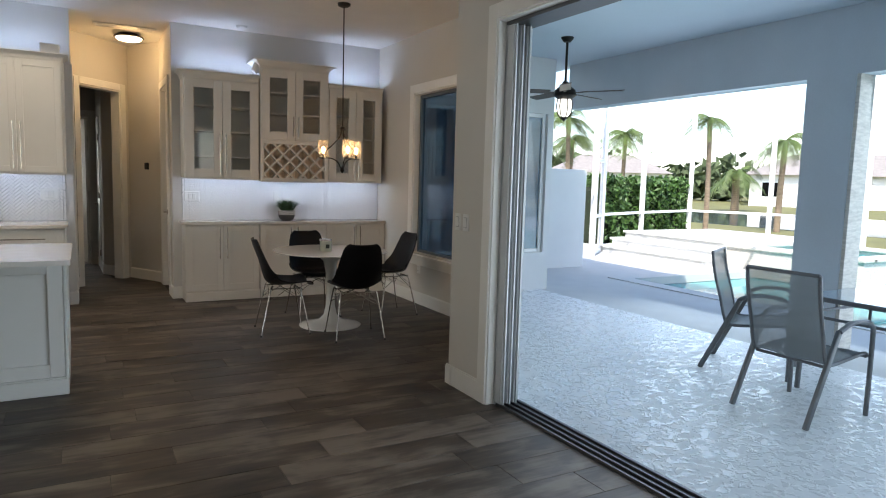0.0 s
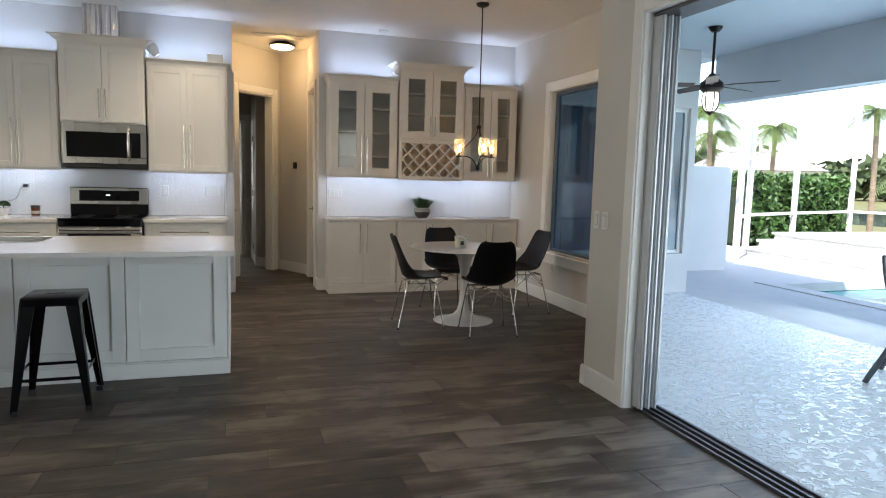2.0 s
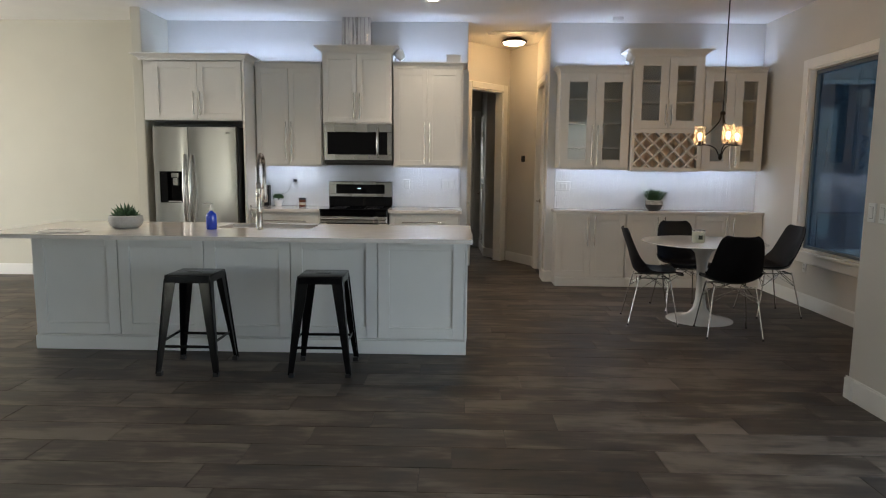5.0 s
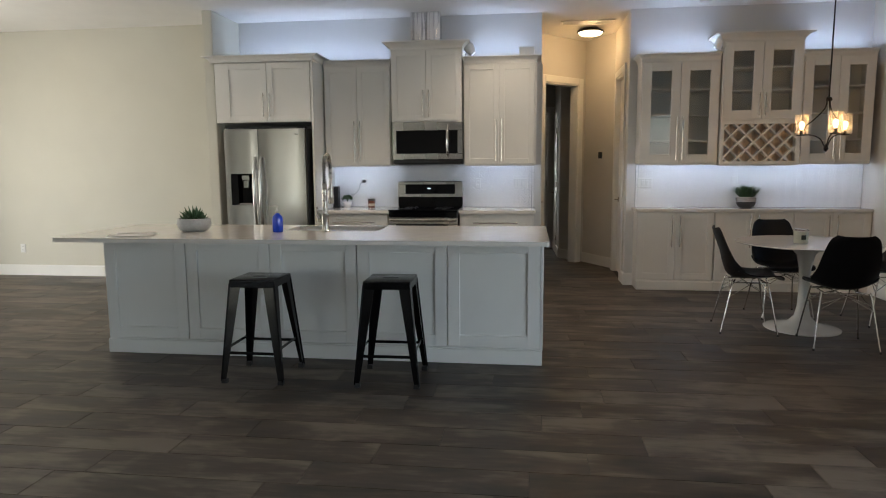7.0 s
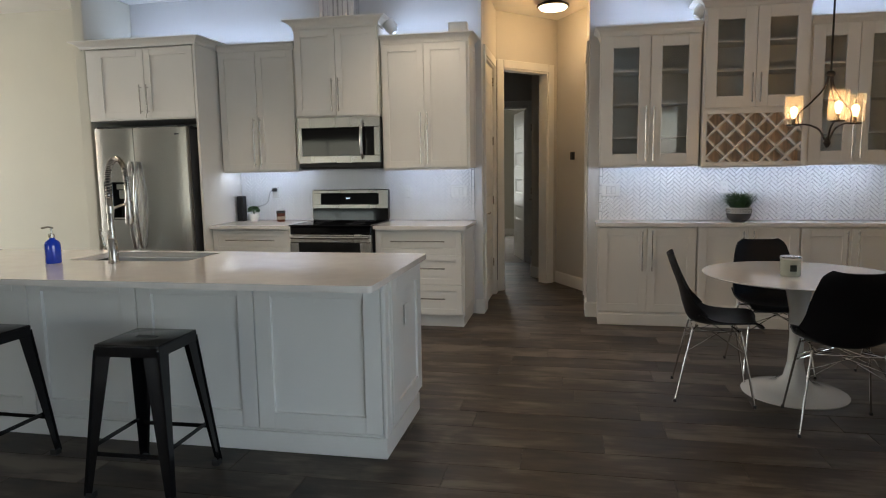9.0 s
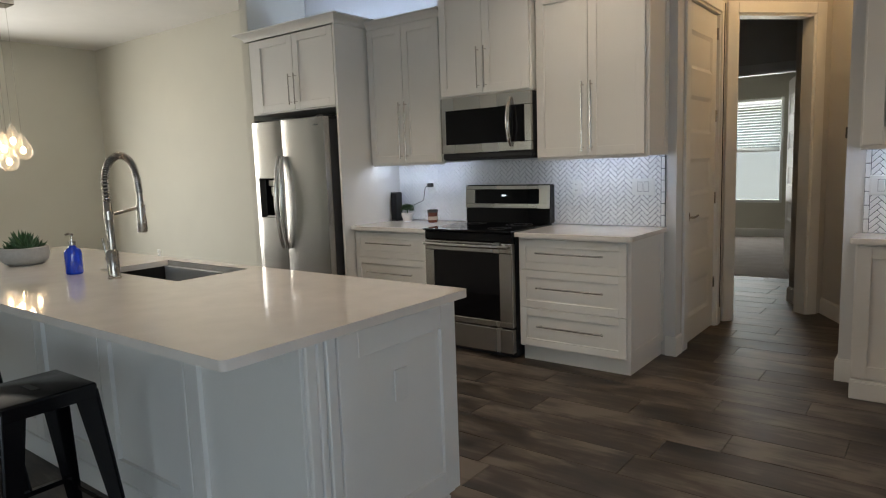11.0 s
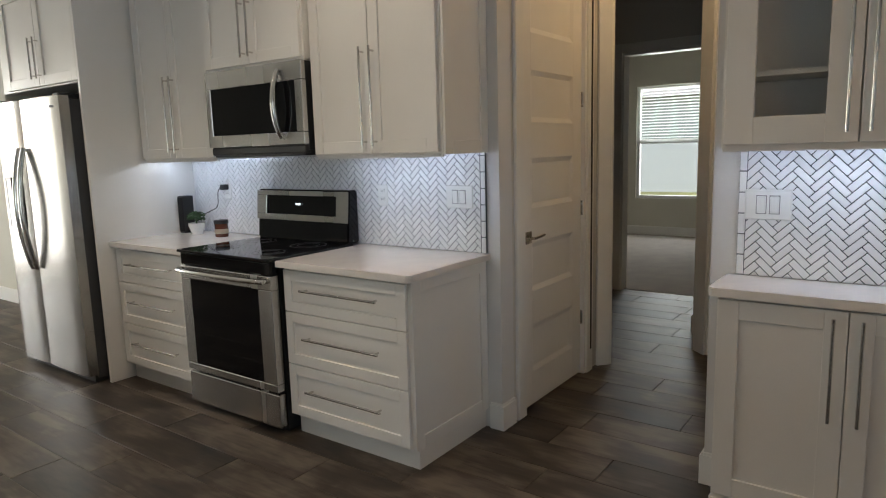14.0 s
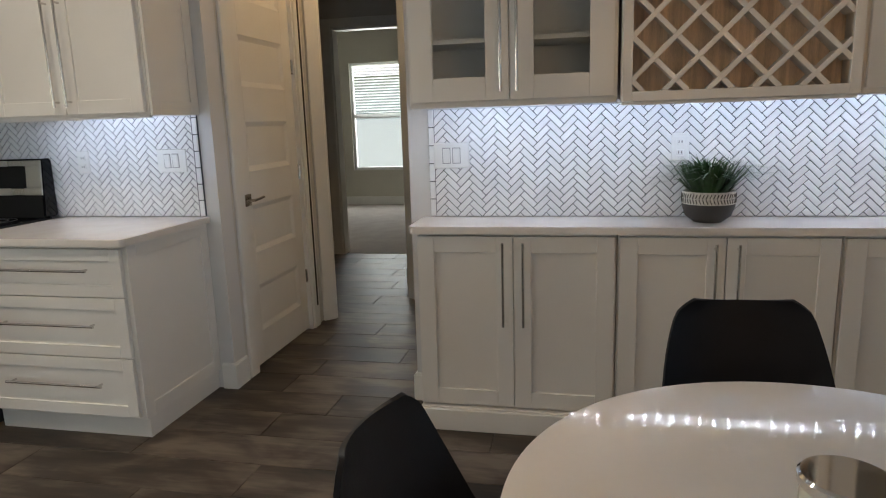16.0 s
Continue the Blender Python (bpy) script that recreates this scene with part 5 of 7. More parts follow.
herb_pot()


def candle_cup():
    root = thing("candle_jar", "brown candle jar with a dark lid on the counter", "candle", (-1.83, 7.86, 0.916))
    part(root, "jar", material("amber_glass", (0.12, 0.035, 0.02), 0.12, vary=0.1, coat=0.4), lambda bm: lathe(bm, [(0.0, 0.0), (0.040, 0.0), (0.043, 0.006), (0.043, 0.085), (0.0, 0.085)], 28), 40)
    part(root, "label", material("label_cream", (0.42, 0.33, 0.25), 0.7), lambda bm: lathe(bm, [(0.0434, 0.022), (0.0438, 0.022), (0.0438, 0.052), (0.0434, 0.052)], 28), 40)
    part(root, "lid", BLACK_PLASTIC, lambda bm: lathe(bm, [(0.0, 0.085), (0.045, 0.085), (0.046, 0.108), (0.0, 0.110)], 28), 40)


candle_cup()


# grey that paints the shade of the gap round each rocker
PLATE_GAP_SHADE = material("switch_gap_shade_grey", (0.22, 0.22, 0.22), 0.6)


def wall_plate(name, label, x, z, kind="switch", n=2, y=8.018, m=None):
    root = thing(name, label, name.replace("_", " "), (x, y, z))
    w = 0.036 + 0.046 * (n - 1) if kind == "switch" else 0.036
    mm = m or Matrix.Identity(4)
    part(root, "plate", PLATE, lambda bm: bx(bm, -w, w, -0.009, 0.002, -0.058, 0.058, 0.004, mm))
    if kind == "switch":
        for k in range(n):
            cx = (k - (n - 1) / 2) * 0.046
            # raised grey frame in place of a shaded recess
            part(root, "gap", PLATE_GAP_SHADE, lambda bm: bx(bm, cx - 0.0185, cx + 0.0185, -0.0095, -0.006, -0.0355, 0.0355, 0, mm))
            part(root, "rocker", PLATE, lambda bm: bx(bm, cx - 0.016, cx + 0.016, -0.013, -0.006, -0.033, 0.033, 0.002, mm @ pose(0, 0, 0, 4, 0, 0)))
    else:
        for s in (-1, 1):
            part(root, "socket", PLATE, lambda bm: bx(bm, -0.017, 0.017, -0.0115, -0.006, s * 0.022 - 0.014, s * 0.022 + 0.014, 0.004, mm))
        part(root, "slots", BLACK_PLASTIC, lambda bm: [bx(bm, d - 0.0015, d + 0.0015, -0.0123, -0.0113, s * 0.022 - 0.005, s * 0.022 + 0.005, 0, mm) for s in (-1, 1) for d in (-0.006, 0.006)])["kind"] = "stuff"
    return root


wall_plate("light_switch", "white double rocker switch on the bar backsplash", 1.364, 1.195)
wall_plate("light_switch", "white double rocker switch on the kitchen backsplash", -0.055, 1.197)
wall_plate("outlet", "white duplex outlet on the kitchen backsplash", -0.565, 1.197, "outlet")
wall_plate("outlet", "white duplex outlet behind the counter plant", -1.94, 1.205, "outlet")
wall_plate("outlet", "white duplex outlet behind the bar plant", 2.345, 1.212, "outlet")
wall_plate("outlet", "white duplex outlet low on the cream wall", -6.62, 0.36, "outlet", y=8.03)
TW = pose(0, 0, 0, 0, 0, -90)
wall_plate("light_switch", "white rocker switch beside the terrace opening", 2.54, 1.175, n=1, m=TW).location.y = 3.86
wall_plate("light_switch", "white rocker switch beside the terrace opening", 2.54, 1.175, n=1, m=TW).location.y = 3.755
wall_plate("outlet", "white outlet under the dining window", 3.705, 0.42, "outlet", m=TW).location.y = 6.75


def plug_cable(bm):
    tube(bm, curve_points([(-1.95, 7.985, 1.235), (-1.99, 7.97, 1.20), (-2.03, 7.985, 1.10), (-2.12, 7.985, 1.06), (-2.235, 7.97, 1.02)], 6), 0.003, 6)
    bx(bm, -1.965, -1.925, 7.965, 8.010, 1.21, 1.245, 0.004)


cb = thing("power_cable", "thin black power cable with a plug at the backsplash", "cable", (-1.95, 7.98, 1.0))
part(cb, "cord", BLACK_PLASTIC, plug_cable, world_space=True)


def grass_plant():
    root = thing("grass_plant", "artificial grass plant in a dark patterned pot", "plant", (2.445, 7.89, 0.916))
    part(root, "pot", material("charcoal_stoneware", (0.045, 0.042, 0.040), 0.6, vary=0.15), lambda bm: lathe(bm, [(0.0, 0.0), (0.055, 0.0), (0.088, 0.025), (0.102, 0.065), (0.103, 0.075), (0.0, 0.075)], 40), 50)
    part(root, "band", material("white_pattern_band", (0.62, 0.60, 0.56), 0.6, vary=0.25, scale=90), lambda bm: lathe(bm, [(0.0, 0.0755), (0.103, 0.0755), (0.102, 0.125), (0.094, 0.125), (0.092, 0.115), (0.0, 0.115)], 40), 50, label="white patterned band")

    def zigzag(bm):
        for k in range(48):
            a = 2 * math.pi * k / 48
            m = pose(0.1035 * math.cos(a), 0.1035 * math.sin(a), 0.10, 0, 0, math.degrees(a) + 90)
            for z in (-0.012, 0.010):
                bx(bm, -0.0018, 0.0018, -0.001, 0.001, z - 0.009, z + 0.009, 0, m @ pose(0, 0, 0, 0, 22 if z > 0 else -22, 0))
    part(root, "pattern", material("pattern_dark", (0.06, 0.055, 0.05), 0.7), zigzag)
    rng = random.Random(2)

    def blades(bm):
        for k in range(330):
            a, r0 = rng.uniform(0, 2 * math.pi), 0.07 * math.sqrt(rng.random())
            lean, h = rng.uniform(0.04, 0.24) * (0.4 + r0 / 0.07), rng.uniform(0.10, 0.19)
            d = Vector((math.cos(a), math.sin(a), 0))
            s = d.cross(Vector((0, 0, 1))) * rng.uniform(0.0030, 0.0062)
            base = d * r0 + Vector((0, 0, 0.112))
            mid = base + d * lean * 0.35 + Vector((0, 0, h * 0.65))
            tip = base + d * lean + Vector((0, 0, h * (1 - lean * 1.6)))
            if tip.y > 0.10:
                tip.y = 0.10
            v = [bm.verts.new(p) for p in (base - s, base + s, mid + s * 0.8, mid - s * 0.8, tip)]
            bm.faces.new((v[0], v[1], v[2], v[3]))
            bm.faces.new((v[3], v[2], v[4]))
    part(root, "blades", GRASS_LEAF, blades)


grass_plant()


# ---- dining ----
def tulip_table():
    root = thing("dining_table", "round white pedestal dining table", "table", (2.375, 6.05, 0))
    part(root, "top", TABLE_WHITE, lambda bm: lathe(bm, [(0.0, 0.722), (0.45, 0.722), (0.545, 0.735), (0.555, 0.741), (0.553, 0.746), (0.0, 0.746)], 96), 40)
    part(root, "pedestal", TABLE_WHITE, lambda bm: lathe(bm, [(0.0, 0.0), (0.30, 0.0), (0.302, 0.008), (0.28, 0.018), (0.20, 0.034), (0.11, 0.060), (0.065, 0.11), (0.046, 0.20), (0.041, 0.36), (0.048, 0.52), (0.072, 0.64), (0.14, 0.71), (0.20, 0.722), (0.0, 0.722)], 64), 60)


tulip_table()


def shell_chair(x, y, turn):
    """A moulded shell chair on chrome wire legs; it faces local -y."""
    root = thing("dining_chair", "black moulded plastic shell chair with chrome wire legs", "chair", (x, y, 0), turn, "chairs round the table")

    def shell(bm):
        # rows run from the front edge of the seat up to the top of the back
        spine = curve_points([(0, -0.235, 0.425), (0, -0.21, 0.448), (0, -0.10, 0.438), (0, 0.05, 0.428), (0, 0.145, 0.450), (0, 0.185, 0.53), (0, 0.215, 0.64), (0, 0.262, 0.76), (0, 0.288, 0.832)], 4)
        n = len(spine)
        def half(u):
            keys = ((0.0, 0.16), (0.06, 0.20), (0.3, 0.225), (0.48, 0.235), (0.6, 0.225), (0.8, 0.195), (0.93, 0.165), (1.0, 0.12))
            for (a, b), (c, d) in zip(keys, keys[1:]):
                if u <= c:
                    return b + (d - b) * (u - a) / (c - a)
            return keys[-1][1]
        cols = 13
        grid = []
        for i, p in enumerate(spine):
            u = i / (n - 1)
            d = (spine[min(i + 1, n - 1)] - spine[max(i - 1, 0)]).normalized()
            nor = Vector((0, -d.z, d.y))          # towards the sitter
            cup = 0.020 + 0.075 * math.exp(-((u - 0.52) / 0.16) ** 2) + 0.015 * u
            row = []
            for j in range(cols):
                s = 2 * j / (cols - 1) - 1
                row.append(bm.verts.new(p + Vector((half(u) * s, 0, 0)) + nor * cup * abs(s) ** 2.4))
            grid.append(row)
        faces = []
        for a, b in zip(grid, grid[1:]):
            for j in range(cols - 1):
                faces.append(bm.faces.new((a[j], a[j + 1], b[j + 1], b[j])))
        bmesh.ops.recalc_face_normals(bm, faces=faces)
        bmesh.ops.solidify(bm, geom=faces, thickness=0.009)
    up = Matrix.Diagonal((1, 1, 1.048, 1))
    part(root, "shell", SHELL, lambda bm: (shell(bm), bm.transform(up)), 50)

    def legs(bm):
        r = 0.0065
        for sx in (-1, 1):
            for sy, y1 in ((-1, -0.215), (1, 0.225)):
                tube(bm, curve_points([(sx * 0.07, sy * 0.10, 0.418), (sx * 0.155, sy * 0.13, 0.405), (sx * 0.172, sy * 0.14, 0.385), (sx * 0.225, y1, 0.0)], 4), r, 8)
        for sy in (-1, 1):
            tube(bm, [(-0.155, sy * 0.13, 0.404), (0.155, sy * 0.13, 0.404)], 0.005, 8)
        for sx in (-1, 1):
            tube(bm, [(sx * 0.13, -0.13, 0.404), (sx * 0.13, 0.13, 0.404)], 0.005, 8)
    part(root, "leg", CHROME, lambda bm: (legs(bm), bm.transform(up)), 50, label="chrome wire legs")

    def wires(bm):
        for sx in (-1, 1):
            for sy in (-1, 1):
                tube(bm, [(sx * 0.185, sy * 0.165, 0.29), (-sx * 0.03, sy * 0.10, 0.405)], 0.0028, 6)
                tube(bm, [(sx * 0.185, sy * 0.165, 0.29), (sx * 0.13, -sy * 0.03, 0.405)], 0.0028, 6)
                tube(bm, [(sx * 0.05, sy * 0.125, 0.405), (-sx * 0.178, sy * 0.15, 0.33)], 0.0028, 6)
    part(root, "brace", CHROME, lambda bm: (wires(bm), bm.transform(up)), 50, label="thin crossed brace wires")
    part(root, "foot", BLACK_PLASTIC, lambda bm: [lathe(bm, [(0.0, 0.0), (0.010, 0.0), (0.009, 0.018), (0.0, 0.018)], 10, pose(sx * 0.225, y1, 0)) for sx in (-1, 1) for y1 in (-0.215, 0.225)])
    return root


ch = shell_chair(1.88, 5.98, 90 - 6)
copy_thing(ch, pose(2.43, 5.53, 0, 0, 0, 180 - 6))
copy_thing(ch, pose(3.15, 6.36, 0, 0, 0, -90 + 4))
copy_thing(ch, pose(2.36, 6.555, 0, 0, 0, 3))


def table_candle():
    root = thing("candle", "white candle in a glass jar with a steel lid", "candle", (2.30, 5.985, 0.746))
    part(root, "jar", material("milky_glass", (0.62, 0.64, 0.55), 0.12, vary=0.04, coat=0.5), lambda bm: lathe(bm, [(0.0, 0.0), (0.053, 0.0), (0.057, 0.006), (0.057, 0.10), (0.0, 0.10)], 40), 40)
    part(root, "lid", CHROME, lambda bm: lathe(bm, [(0.0, 0.10), (0.059, 0.10), (0.061, 0.104), (0.061, 0.114), (0.057, 0.118), (0.0, 0.118)], 40), 40, label="shiny steel lid")
    part(root, "label", material("label_dark", (0.05, 0.06, 0.05), 0.6), lambda bm: bx(bm, -0.018, 0.018, -0.0595, -0.054, 0.032, 0.07, 0.001))


table_candle()


def chandelier():
    cx, cy = 2.525, 6.165
    root = thing("chandelier", "dark bronze three-light chandelier with glass cylinder shades", "chandelier", (cx, cy, 0), 25)
    part(root, "canopy", BRONZE, lambda bm: lathe(bm, [(0.0, 3.105), (0.035, 3.105), (0.06, 3.118), (0.065, 3.139), (0.0, 3.139)], 24), 40)
    part(root, "rod", BRONZE, lambda bm: (tube(bm, [(0, 0, 1.95), (0, 0, 3.11)], 0.006, 10), lathe(bm, [(0.0, 1.92), (0.022, 1.925), (0.026, 1.94), (0.018, 1.955), (0.0, 1.96)], 16)), 40)

    def arms(bm):
        for k in range(3):
            m = pose(0, 0, 0, 0, 0, 120 * k)
            pts = curve_points([(0.012, 0, 1.93), (0.03, 0, 1.86), (0.11, 0, 1.77), (0.165, 0, 1.72), (0.165, 0, 1.655)], 5)
            pts2 = curve_points([(0.20, 0, 1.648), (0.12, 0, 1.648), (0.05, 0, 1.615), (0.015, 0, 1.55)], 5)
            for q in (pts, pts2):
                tube(bm, [m @ p for p in q], 0.0055, 8)
            lathe(bm, [(0.0, 1.640), (0.038, 1.645), (0.042, 1.652), (0.0, 1.655)], 16, m @ pose(0.195, 0, 0))
            lathe(bm, [(0.0, 1.653), (0.012, 1.653), (0.012, 1.69), (0.0, 1.69)], 12, m @ pose(0.195, 0, 0))
        lathe(bm, [(0.0, 1.50), (0.010, 1.51), (0.022, 1.53), (0.014, 1.55), (0.010, 1.565), (0.0, 1.57)], 14)
    part(root, "arm", BRONZE, arms, 50)
    for k in range(3):
        m = pose(0, 0, 0, 0, 0, 120 * k) @ pose(0.195, 0, 0)
        sh = part(root, "shade", SHADE, lambda bm: lathe(bm, [(0.051, 1.656), (0.054, 1.656), (0.054, 1.825), (0.051, 1.825), (0.051, 1.656)], 28, m), 40, label="clear seeded glass cylinder shade", shadow=False)
        part(root, "bulb", FILAMENT, lambda bm: lathe(bm, [(0.0, 1.69), (0.010, 1.695), (0.021, 1.73), (0.019, 1.752), (0.0, 1.766)], 16, m), 60, label="warm glowing bulb", shadow=False)
        p = pose(cx, cy, 0, 0, 0, 25) @ m @ Vector((0, 0, 1.735))
        bulb_lamp("chandelier_bulb", p, 0.8, WARM, 0.022)


chandelier()


# ---- hall ----
def panel_door(name, label, w, h, m, panels, swing_handle=True, handle_x=0.07):
    """A white moulded door of stacked panels in the plane y = 0 of m; the face looks to -y."""
    root = thing(name, label, "door")
    root.matrix_world = m
    t = 0.035

    def slab(bm):
        bx(bm, 0, w, 0.012, t - 0.012, 0.012, h, 0)
        st, low = 0.115, 0.0 if panels == 5 else 0.10
        for yf, yb in ((0.0, 0.012), (t - 0.012, t)):
            bx(bm, 0, st, yf, yb, 0.012, h, 0.001)
            bx(bm, w - st, w, yf, yb, 0.012, h, 0.001)
            gap = 0.19 if panels == 5 else 0.115
            hh = (h - 0.012 - low - gap * (panels + 1)) / panels
            bx(bm, st, w - st, yf, yb, 0.012, 0.012 + low + gap, 0.001)
            for k in range(1, panels + 1):
                z = 0.012 + low + k * (hh + gap)
                bx(bm, st, w - st, yf, yb, z, z + gap, 0.001)
            # sloped mouldings round each sunk field
            for k in range(panels):
                z = 0.012 + low + gap + k * (hh + gap)
                ya, yc = (0.0005, 0.0105) if yf == 0.0 else (t - 0.0005, t - 0.0105)
                i = 0.026
                o4 = [(st, z), (w - st, z), (w - st, z + hh), (st, z + hh)]
                i4 = [(st + i, z + i), (w - st - i, z + i), (w - st - i, z + hh - i), (st + i, z + hh - i)]
                vo = [bm.verts.new((p, ya, q)) for p, q in o4]
                vi = [bm.verts.new((p, yc, q)) for p, q in i4]
                for j in range(4):
                    bm.faces.new((vo[j], vo[(j + 1) % 4], vi[(j + 1) % 4], vi[j]))
                bm.faces.new(vi)
    part(root, "slab", TRIM, slab)
    if swing_handle:
        part(root, "lever", NICKEL, lambda bm: (bx(bm, handle_x - 0.032, handle_x + 0.032, -0.008, 0.0, 0.925, 0.99, 0.002), tube(bm, [(handle_x, -0.002, 0.957), (handle_x, -0.048, 0.957)], 0.008, 10), tube(bm, [(handle_x - 0.004, -0.046, 0.957), (handle_x + 0.06, -0.046, 0.960), (handle_x + 0.115, -0.040, 0.963)], 0.0075, 10)), 40, label="dark nickel lever on a square rose")
    return root


def hinges(root, x, zs):
    part(root, "hinge", NICKEL, lambda bm: [(bx(bm, x - 0.004, x + 0.012, -0.004, 0.004, z - 0.045, z + 0.045, 0.001), tube(bm, [(x + 0.006, -0.007, z - 0.045), (x + 0.006, -0.007, z + 0.045)], 0.006, 8)) for z in zs], label="dark nickel hinges")


pd = panel_door("door_1", "closed white moulded pantry door with stacked horizontal panels", PD1 - PD0 - 0.034, PDZ - 0.022, PANTRY @ pose(0.017, 0.018, 0), 5)
pd["kind"] = "structure"
hinges(pd, PD1 - PD0 - 0.036, (0.37, 1.06, 1.71, 2.34))
hd2 = panel_door("door_2", "closed white hall door", HD1 - HD0 - 0.034, PDZ - 0.022, HALLR @ pose(0.017, 0.045, 0), 5)
hd2["kind"] = "structure"
bdoor = panel_door("door_3", "white panelled bedroom door standing open", 0.76, BDZ - 0.03, pose(BD1 - 0.02, 11.64, 0, 0, 0, 106), 5, handle_x=0.69)
bdoor["kind"] = "structure"
hinges(bdoor, 0.0, (0.25, 1.1, 1.95))
cdoor = panel_door("door_4", "closed white corridor door with dark hinges", 0.56, BDZ - 0.03, pose(0.452, 11.36, 0, 0, 0, -88), 5, handle_x=0.06)
cdoor["kind"] = "structure"
hinges(cdoor, 0.55, (0.25, 1.1, 1.95))
wall_plate("light_switch", "white switch on the corridor wall", 0.478, 1.2, n=1, m=pose(0, 0, 0, 0, 0, -88)).location.y = 10.55


def hall_light():
    root = thing("ceiling_light", "round glowing flush ceiling light with a bronze ring", "ceiling light", (0.80, 9.02, H_CEIL))
    part(root, "ring", BRONZE, lambda bm: lathe(bm, [(0.0, -0.001), (0.10, -0.001), (0.165, -0.035), (0.172, -0.05), (0.150, -0.055), (0.0, -0.05)], 40), 40)
    part(root, "diffuser", GLOW, lambda bm: lathe(bm, [(0.150, -0.056), (0.13, -0.078), (0.07, -0.092), (0.0, -0.096)], 40), 60, label="glowing frosted glass bowl", shadow=False)


hall_light()


def grille(bm):
    x0, x1, y0, y1, z = 0.40, 1.06, 8.52, 8.74, H_CEIL
    for r in ((x0, x1, y0, y0 + 0.03), (x0, x1, y1 - 0.03, y1), (x0, x0 + 0.03, y0 + 0.03, y1 - 0.03), (x1 - 0.03, x1, y0 + 0.03, y1 - 0.03)):
        bx(bm, *r, z - 0.012, z - 0.001, 0.002)
    for k in range(9):
        y = y0 + 0.038 + 0.0165 * k
        bx(bm, x0 + 0.03, x1 - 0.03, y, y + 0.009, z - 0.010, z - 0.003, 0)


gr = thing("vent_grille", "white slatted return air grille on the hall ceiling", "vent", (0.73, 8.63, H_CEIL))
part(gr, "slats", TRIM, grille, world_space=True)
# black plate under the ceiling gives the darkness between the slats
part(gr, "duct_opening", BLACK_PLASTIC, lambda bm: bx(bm, 0.425, 1.035, 8.545, 8.715, H_CEIL - 0.0028, H_CEIL - 0.0008), world_space=True, label="black plate standing for the shaded opening behind the slats")
th = thing("thermostat", "small dark thermostat on the hall wall", "thermostat", (1.03, 9.57, 1.54), -60)
part(th, "case", BLACK_PLASTIC, lambda bm: bx(bm, -0.03, 0.03, -0.035, 0.0, -0.045, 0.045, 0.006))

# ceiling: smoke detector, recessed light
sm = thing("smoke_detector", "small round white smoke detector on the ceiling", "smoke detector", (1.885, 7.75, H_CEIL))
part(sm, "case", PLATE, lambda bm: lathe(bm, [(0.0, -0.001), (0.062, -0.001), (0.062, -0.022), (0.045, -0.034), (0.0, -0.036)], 32), 40)
rc = thing("recessed_light", "recessed round ceiling light glowing warm", "downlight", (*CANS[0], H_CEIL), 0, "recessed ceiling lights")
part(rc, "trim", TRIM, lambda bm: lathe(bm, [(0.055, -0.001), (0.085, -0.001), (0.082, -0.008), (0.055, -0.006)], 32), 40)
part(rc, "lens", GLOW, lambda bm: lathe(bm, [(0.0, -0.003), (0.055, -0.003), (0.055, -0.001)], 24), shadow=False)
for cx, cy in CANS[1:]:
    copy_thing(rc, pose(cx, cy, H_CEIL))

# small lamps and a white box standing on the cabinets
for sx, sz in ((-0.60, 2.612), (2.03, 2.598)):
    fl = thing("spotlight", "small white spotlight head on top of the cabinets", "spotlight", (sx, 7.80, sz), 0, "spotlights on the cabinets")
    part(fl, "head", PLATE, lambda bm: lathe(bm, [(0.0, 0.0), (0.035, 0.0), (0.055, 0.05), (0.062, 0.11), (0.055, 0.115), (0.0, 0.10)], 24, pose(0, 0, 0.05, 0, 35 if sx > 0 else -35, 0)), 40)
    part(fl, "base", PLATE, lambda bm: lathe(bm, [(0.0, 0.0), (0.05, 0.0), (0.05, 0.02), (0.0, 0.022)], 20), 40)
wb = thing("router_box", "small white electronic box on top of the cabinet", "box", (0.0, 7.76, 2.611))
part(wb, "case", PLATE, lambda bm: bx(bm, -0.085, 0.085, -0.05, 0.05, 0, 0.10, 0.008, seg=2))


# LED tapes under the wall cabinets
def led_tape(x0, x1, y, z, label):
    root = thing("led_tape", label, "strip light", ((x0 + x1) / 2, y, z), 0, "strip lights under the cabinets")
    part(root, "tape", PLATE, lambda bm: bx(bm, x0, x1, y - 0.006, y + 0.006, z - 0.002, z, 0), world_space=True)
    n = int((x1 - x0) / 0.055)
    dd = part(root, "diodes", LED, lambda bm: [bx(bm, x0 + 0.02 + 0.055 * k, x0 + 0.031 + 0.055 * k, y - 0.0055, y + 0.0055, z - 0.005, z - 0.002) for k in range(n)], world_space=True, label="row of bright diodes")
    dd["kind"] = "stuff"


led_tape(-2.30, -1.55, 7.71, 1.414, "LED tape under the kitchen wall cabinet")
led_tape(-0.68, 0.08, 7.71, 1.414, "LED tape under the kitchen wall cabinet")
led_tape(1.28, 2.09, 7.785, 1.4115, "LED tape under the bar wall cabinets")
led_tape(2.13, 2.90, 7.755, 1.3975, "LED tape under the bar wall cabinets")
led_tape(2.95, 3.60, 7.785, 1.4075, "LED tape under the bar wall cabinets")


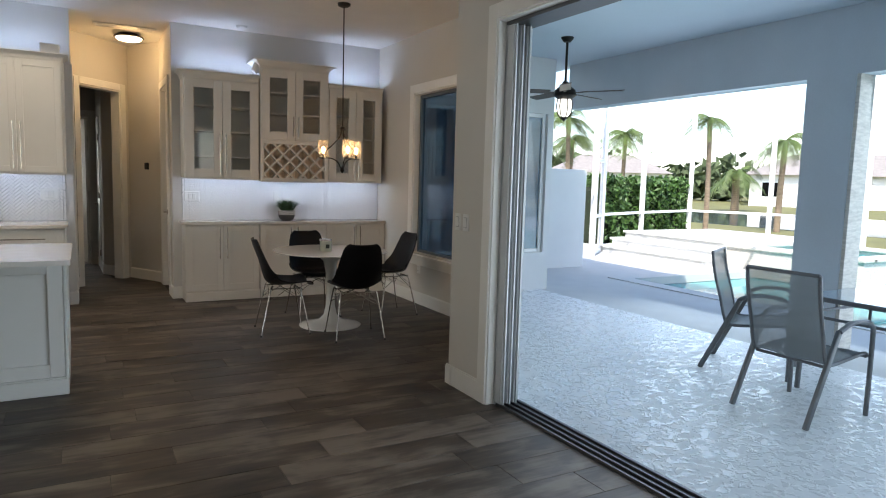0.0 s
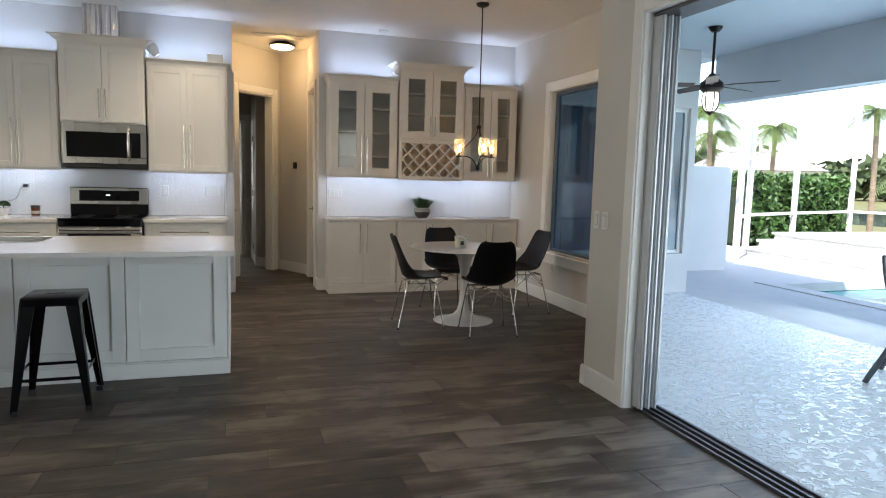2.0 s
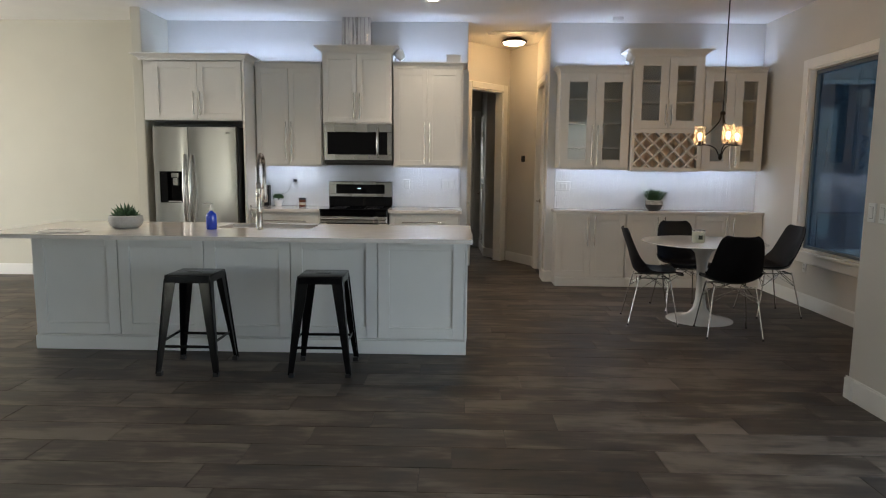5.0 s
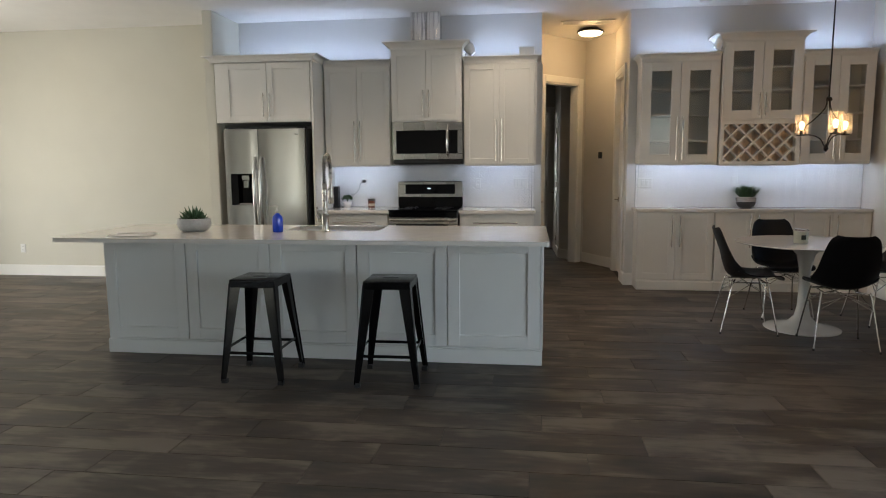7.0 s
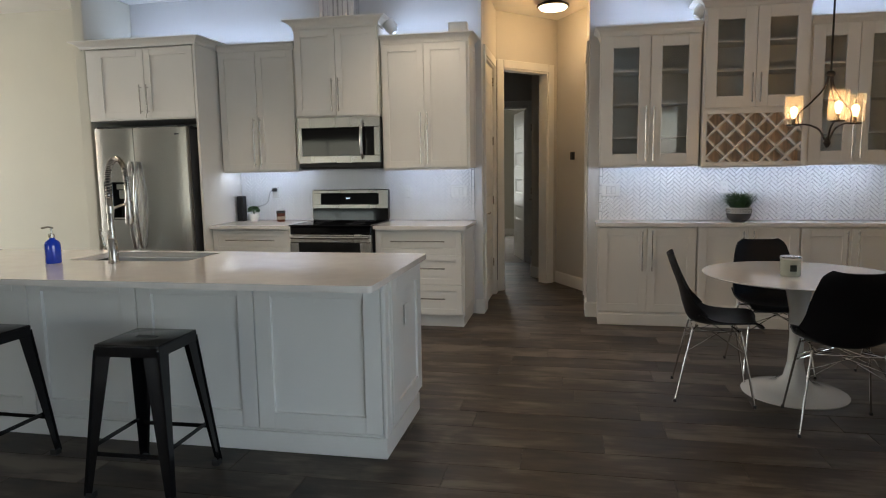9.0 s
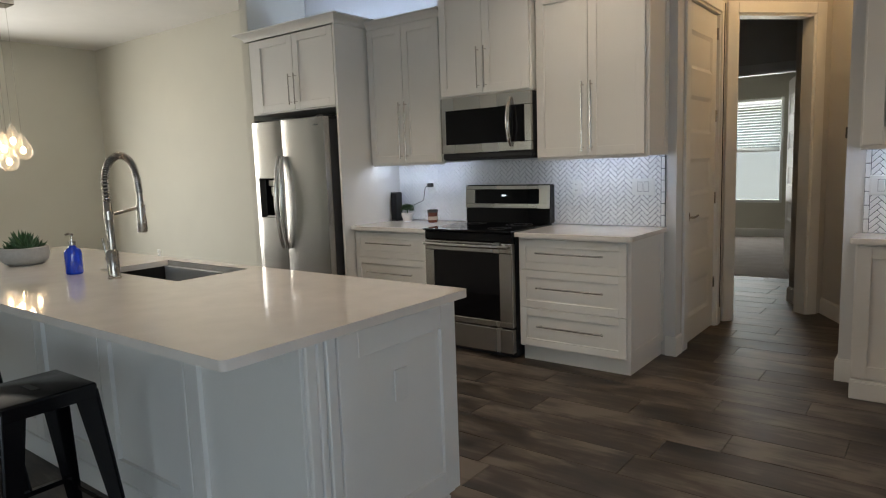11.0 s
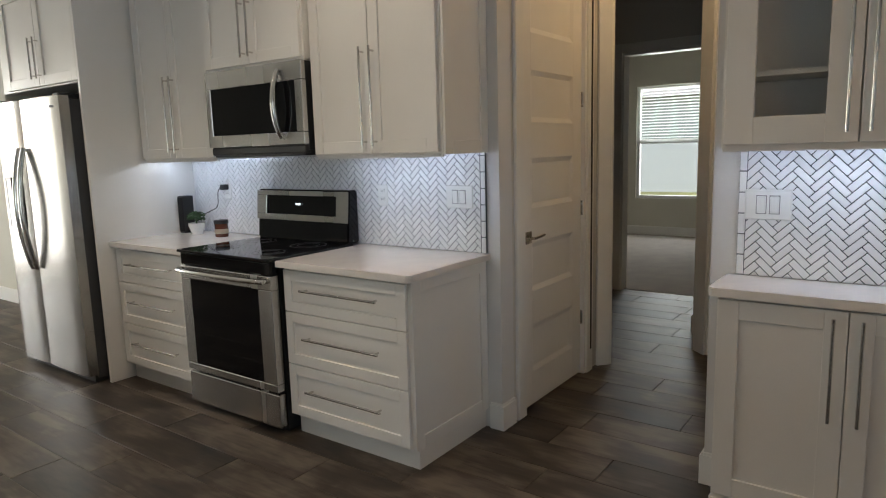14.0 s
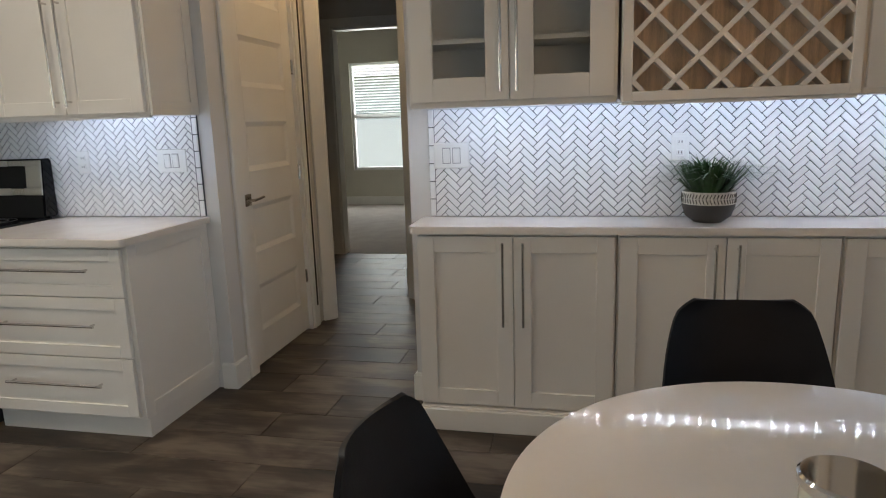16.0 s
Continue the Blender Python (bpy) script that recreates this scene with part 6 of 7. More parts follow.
# pendant drops in the living room
def drops():
    cx, cy = -5.77, 6.10
    root = thing("pendant_cluster", "cluster of clear glass teardrop pendants on thin wires", "pendant lamp", (cx, cy, 0))
    part(root, "canopy", STEEL_H, lambda bm: bx(bm, -0.10, 0.10, -0.16, 0.16, 3.09, 3.139, 0.004))
    for dx, dy, z in ((0.0, -0.14, 1.66), (-0.05, -0.07, 1.76), (0.05, 0.03, 1.78), (0.0, 0.13, 1.69), (-0.02, 0.0, 1.58), (0.06, -0.06, 1.70)):
        m = pose(dx, dy, z)
        prof = [(0.0, -0.095), (0.045, -0.085), (0.078, -0.045), (0.085, 0.0), (0.070, 0.05), (0.040, 0.10), (0.018, 0.145), (0.010, 0.17)]
        part(root, "drop", SHADE, lambda bm: lathe(bm, prof, 24, m), 60, label="clear glass teardrop", shadow=False)
        part(root, "bulb", FILAMENT_SOFT, lambda bm: lathe(bm, [(0.0, -0.035), (0.020, -0.025), (0.026, 0.0), (0.018, 0.03), (0.0, 0.04)], 14, m), 60, label="glowing bulb", shadow=False)
        part(root, "wire", STEEL_H, lambda bm: tube(bm, [(dx, dy, z + 0.04), (dx * 0.8, dy * 0.9, 3.10)], 0.002, 5))


drops()


# bedroom blind
def blind(bm):
    for k in range(17):
        z = 1.53 + 0.045 * k
        bx(bm, BW0 + 0.055, BW1 - 0.055, -0.025, 0.025, -0.0012, 0.0012, 0, pose(0, 15.60, z, -14, 0, 0))
    bx(bm, BW0 + 0.05, BW1 - 0.05, 15.57, 15.62, 2.275, 2.315, 0.003)
    bx(bm, BW0 + 0.055, BW1 - 0.055, 15.585, 15.61, 1.485, 1.505, 0.003)


bl = thing("window_blind", "white slatted blind half lowered in the bedroom window", "blind", (-1.175, 15.6, 1.485))
part(bl, "slats", BLIND, blind, world_space=True)


# ---- terrace and garden ----
LANAI = material("terrace_floor_textured", (0.78, 0.79, 0.79), 0.45, vary=0.08, scale=7, fine=40, bump=0.01, bump_scale=22, rough_vary=0.25)
ln, ll = LANAI.node_tree.nodes, LANAI.node_tree.links
# knockdown skin: flat glossy islands on a rougher, lower ground
kn = ln.new("ShaderNodeTexNoise")
kn.inputs["Scale"].default_value, kn.inputs["Detail"].default_value, kn.inputs["Distortion"].default_value = 19.0, 3.0, 0.8
kc = ln.new("ShaderNodeTexCoord")
ll.new(kc.outputs["Object"], kn.inputs["Vector"])
kr = ln.new("ShaderNodeMapRange")
kr.inputs["From Min"].default_value, kr.inputs["From Max"].default_value = 0.50, 0.56
ll.new(kn.outputs["Fac"], kr.inputs["Value"])
kb = ln.new("ShaderNodeBump")
kb.inputs["Strength"].default_value, kb.inputs["Distance"].default_value = 1.0, 0.004
ll.new(kr.outputs[0], kb.inputs["Height"])
ll.new(kb.outputs[0], ln["Principled BSDF"].inputs["Normal"])
kg = ln.new("ShaderNodeMapRange")
kg.inputs["To Min"].default_value, kg.inputs["To Max"].default_value = 0.55, 0.24
ll.new(kr.outputs[0], kg.inputs["Value"])
ll.new(kg.outputs[0], ln["Principled BSDF"].inputs["Roughness"])
DECK = material("pool_deck_pale", (0.52, 0.52, 0.50), 0.7, vary=0.06, scale=3, fine=90, bump=0.3, bump_scale=60)
STUCCO = material("stucco_pale", (0.52, 0.56, 0.60), 0.85, vary=0.05, scale=2, fine=60, bump=0.6, bump_scale=45)
STUCCO_WHITE = material("stucco_white", (0.66, 0.66, 0.65), 0.8, vary=0.04, scale=2, fine=60, bump=0.5, bump_scale=45)
STONE = material("split_stone_pale", (0.55, 0.52, 0.47), 0.8, vary=0.2, scale=12, fine=60, bump=1.0, bump_scale=25, stretch=(1, 1, 4))
GRASS = material("lawn", (0.13, 0.125, 0.04), 0.9, vary=0.25, scale=0.5, fine=14, bump=0.5, bump_scale=40)
WATER = material("pool_water", (0.04, 0.30, 0.32), 0.05, vary=0.1, scale=1.5, bump=0.25, bump_scale=5, rough_vary=0.02)
POND = material("pond_water", (0.06, 0.08, 0.09), 0.06, vary=0.1, scale=0.3, bump=0.2, bump_scale=3, rough_vary=0.02)
HEDGE = material("hedge_leaf", (0.045, 0.10, 0.018), 0.55, vary=0.45, scale=5, fine=40)
# near-black green: shade deep in the hedge, put into the colour
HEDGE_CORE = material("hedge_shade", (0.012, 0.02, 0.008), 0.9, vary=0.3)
FROND = material("palm_frond", (0.075, 0.11, 0.025), 0.5, vary=0.35, scale=6)
TRUNK = material("palm_trunk", (0.20, 0.15, 0.10), 0.9, vary=0.3, scale=8, bump=0.8, bump_scale=30, stretch=(1, 1, 3))
SCREEN = material("white_screen_frame", (0.78, 0.79, 0.79), 0.45, vary=0.03)
TREE_FAR = material("far_foliage", (0.06, 0.085, 0.035), 0.8, vary=0.4, scale=1.0, fine=8)
ROOF = material("roof_shingle_grey", (0.22, 0.20, 0.19), 0.9, vary=0.15, scale=3)


def lawn(bm):
    far = 700
    for x0, x1, y0, y1 in ((17, far, -far, far), (-far, 17, 13.3, far), (-far, 17, -far, -12), (-far, -8.2, -12, 13.3)):
        v = [bm.verts.new(p) for p in ((x0, y0, -0.07), (x1, y0, -0.07), (x1, y1, -0.07), (x0, y1, -0.07))]
        bm.faces.new(v)
    bmesh.ops.remove_doubles(bm, verts=bm.verts, dist=0.001)


setting("ground", GRASS, lawn, "sunlit lawn reaching to the horizon", "lawn")
setting("terrace_floor", LANAI, boxes((2.776, 5.85, -12, 7.3, -0.15, -0.022)), "textured pale grey covered terrace floor", "floor")
setting("pavement", DECK, boxes((5.85, 7.75, -12, 7.3, -0.15, -0.026), (3.85, 7.75, 7.3, 13.3, -0.15, -0.026), (7.75, 13.2, 7.62, 13.3, -0.15, -0.026), (7.75, 13.2, -12, -9, -0.15, -0.026), (13.2, 17.0, -12, 13.3, -0.15, -0.026)),
        "smooth pale concrete pool deck in the sun", "pavement")
setting("pool_edge", DECK, boxes((7.62, 7.92, -9.0, 7.75, -0.14, -0.012), (7.92, 13.2, 7.48, 7.75, -0.14, -0.012), (13.05, 13.3, -9.0, 7.48, -0.14, -0.012)), "pale stone coping round the pool", "coping")
setting("pool_basin", material("pool_plaster", (0.10, 0.42, 0.46), 0.6, vary=0.1), boxes((7.8, 13.2, -9, 7.6, -1.6, -1.5), (7.75, 7.8, -9, 7.6, -1.5, -0.14), (13.15, 13.2, -9, 7.6, -1.5, -0.14), (7.8, 13.15, 7.55, 7.6, -1.5, -0.14)), "turquoise plastered pool basin", "pool")
setting("water", WATER, lambda bm: bx(bm, 7.8, 13.15, -9, 7.55, -0.2, -0.145), "clear turquoise pool water", "water")
setting("pond", POND, lambda bm: bx(bm, 24, 36, -40, 40, -0.12, -0.058), "calm pond behind the lawn", "water")
# whitish ceiling; the blue cast of outdoor shade is put into its colour
setting("ceiling_terrace", material("terrace_ceiling_daylight_blue", (0.55, 0.62, 0.68), 0.8, vary=0.03, scale=2, bump=0.3), boxes((2.78, 6.6, -9, 3.98, 3.142, 3.30), (3.86, 6.6, 3.98, 8.2, 3.142, 3.30)), "whitish terrace ceiling with the blue of daylight shade put into its colour", "ceiling")
setting("beam_terrace", STUCCO, boxes((6.40, 6.62, -9, 7.45, 2.52, 3.139)), "pale blue-grey stucco terrace beam", "beam")
setting("wall_exterior", STUCCO, boxes((2.762, 2.80, 3.44, 3.83, -0.1, 3.139), (2.762, 2.80, -9, -1.62, -0.1, 3.139), (2.762, 2.80, -1.62, 3.44, 2.47, 3.139)), "pale stucco outer wall", "wall")


def wing_outer(bm):
    x0, x1, z0, z1 = 3.96, 5.86, 0.50, 2.40
    bx(bm, 3.852, x0, 7.2, 7.4, -0.1, 3.139)
    bx(bm, x1, 5.96, 7.2, 7.4, -0.1, 3.139)
    bx(bm, x0, x1, 7.2, 7.4, -0.1, z0)
    bx(bm, x0, x1, 7.2, 7.4, z1, 3.139)
    bx(bm, 5.76, 5.96, 7.4, 9.0, -0.1, 3.139)


setting("wall_wing_outer", STUCCO_WHITE, wing_outer, "white stucco house wing with a window", "wall")
# the glass's blue base colour stands for the terrace reflected in it
window("window_4", "house wing window with the blue terrace reflection put into its glass colour", "x", 3.96, 5.86, 0.50, 2.40, pose(0, 7.28, 0), WHITE_FRAME, material("window_glass_blue_reflection", (0.07, 0.13, 0.19), 0.04, vary=0.3, scale=1.5, spec=0.9, rough_vary=0.01), 0.05)
setting("column_terrace", STUCCO, boxes((6.39, 6.63, 3.42, 3.885, -0.03, 2.52)), "square blue-grey stucco terrace column", "column")
setting("column_stone_face", STONE, boxes((6.40, 6.63, 3.385, 3.419, -0.03, 2.52)), "pale split-stone facing on the terrace column", "facing")
# unseen overhanging slab, added to block the sun over house and terrace
setting("house_roof", ROOF, boxes((-8.5, 7.1, -9, 16.2, 3.40, 3.5)), "unseen flat roof slab added to keep the sun off house and terrace", "roof")


def utility_box(bm):
    bx(bm, 7.35, 8.17, 9.0, 9.06, -0.026, 1.72, 0.004)
    bx(bm, 8.11, 8.17, 9.06, 9.7, -0.026, 1.72, 0.004)
    bx(bm, 7.35, 7.41, 9.06, 9.7, -0.026, 1.72, 0.004)


ub = thing("equipment_screen", "white panel screen round the pool equipment", "screen", (7.76, 9.3, -0.026))
part(ub, "panel", STUCCO_WHITE, utility_box, world_space=True)

for k, (x0, z1) in enumerate(((10.45, 0.13), (10.85, 0.28), (11.25, 0.43))):
    stp = thing("pool_step", "low white raised deck step beside the pool", "step", (x0, 9.7, -0.026), 0, "raised deck steps")
    part(stp, "slab", STUCCO_WHITE if k < 2 else DECK, lambda bm: (bx(bm, x0, 14.2, 8.25 - 0.05 * k, 11.1, -0.026, z1 - 0.05, 0.006), bx(bm, x0 - 0.04, 14.25, 8.20 - 0.05 * k, 11.15, z1 - 0.05, z1, 0.012)), world_space=True)


def spa(bm):
    for r in ((10.9, 11.15, 5.6, 8.1), (13.0, 13.25, 5.6, 8.1), (11.15, 13.0, 5.6, 5.85), (11.15, 13.0, 7.85, 8.1)):
        bx(bm, *r, -0.14, 0.36, 0.008)
        bx(bm, r[0] - 0.04, r[1] + 0.04, r[2] - 0.04, r[3] + 0.04, 0.36, 0.42, 0.01)


sp = thing("spa", "raised spa with pale stone rim beside the pool", "spa", (12.07, 6.85, -0.14))
part(sp, "rim", STONE, spa, world_space=True)
part(sp, "spa_water", WATER, lambda bm: bx(bm, 11.15, 13.0, 5.85, 7.85, 0.1, 0.30), world_space=True)


def screen_frame(bm):
    pts = [(9.40, 10.15), (10.45, 11.05), (12.6, 11.95), (15.5, 12.95), (16.45, 11.1), (16.2, 8.5), (16.2, 5.5), (16.2, 2.5), (16.2, -0.5), (16.2, -3.5)]
    for x, y in pts:
        bx(bm, x - 0.045, x + 0.045, y - 0.045, y + 0.045, -0.03, 4.6)
    for (a, b), (c, d) in zip(pts, pts[1:]):
        L = math.hypot(c - a, d - b)
        m = pose(a, b, 0, 0, 0, math.degrees(math.atan2(d - b, c - a)))
        for z in (0.02, 0.80, 4.6) if (a, b) != (9.40, 10.15) else (0.02, 0.80, 1.98, 4.6):
            bx(bm, 0.035, L - 0.035, -0.025, 0.025, z - 0.03, z + 0.03, 0, m)
    for y in (8.5, 5.5, 2.5, -0.5):
        bx(bm, 6.64, 16.2, y - 0.025, y + 0.025, 4.57, 4.63)


sf = thing("pool_screen", "white aluminium pool screen frame", "screen enclosure", (13, 10, -0.03))
part(sf, "frame", SCREEN, screen_frame, world_space=True)


def leaf_quads(bm, rng, n, place, size):
    for k in range(n):
        p = place()
        q = pose(p[0], p[1], p[2], rng.uniform(0, 360), rng.uniform(-70, 70), rng.uniform(0, 360))
        s = size * rng.uniform(0.6, 1.3)
        v = [bm.verts.new(q @ Vector(c)) for c in ((-s, 0, 0), (0, -s * 0.55, s * 0.12), (s, 0, 0), (0, s * 0.55, s * 0.12))]
        bm.faces.new(v)


def hedge():
    a, b = Vector((11.4, 12.55, 0)), Vector((15.6, 13.85, 0))
    root = thing("hedge", "dense clipped green hedge behind the pool screen", "hedge", (13.5, 13.2, -0.07))
    rng = random.Random(11)
    d = b - a
    nor = Vector((-d.y, d.x, 0)).normalized()

    def place():
        u, w, z = rng.random(), rng.uniform(-0.55, 0.55), rng.uniform(0, 1.55)
        side = rng.random()
        if side < 0.45:
            w = -0.55 + rng.uniform(-0.10, 0.12)
        elif side < 0.7:
            z = 1.52 + rng.uniform(-0.12, 0.12)
        bump = 0.12 * math.sin(u * 23) + 0.08 * math.sin(u * 51 + z * 4)
        p = a + d * u + nor * (w - bump)
        return p.x, p.y, z + bump * 0.6
    part(root, "leaves", HEDGE, lambda bm: leaf_quads(bm, rng, 9000, place, 0.075))
    root.children[0].matrix_basis = Matrix.Translation(-Vector(root.location))
    # dark box inside the leaves stands for the hedge's inner shade
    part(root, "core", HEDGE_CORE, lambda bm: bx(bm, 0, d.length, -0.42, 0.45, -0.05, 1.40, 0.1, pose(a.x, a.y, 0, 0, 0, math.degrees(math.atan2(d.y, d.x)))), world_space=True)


hedge()


def palm(x, y, h, r, fronds, seed, spread=1.5, label="palm tree with a ringed trunk and feathery fronds"):
    root = thing("palm_tree", label, "palm", (x, y, -0.07), 0, "garden palms")
    rng = random.Random(seed)
    lean = rng.uniform(-0.15, 0.15)
    pts = [(lean * (k / 10) ** 2 * h * 0.3, 0, h * k / 10) for k in range(11)]

    def trunk(bm):
        fine, radii = [], []
        for k in range(41):
            u = k / 40
            fine.append((lean * u * u * h * 0.3, 0, h * u))
            radii.append(r * (1.25 - 0.35 * u + (0.55 * max(0, u - 0.62)) + 0.09 * (k % 2)))
        tube(bm, fine, r, 10, radii=radii)
    part(root, "trunk", TRUNK, trunk)
    top = Vector(pts[-1])

    def crown_fronds(bm):
        for k in range(fronds):
            a = 2 * math.pi * k / fronds + rng.uniform(-0.25, 0.25)
            up = rng.uniform(-0.35, 1.0)
            d = Vector((math.cos(a), math.sin(a), 0))
            L = spread * rng.uniform(0.8, 1.15)
            spine = []
            for j in range(13):
                u = j / 12
                spine.append(top + d * L * u * (0.75 + 0.25 * (1 - up)) + Vector((0, 0, L * (up * u - (0.55 + 0.35 * up) * u * u * 1.25))))
            tube(bm, spine, 0.012, 4, radii=[0.02 * (1 - 0.9 * j / 12) + 0.002 for j in range(13)])
            for j in range(2, 13):
                p = spine[j]
                t = (spine[j] - spine[j - 1]).normalized()
                s = t.cross(Vector((0, 0, 1))).normalized()
                for sg in (-1, 1):
                    for q in (0, 0.5):
                        b0 = spine[j - 1].lerp(p, q)
                        ll = 0.36 * L * (0.45 + 0.55 * math.sin(math.pi * min(1.0, (j + q) / 13))) * rng.uniform(0.8, 1.1)
                        tip = b0 + s * sg * ll * 0.75 + t * ll * 0.45 + Vector((0, 0, -ll * rng.uniform(0.25, 0.6)))
                        w = t * 0.018 * L
                        v = [bm.verts.new(c) for c in (b0 - w, b0 + w, tip)]
                        bm.faces.new(v)
    part(root, "fronds", FROND, crown_fronds)
    return root


palm(16.9, 13.5, 3.55, 0.065, 14, 1, 0.85)
palm(22.3, 14.8, 3.3, 0.09, 16, 2, 1.25)
palm(40.0, 30.0, 2.6, 0.22, 18, 3, 2.2)
palm(19.5, 19.8, 3.6, 0.075, 18, 5, 1.3)
palm(17.4, 20.6, 3.3, 0.075, 18, 6, 1.3)
palm(16.0, 19.0, 3.9, 0.075, 16, 8, 1.3)


def far_trees(bm):
    rng = random.Random(21)
    for k in range(46):
        a = radians(18 + 62 * k / 45 + rng.uniform(-1, 1))
        dist = rng.uniform(75, 110)
        cx, cy = dist * math.sin(a), dist * math.cos(a)
        hh, ww = rng.uniform(3.0, 6.5), rng.uniform(3, 7)
        def place():
            u, v = rng.uniform(0, 2 * math.pi), rng.uniform(0, 1) ** 0.6
            return cx + ww * v * math.cos(u), cy + ww * 0.6 * v * math.sin(u), hh * (0.12 + 0.88 * rng.random() * (1 - 0.55 * v))
        leaf_quads(bm, rng, 150, place, 0.9)


tagged(new("far_trees", mesh_of("far_trees", (lambda b: (far_trees(b), b)[1])(bmesh.new()), TREE_FAR)), "hazy line of far trees behind the pond", "trees", kind="stuff")


def far_house(x, y, turn, w=14, label="pale house with a low hip roof behind the pond", windows=4, paint=None):
    root = thing("house", label, "house", (x, y, -0.07), turn, "far houses")
    part(root, "wall", paint or STUCCO_WHITE, lambda bm: bx(bm, -w / 2, w / 2, -4, 4, 0, 2.9))

    def roof(bm):
        e = 0.6
        v = [bm.verts.new(p) for p in ((-w / 2 - e, -4 - e, 2.9), (w / 2 + e, -4 - e, 2.9), (w / 2 + e, 4 + e, 2.9), (-w / 2 - e, 4 + e, 2.9), (-w / 2 + 3.2, 0, 4.9), (w / 2 - 3.2, 0, 4.9))]
        for f in ((0, 1, 5, 4), (1, 2, 5), (2, 3, 4, 5), (3, 0, 4), (3, 2, 1, 0)):
            bm.faces.new([v[i] for i in f])
    part(root, "roof", ROOF, roof)
    for k in range(windows):
        xx = -w / 2 + w * (k + 0.5) / windows
        wd = part(root, "window", BLACK_GLASS, lambda bm: bx(bm, xx - 0.7, xx + 0.7, -4.03, -3.99, 0.9, 2.2))
        part(wd, "frame", SCREEN, lambda bm: [bx(bm, *r, -4.06, -4.01, *z) for r, z in (((xx - 0.78, xx - 0.7), (0.82, 2.28)), ((xx + 0.7, xx + 0.78), (0.82, 2.28)), ((xx - 0.7, xx + 0.7), (0.82, 0.9)), ((xx - 0.7, xx + 0.7), (2.2, 2.28)))])


far_house(62, 36, -58)
far_house(52, 56, -40, 12)
far_house(70, 14, -78, 16)
# street side seen through the arched window, and the neighbour behind the bedroom
far_house(-30, 15, 70, 16, "neighbour house across the street")
far_house(-4, 30, 3, 26, "neighbour house behind the bedroom lawn", 0, material("stucco_warm_grey", (0.36, 0.36, 0.35), 0.85, vary=0.06, bump=0.5, bump_scale=45))
setting("road", DECK, boxes((-24, -14.5, -30, 40, -0.2, -0.05), (-14.5, -8.6, 3.0, 8.0, -0.2, -0.052)), "pale concrete drive and street", "road")


# terrace furniture
SLING = pane_glass("sling_mesh_base", (0.55, 0.57, 0.59), 0.02)
n_, l_ = SLING.node_tree.nodes, SLING.node_tree.links
sd = n_.new("ShaderNodeBsdfDiffuse")
sd.inputs[0].default_value = (0.30, 0.32, 0.33, 1)
mx_ = n_.new("ShaderNodeMixShader")
mx_.inputs[0].default_value = 0.80
tr_ = n_.new("ShaderNodeBsdfTransparent")
l_.new(tr_.outputs[0], mx_.inputs[1])
l_.new(sd.outputs[0], mx_.inputs[2])
l_.new(mx_.outputs[0], n_["Material Output"].inputs[0])
SLING.name = "grey_sling_mesh"
CHAIR_METAL = material("grey_brown_powder_coat", (0.15, 0.155, 0.165), 0.45, 0.3, vary=0.1, scale=20)


def sling_chair(x, y, turn):
    """A terrace armchair with a mesh sling; it faces local -y."""
    root = thing("patio_chair", "grey metal patio armchair with a mesh sling seat", "chair", (x, y, -0.022), turn, "chairs on the terrace")
    side = [(-0.24, 0.40), (-0.20, 0.425), (0.0, 0.40), (0.19, 0.385), (0.235, 0.44), (0.27, 0.58), (0.33, 0.80), (0.355, 0.96)]

    def frame_bars(bm):
        for sx in (-1, 1):
            tube(bm, curve_points([(sx * 0.25, p[0], p[1]) for p in side], 4), 0.013, 8)
        tube(bm, [(-0.25, 0.355, 0.96), (0.25, 0.355, 0.96)], 0.013, 8)
        tube(bm, [(-0.25, -0.24, 0.40), (0.25, -0.24, 0.40)], 0.013, 8)
        tube(bm, [(-0.25, 0.19, 0.37), (0.25, 0.19, 0.37)], 0.011, 8)
    part(root, "frame", CHAIR_METAL, frame_bars, 50)
    for sx in (-1, 1):
        part(root, "leg", CHAIR_METAL, lambda bm: bx(bm, -0.013, 0.013, -0.02, 0.02, 0, 0.66, 0.004, pose(sx * 0.262, 0.395, 0.0, 24.5, 0, 0)), 50)
        part(root, "armrest", CHAIR_METAL, lambda bm: tube(bm, curve_points([(sx * 0.272, 0.13, 0.60), (sx * 0.275, 0.02, 0.645), (sx * 0.275, -0.13, 0.645), (sx * 0.275, -0.225, 0.61), (sx * 0.272, -0.25, 0.50), (sx * 0.270, -0.255, 0.0)], 5), 0.0165, 8), 50)

    def sling(bm):
        pts = curve_points([(0, p[0], p[1]) for p in side], 4)
        rows = [[bm.verts.new((sx, p.y, p.z - (0.012 if abs(sx) < 0.1 else 0.0))) for sx in (-0.242, -0.12, 0, 0.12, 0.242)] for p in pts]
        fs = [bm.faces.new((a[j], a[j + 1], b[j + 1], b[j])) for a, b in zip(rows, rows[1:]) for j in range(4)]
        bmesh.ops.solidify(bm, geom=fs, thickness=0.003)
    part(root, "sling", SLING, sling, 60, label="grey see-through mesh sling")
    return root


sc = sling_chair(4.53, 2.52, 90)
copy_thing(sc, pose(5.12, 3.30, -0.022, 0, 0, 28))


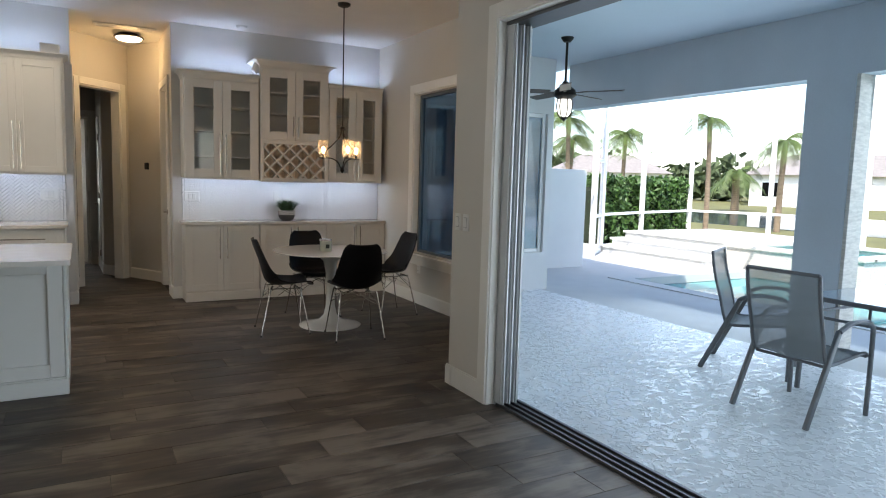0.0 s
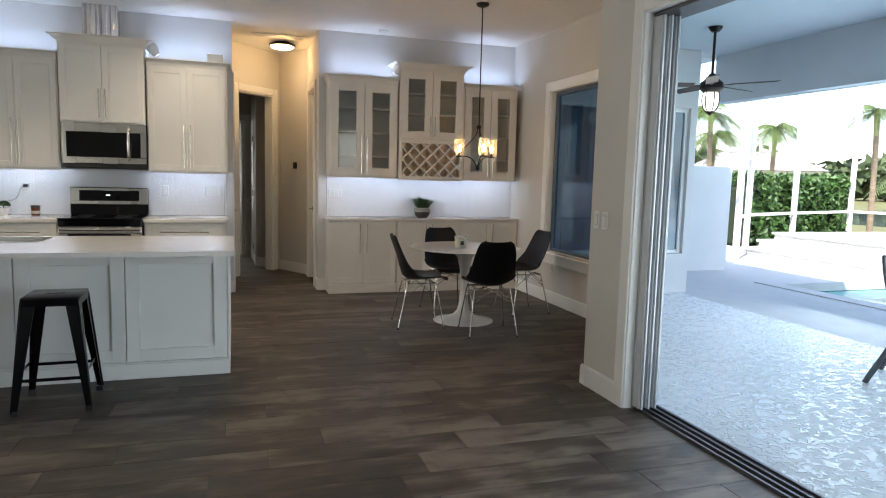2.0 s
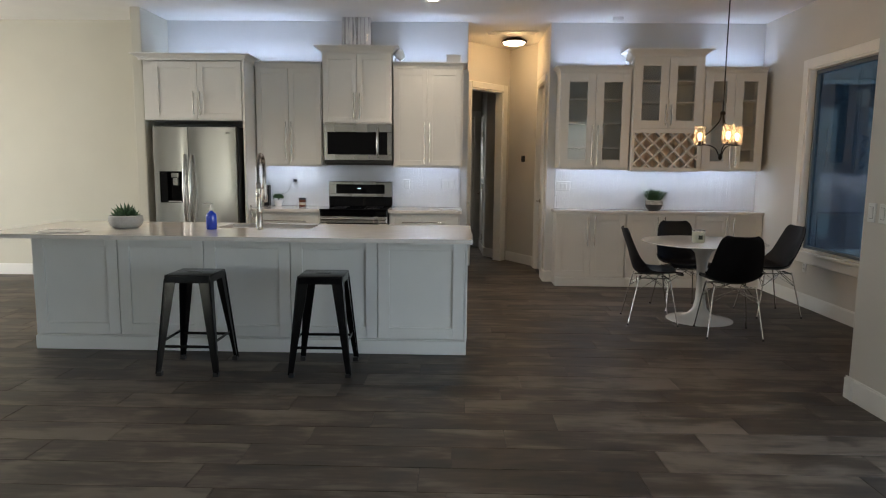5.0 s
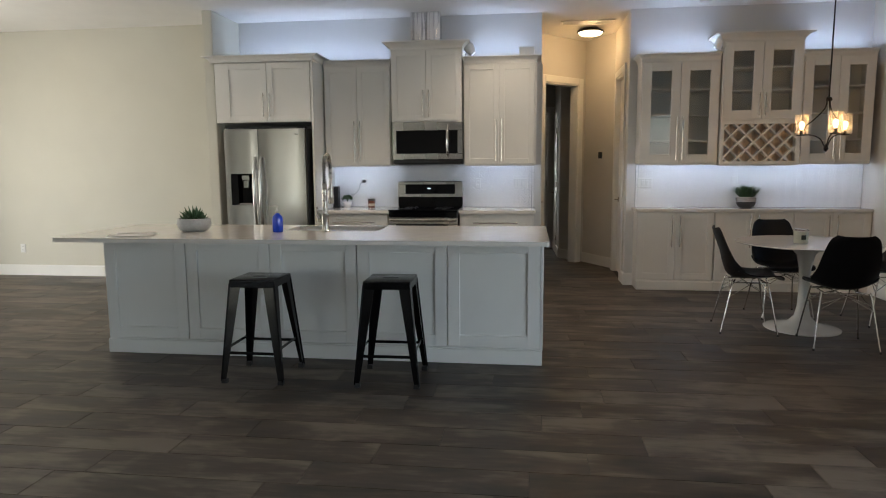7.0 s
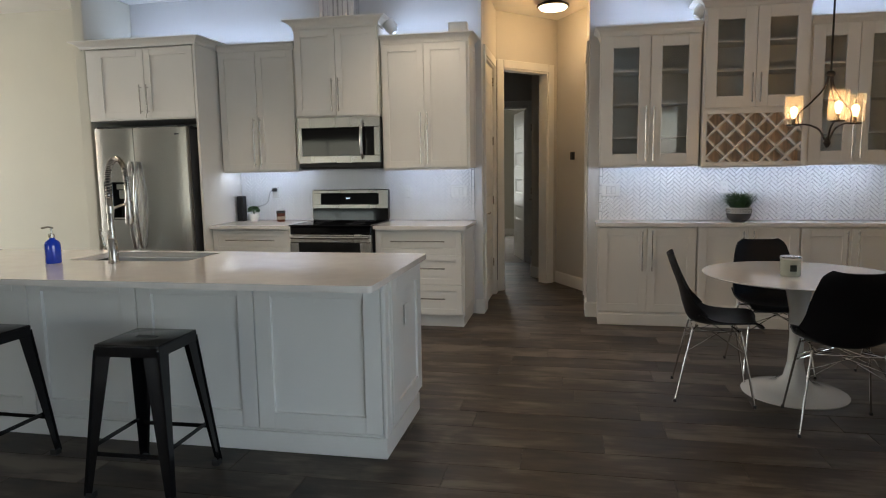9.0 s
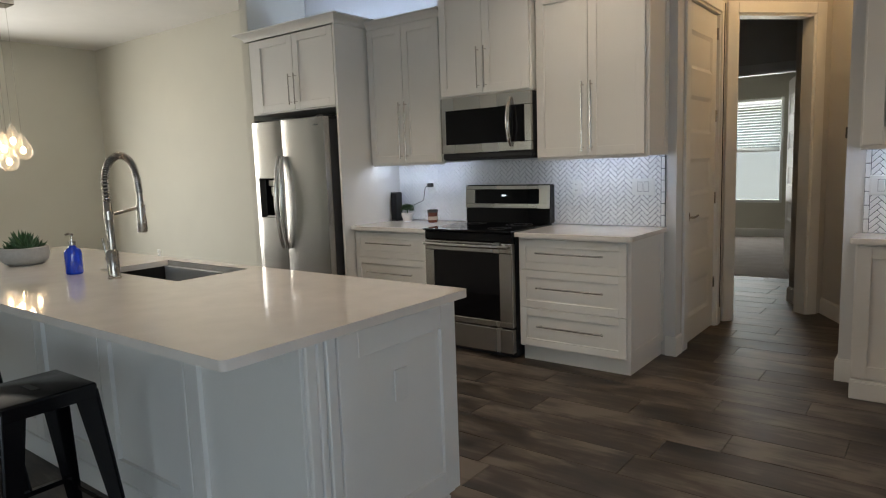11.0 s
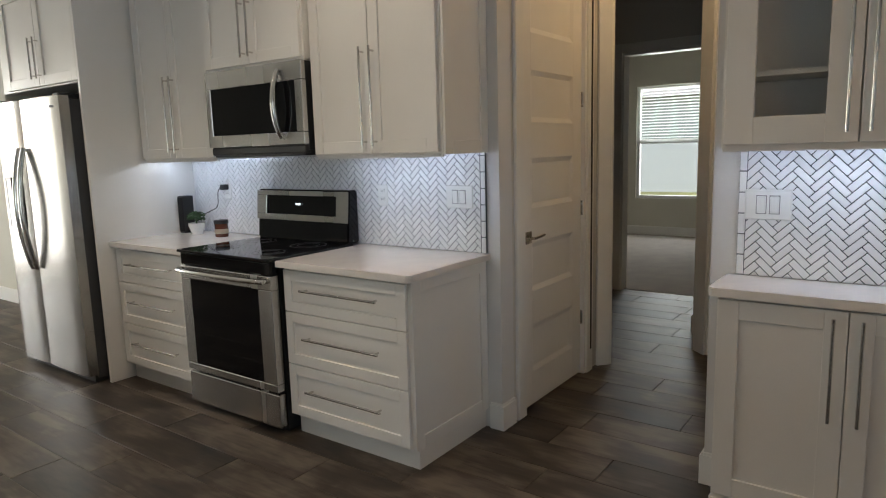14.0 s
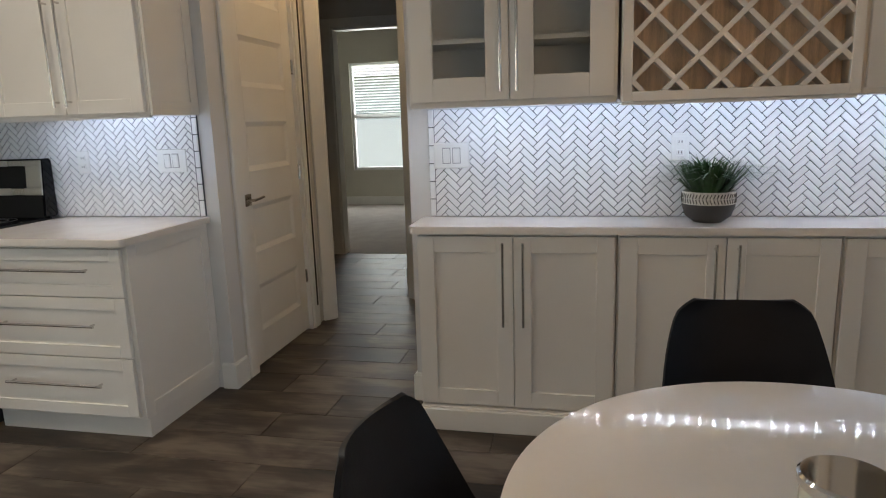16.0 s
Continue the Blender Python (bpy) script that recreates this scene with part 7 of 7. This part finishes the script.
def patio_table():
    root = thing("patio_table", "rectangular glass-topped patio table with a dark metal frame", "table", (5.72, 2.35, -0.022))
    w, d, h = 0.80, 0.50, 0.72
    part(root, "top", material("patterned_table_glass", (0.32, 0.40, 0.46), 0.08, vary=0.05, coat=0.5), lambda bm: bx(bm, -w, w, -d, d, h - 0.006, h, 0.002), label="pale blue textured glass top")

    def frame_bars(bm):
        for s in (-1, 1):
            bx(bm, -w - 0.015, w + 0.015, s * d - 0.015, s * d + 0.015, h - 0.035, h - 0.002, 0.004)
            bx(bm, s * w - 0.015, s * w + 0.015, -d, d, h - 0.035, h - 0.002, 0.004)
            bx(bm, -w, w, s * d - 0.01, s * d + 0.01, h - 0.16, h - 0.14, 0.003)
            bx(bm, s * w - 0.01, s * w + 0.01, -d, d, h - 0.16, h - 0.14, 0.003)
            for k in range(5):
                x = -w + 2 * w * (k + 0.5) / 5
                tube(bm, [(x, s * d, h - 0.15), (x, s * d, h - 0.03)], 0.010, 8)
            for k in range(3):
                y = -d + 2 * d * (k + 0.5) / 3
                tube(bm, [(s * w, y, h - 0.15), (s * w, y, h - 0.03)], 0.010, 8)
    part(root, "apron", CHAIR_METAL, frame_bars)
    for sx in (-1, 1):
        for sy in (-1, 1):
            part(root, "leg", CHAIR_METAL, lambda bm: tube(bm, [(sx * (w - 0.03), sy * (d - 0.03), h - 0.03), (sx * (w - 0.02), sy * (d - 0.02), 0)], 0.019, 10))


patio_table()


def ceiling_fan():
    root = thing("ceiling_fan", "dark bronze ceiling fan with a caged lantern light", "ceiling fan", (5.20, 6.05, 3.14), 15)
    part(root, "rod", BRONZE, lambda bm: (lathe(bm, [(0.0, -0.06), (0.04, -0.055), (0.07, -0.02), (0.075, -0.001), (0.0, -0.001)], 20), tube(bm, [(0, 0, -0.52), (0, 0, -0.04)], 0.015, 10)), 40)
    part(root, "motor", BRONZE, lambda bm: lathe(bm, [(0.0, -0.50), (0.03, -0.50), (0.06, -0.55), (0.12, -0.60), (0.13, -0.66), (0.09, -0.70), (0.0, -0.71)], 28), 40)
    lt = part(root, "lantern", material("lantern_glass", (0.8, 0.82, 0.84), 0.15, vary=0.03, emit=0.8, emit_colour=(1, 0.95, 0.85)), lambda bm: lathe(bm, [(0.075, -0.71), (0.085, -0.78), (0.07, -0.86), (0.04, -0.90), (0.0, -0.905)], 20), 50, label="pale lantern glass")
    part(root, "cage", BRONZE, lambda bm: ([tube(bm, [pose(0, 0, 0, 0, 0, 60 * k) @ Vector(p) for p in ((0.08, 0, -0.70), (0.092, 0, -0.78), (0.075, 0, -0.87), (0.03, 0, -0.93))], 0.007, 6) for k in range(6)], lathe(bm, [(0.0, -0.96), (0.03, -0.93), (0.035, -0.91), (0.0, -0.90)], 12)), 40)
    for k in range(5):
        m = pose(0, 0, 0, 0, 0, 72 * k)
        part(root, "blade", material("fan_blade_brown", (0.09, 0.075, 0.06), 0.5, vary=0.15, stretch=(1, 8, 1)) if k == 0 else bpy.data.materials["fan_blade_brown"], lambda bm: (bx(bm, 0.19, 0.68, -0.065, 0.065, -0.004, 0.004, 0.003, m @ pose(0, 0, -0.625, 11, 0, 0)), bx(bm, 0.10, 0.22, -0.018, 0.018, -0.004, 0.004, 0.002, m @ pose(0, 0, -0.63, 11, 0, 0))))


ceiling_fan()


# ---- pieces: backsplash tiles and floor planks ----
def tile_mesh(name, w, h, t=0.006, mat=TILE):
    bm = bmesh.new()
    bx(bm, -w / 2, w / 2, -t, 0.0, -h / 2, h / 2, 0.0016)
    return mesh_of(name, bm, mat)


def backsplash(name, label, x0, x1, z0, z1, edge, near):
    """Herringbone of small glazed tiles on a grout bed; edge: x range of a straight column of tiles; near: x range built tile by tile."""
    y = 8.020
    bed = tagged(new(name, mesh_of(name, (lambda b: (bx(b, x0, x1, y, 8.029, z0, z1), b)[1])(bmesh.new()), GROUT_TILE)), label, "backsplash", kind="structure")
    W, gap = 0.0273, 0.0031
    L = 3 * W
    e0, e1 = edge
    fx0, fx1 = (x0, e0) if e0 > (x0 + x1) / 2 else (e1, x1)
    lo_x, hi_x, lo_z, hi_z = fx0 + gap / 2, fx1 - gap / 2, z0 + 0.002, z1 - 0.001
    full = tile_mesh(name + "_tile", L - gap, W - gap)
    rest, count = bmesh.new(), 0
    r2 = math.sqrt(0.5)
    cols, rows = int((fx1 - fx0) / (L / r2)) + 3, int((z1 - z0) / (W / r2)) + 6
    for i in range(-2, cols):
        for j in range(-4, rows):
            for (u, v, ang) in ((1.5, 0.5, 45), (3.5, -0.5, 135)):
                uu, vv = (u + 3 * i + j) * W, (v - 3 * i + j) * W
                cx, cz = fx0 + (uu - vv) * r2, z0 + (uu + vv) * r2 - 0.02
                reach = (L + W) / 2 * r2
                if cx + reach < lo_x or cx - reach > hi_x or cz + reach < lo_z or cz - reach > hi_z:
                    continue
                inside = cx - reach >= lo_x and cx + reach <= hi_x and cz - reach >= lo_z and cz + reach <= hi_z
                m = pose(cx, y, cz, 0, -ang, 0)
                if inside and near[0] < cx < near[1] and count < 296:
                    ob = new("tile", full)
                    ob.parent, ob.matrix_basis = bed, m
                    count += 1
                    continue
                b2 = bmesh.new()
                bx(b2, -(L - gap) / 2, (L - gap) / 2, -0.006, 0, -(W - gap) / 2, (W - gap) / 2, 0.0016, m)
                if not inside:
                    for co, no in (((lo_x, 0, 0), (-1, 0, 0)), ((hi_x, 0, 0), (1, 0, 0)), ((0, 0, lo_z), (0, 0, -1)), ((0, 0, hi_z), (0, 0, 1))):
                        bmesh.ops.bisect_plane(b2, geom=list(b2.verts) + list(b2.edges) + list(b2.faces), plane_co=co, plane_no=no, clear_outer=True)
                tmp = bpy.data.meshes.new("tmp")
                b2.to_mesh(tmp)
                b2.free()
                rest.from_mesh(tmp)
                bpy.data.meshes.remove(tmp)
    n = int((z1 - z0) / 0.081)
    for k in range(n + 1):
        a, b = z0 + 0.002 + 0.081 * k, min(z0 + 0.079 + 0.081 * k, z1 - 0.001)
        if b - a > 0.01:
            bx(rest, e0 + 0.0015, e1 - 0.0015, y - 0.006, y, a, b, 0.0016)
    ob = new("tiles_joined", mesh_of("tiles_joined", rest, TILE_STUFF))
    ob.parent = bed
    ob["kind"] = "stuff"


backsplash("backsplash_bar", "white glazed herringbone tile backsplash with grey grout", 1.258, 3.700, 0.917, 1.400, (1.258, 1.286), (1.29, 2.62))
backsplash("backsplash_kitchen", "white glazed herringbone tile backsplash behind the range", -2.325, 0.098, 0.917, 1.416, (0.070, 0.098), (-0.74, 0.07))

ROW, LEN, Y_REF, JOINT = 0.2346, 1.03, 8.02, 0.0026
known = {-25: 2.40, -24: 2.09, -23: 1.96, -21: 1.36, -20: 1.66, -19: 1.15, -18: 1.38, -2: 0.55, -1: 0.767, 2: 0.93, 8: 0.60, 11: 0.265}
rng = random.Random(5)
stuff_bm = bmesh.new()
rnd_layer = stuff_bm.faces.layers.float.new("rnd")
plank_meshes = {}


def plank_mesh(length):
    key = round(length, 3)
    if key not in plank_meshes:
        bm = bmesh.new()
        bx(bm, -length / 2, length / 2, -(ROW - JOINT) / 2, (ROW - JOINT) / 2, -0.010, 0.0, 0.0014)
        plank_meshes[key] = mesh_of("plank", bm, PLANK)
    return plank_meshes[key]


for r in range(-52, 16):
    ya, yb = Y_REF + ROW * r, Y_REF + ROW * (r + 1)
    if ya < -4.0 or yb > 11.56:
        continue
    if ya > 8.0:
        spans = [(-2.38, 1.16)]
    elif ya > 3.80:
        spans = [(-7.84, min(3.705, max(2.586, 2.62 + (ya - 3.80) * 0.98)))]
    else:
        spans = [(-7.84, 2.586)]
    off = known[r] if r in known else rng.uniform(0, LEN)
    for xa, xb in spans:
        k0 = math.floor((xa - off) / LEN)
        x = off + k0 * LEN
        while x < xb:
            a, b = max(x, xa), min(x + LEN, xb)
            x += LEN
            if b - a < 0.03:
                continue
            ln, cx, cy = b - a - JOINT, (a + b) / 2, (ya + yb) / 2
            if cx > -2.6 and cy > 1.6:
                ob = new("plank", plank_mesh(ln))
                ob.parent, ob.location = floor, (cx, cy, rng.uniform(-0.0006, 0.0006))
            else:
                n0 = len(stuff_bm.faces)
                bx(stuff_bm, cx - ln / 2, cx + ln / 2, cy - (ROW - JOINT) / 2, cy + (ROW - JOINT) / 2, -0.010, 0.0, 0.0014)
                q = rng.random()
                stuff_bm.faces.ensure_lookup_table()
                for f in stuff_bm.faces[n0:]:
                    f[rnd_layer] = q
ob = new("planks_joined", mesh_of("planks_joined", stuff_bm, PLANK_STUFF))
ob.parent = floor
ob["kind"] = "stuff"
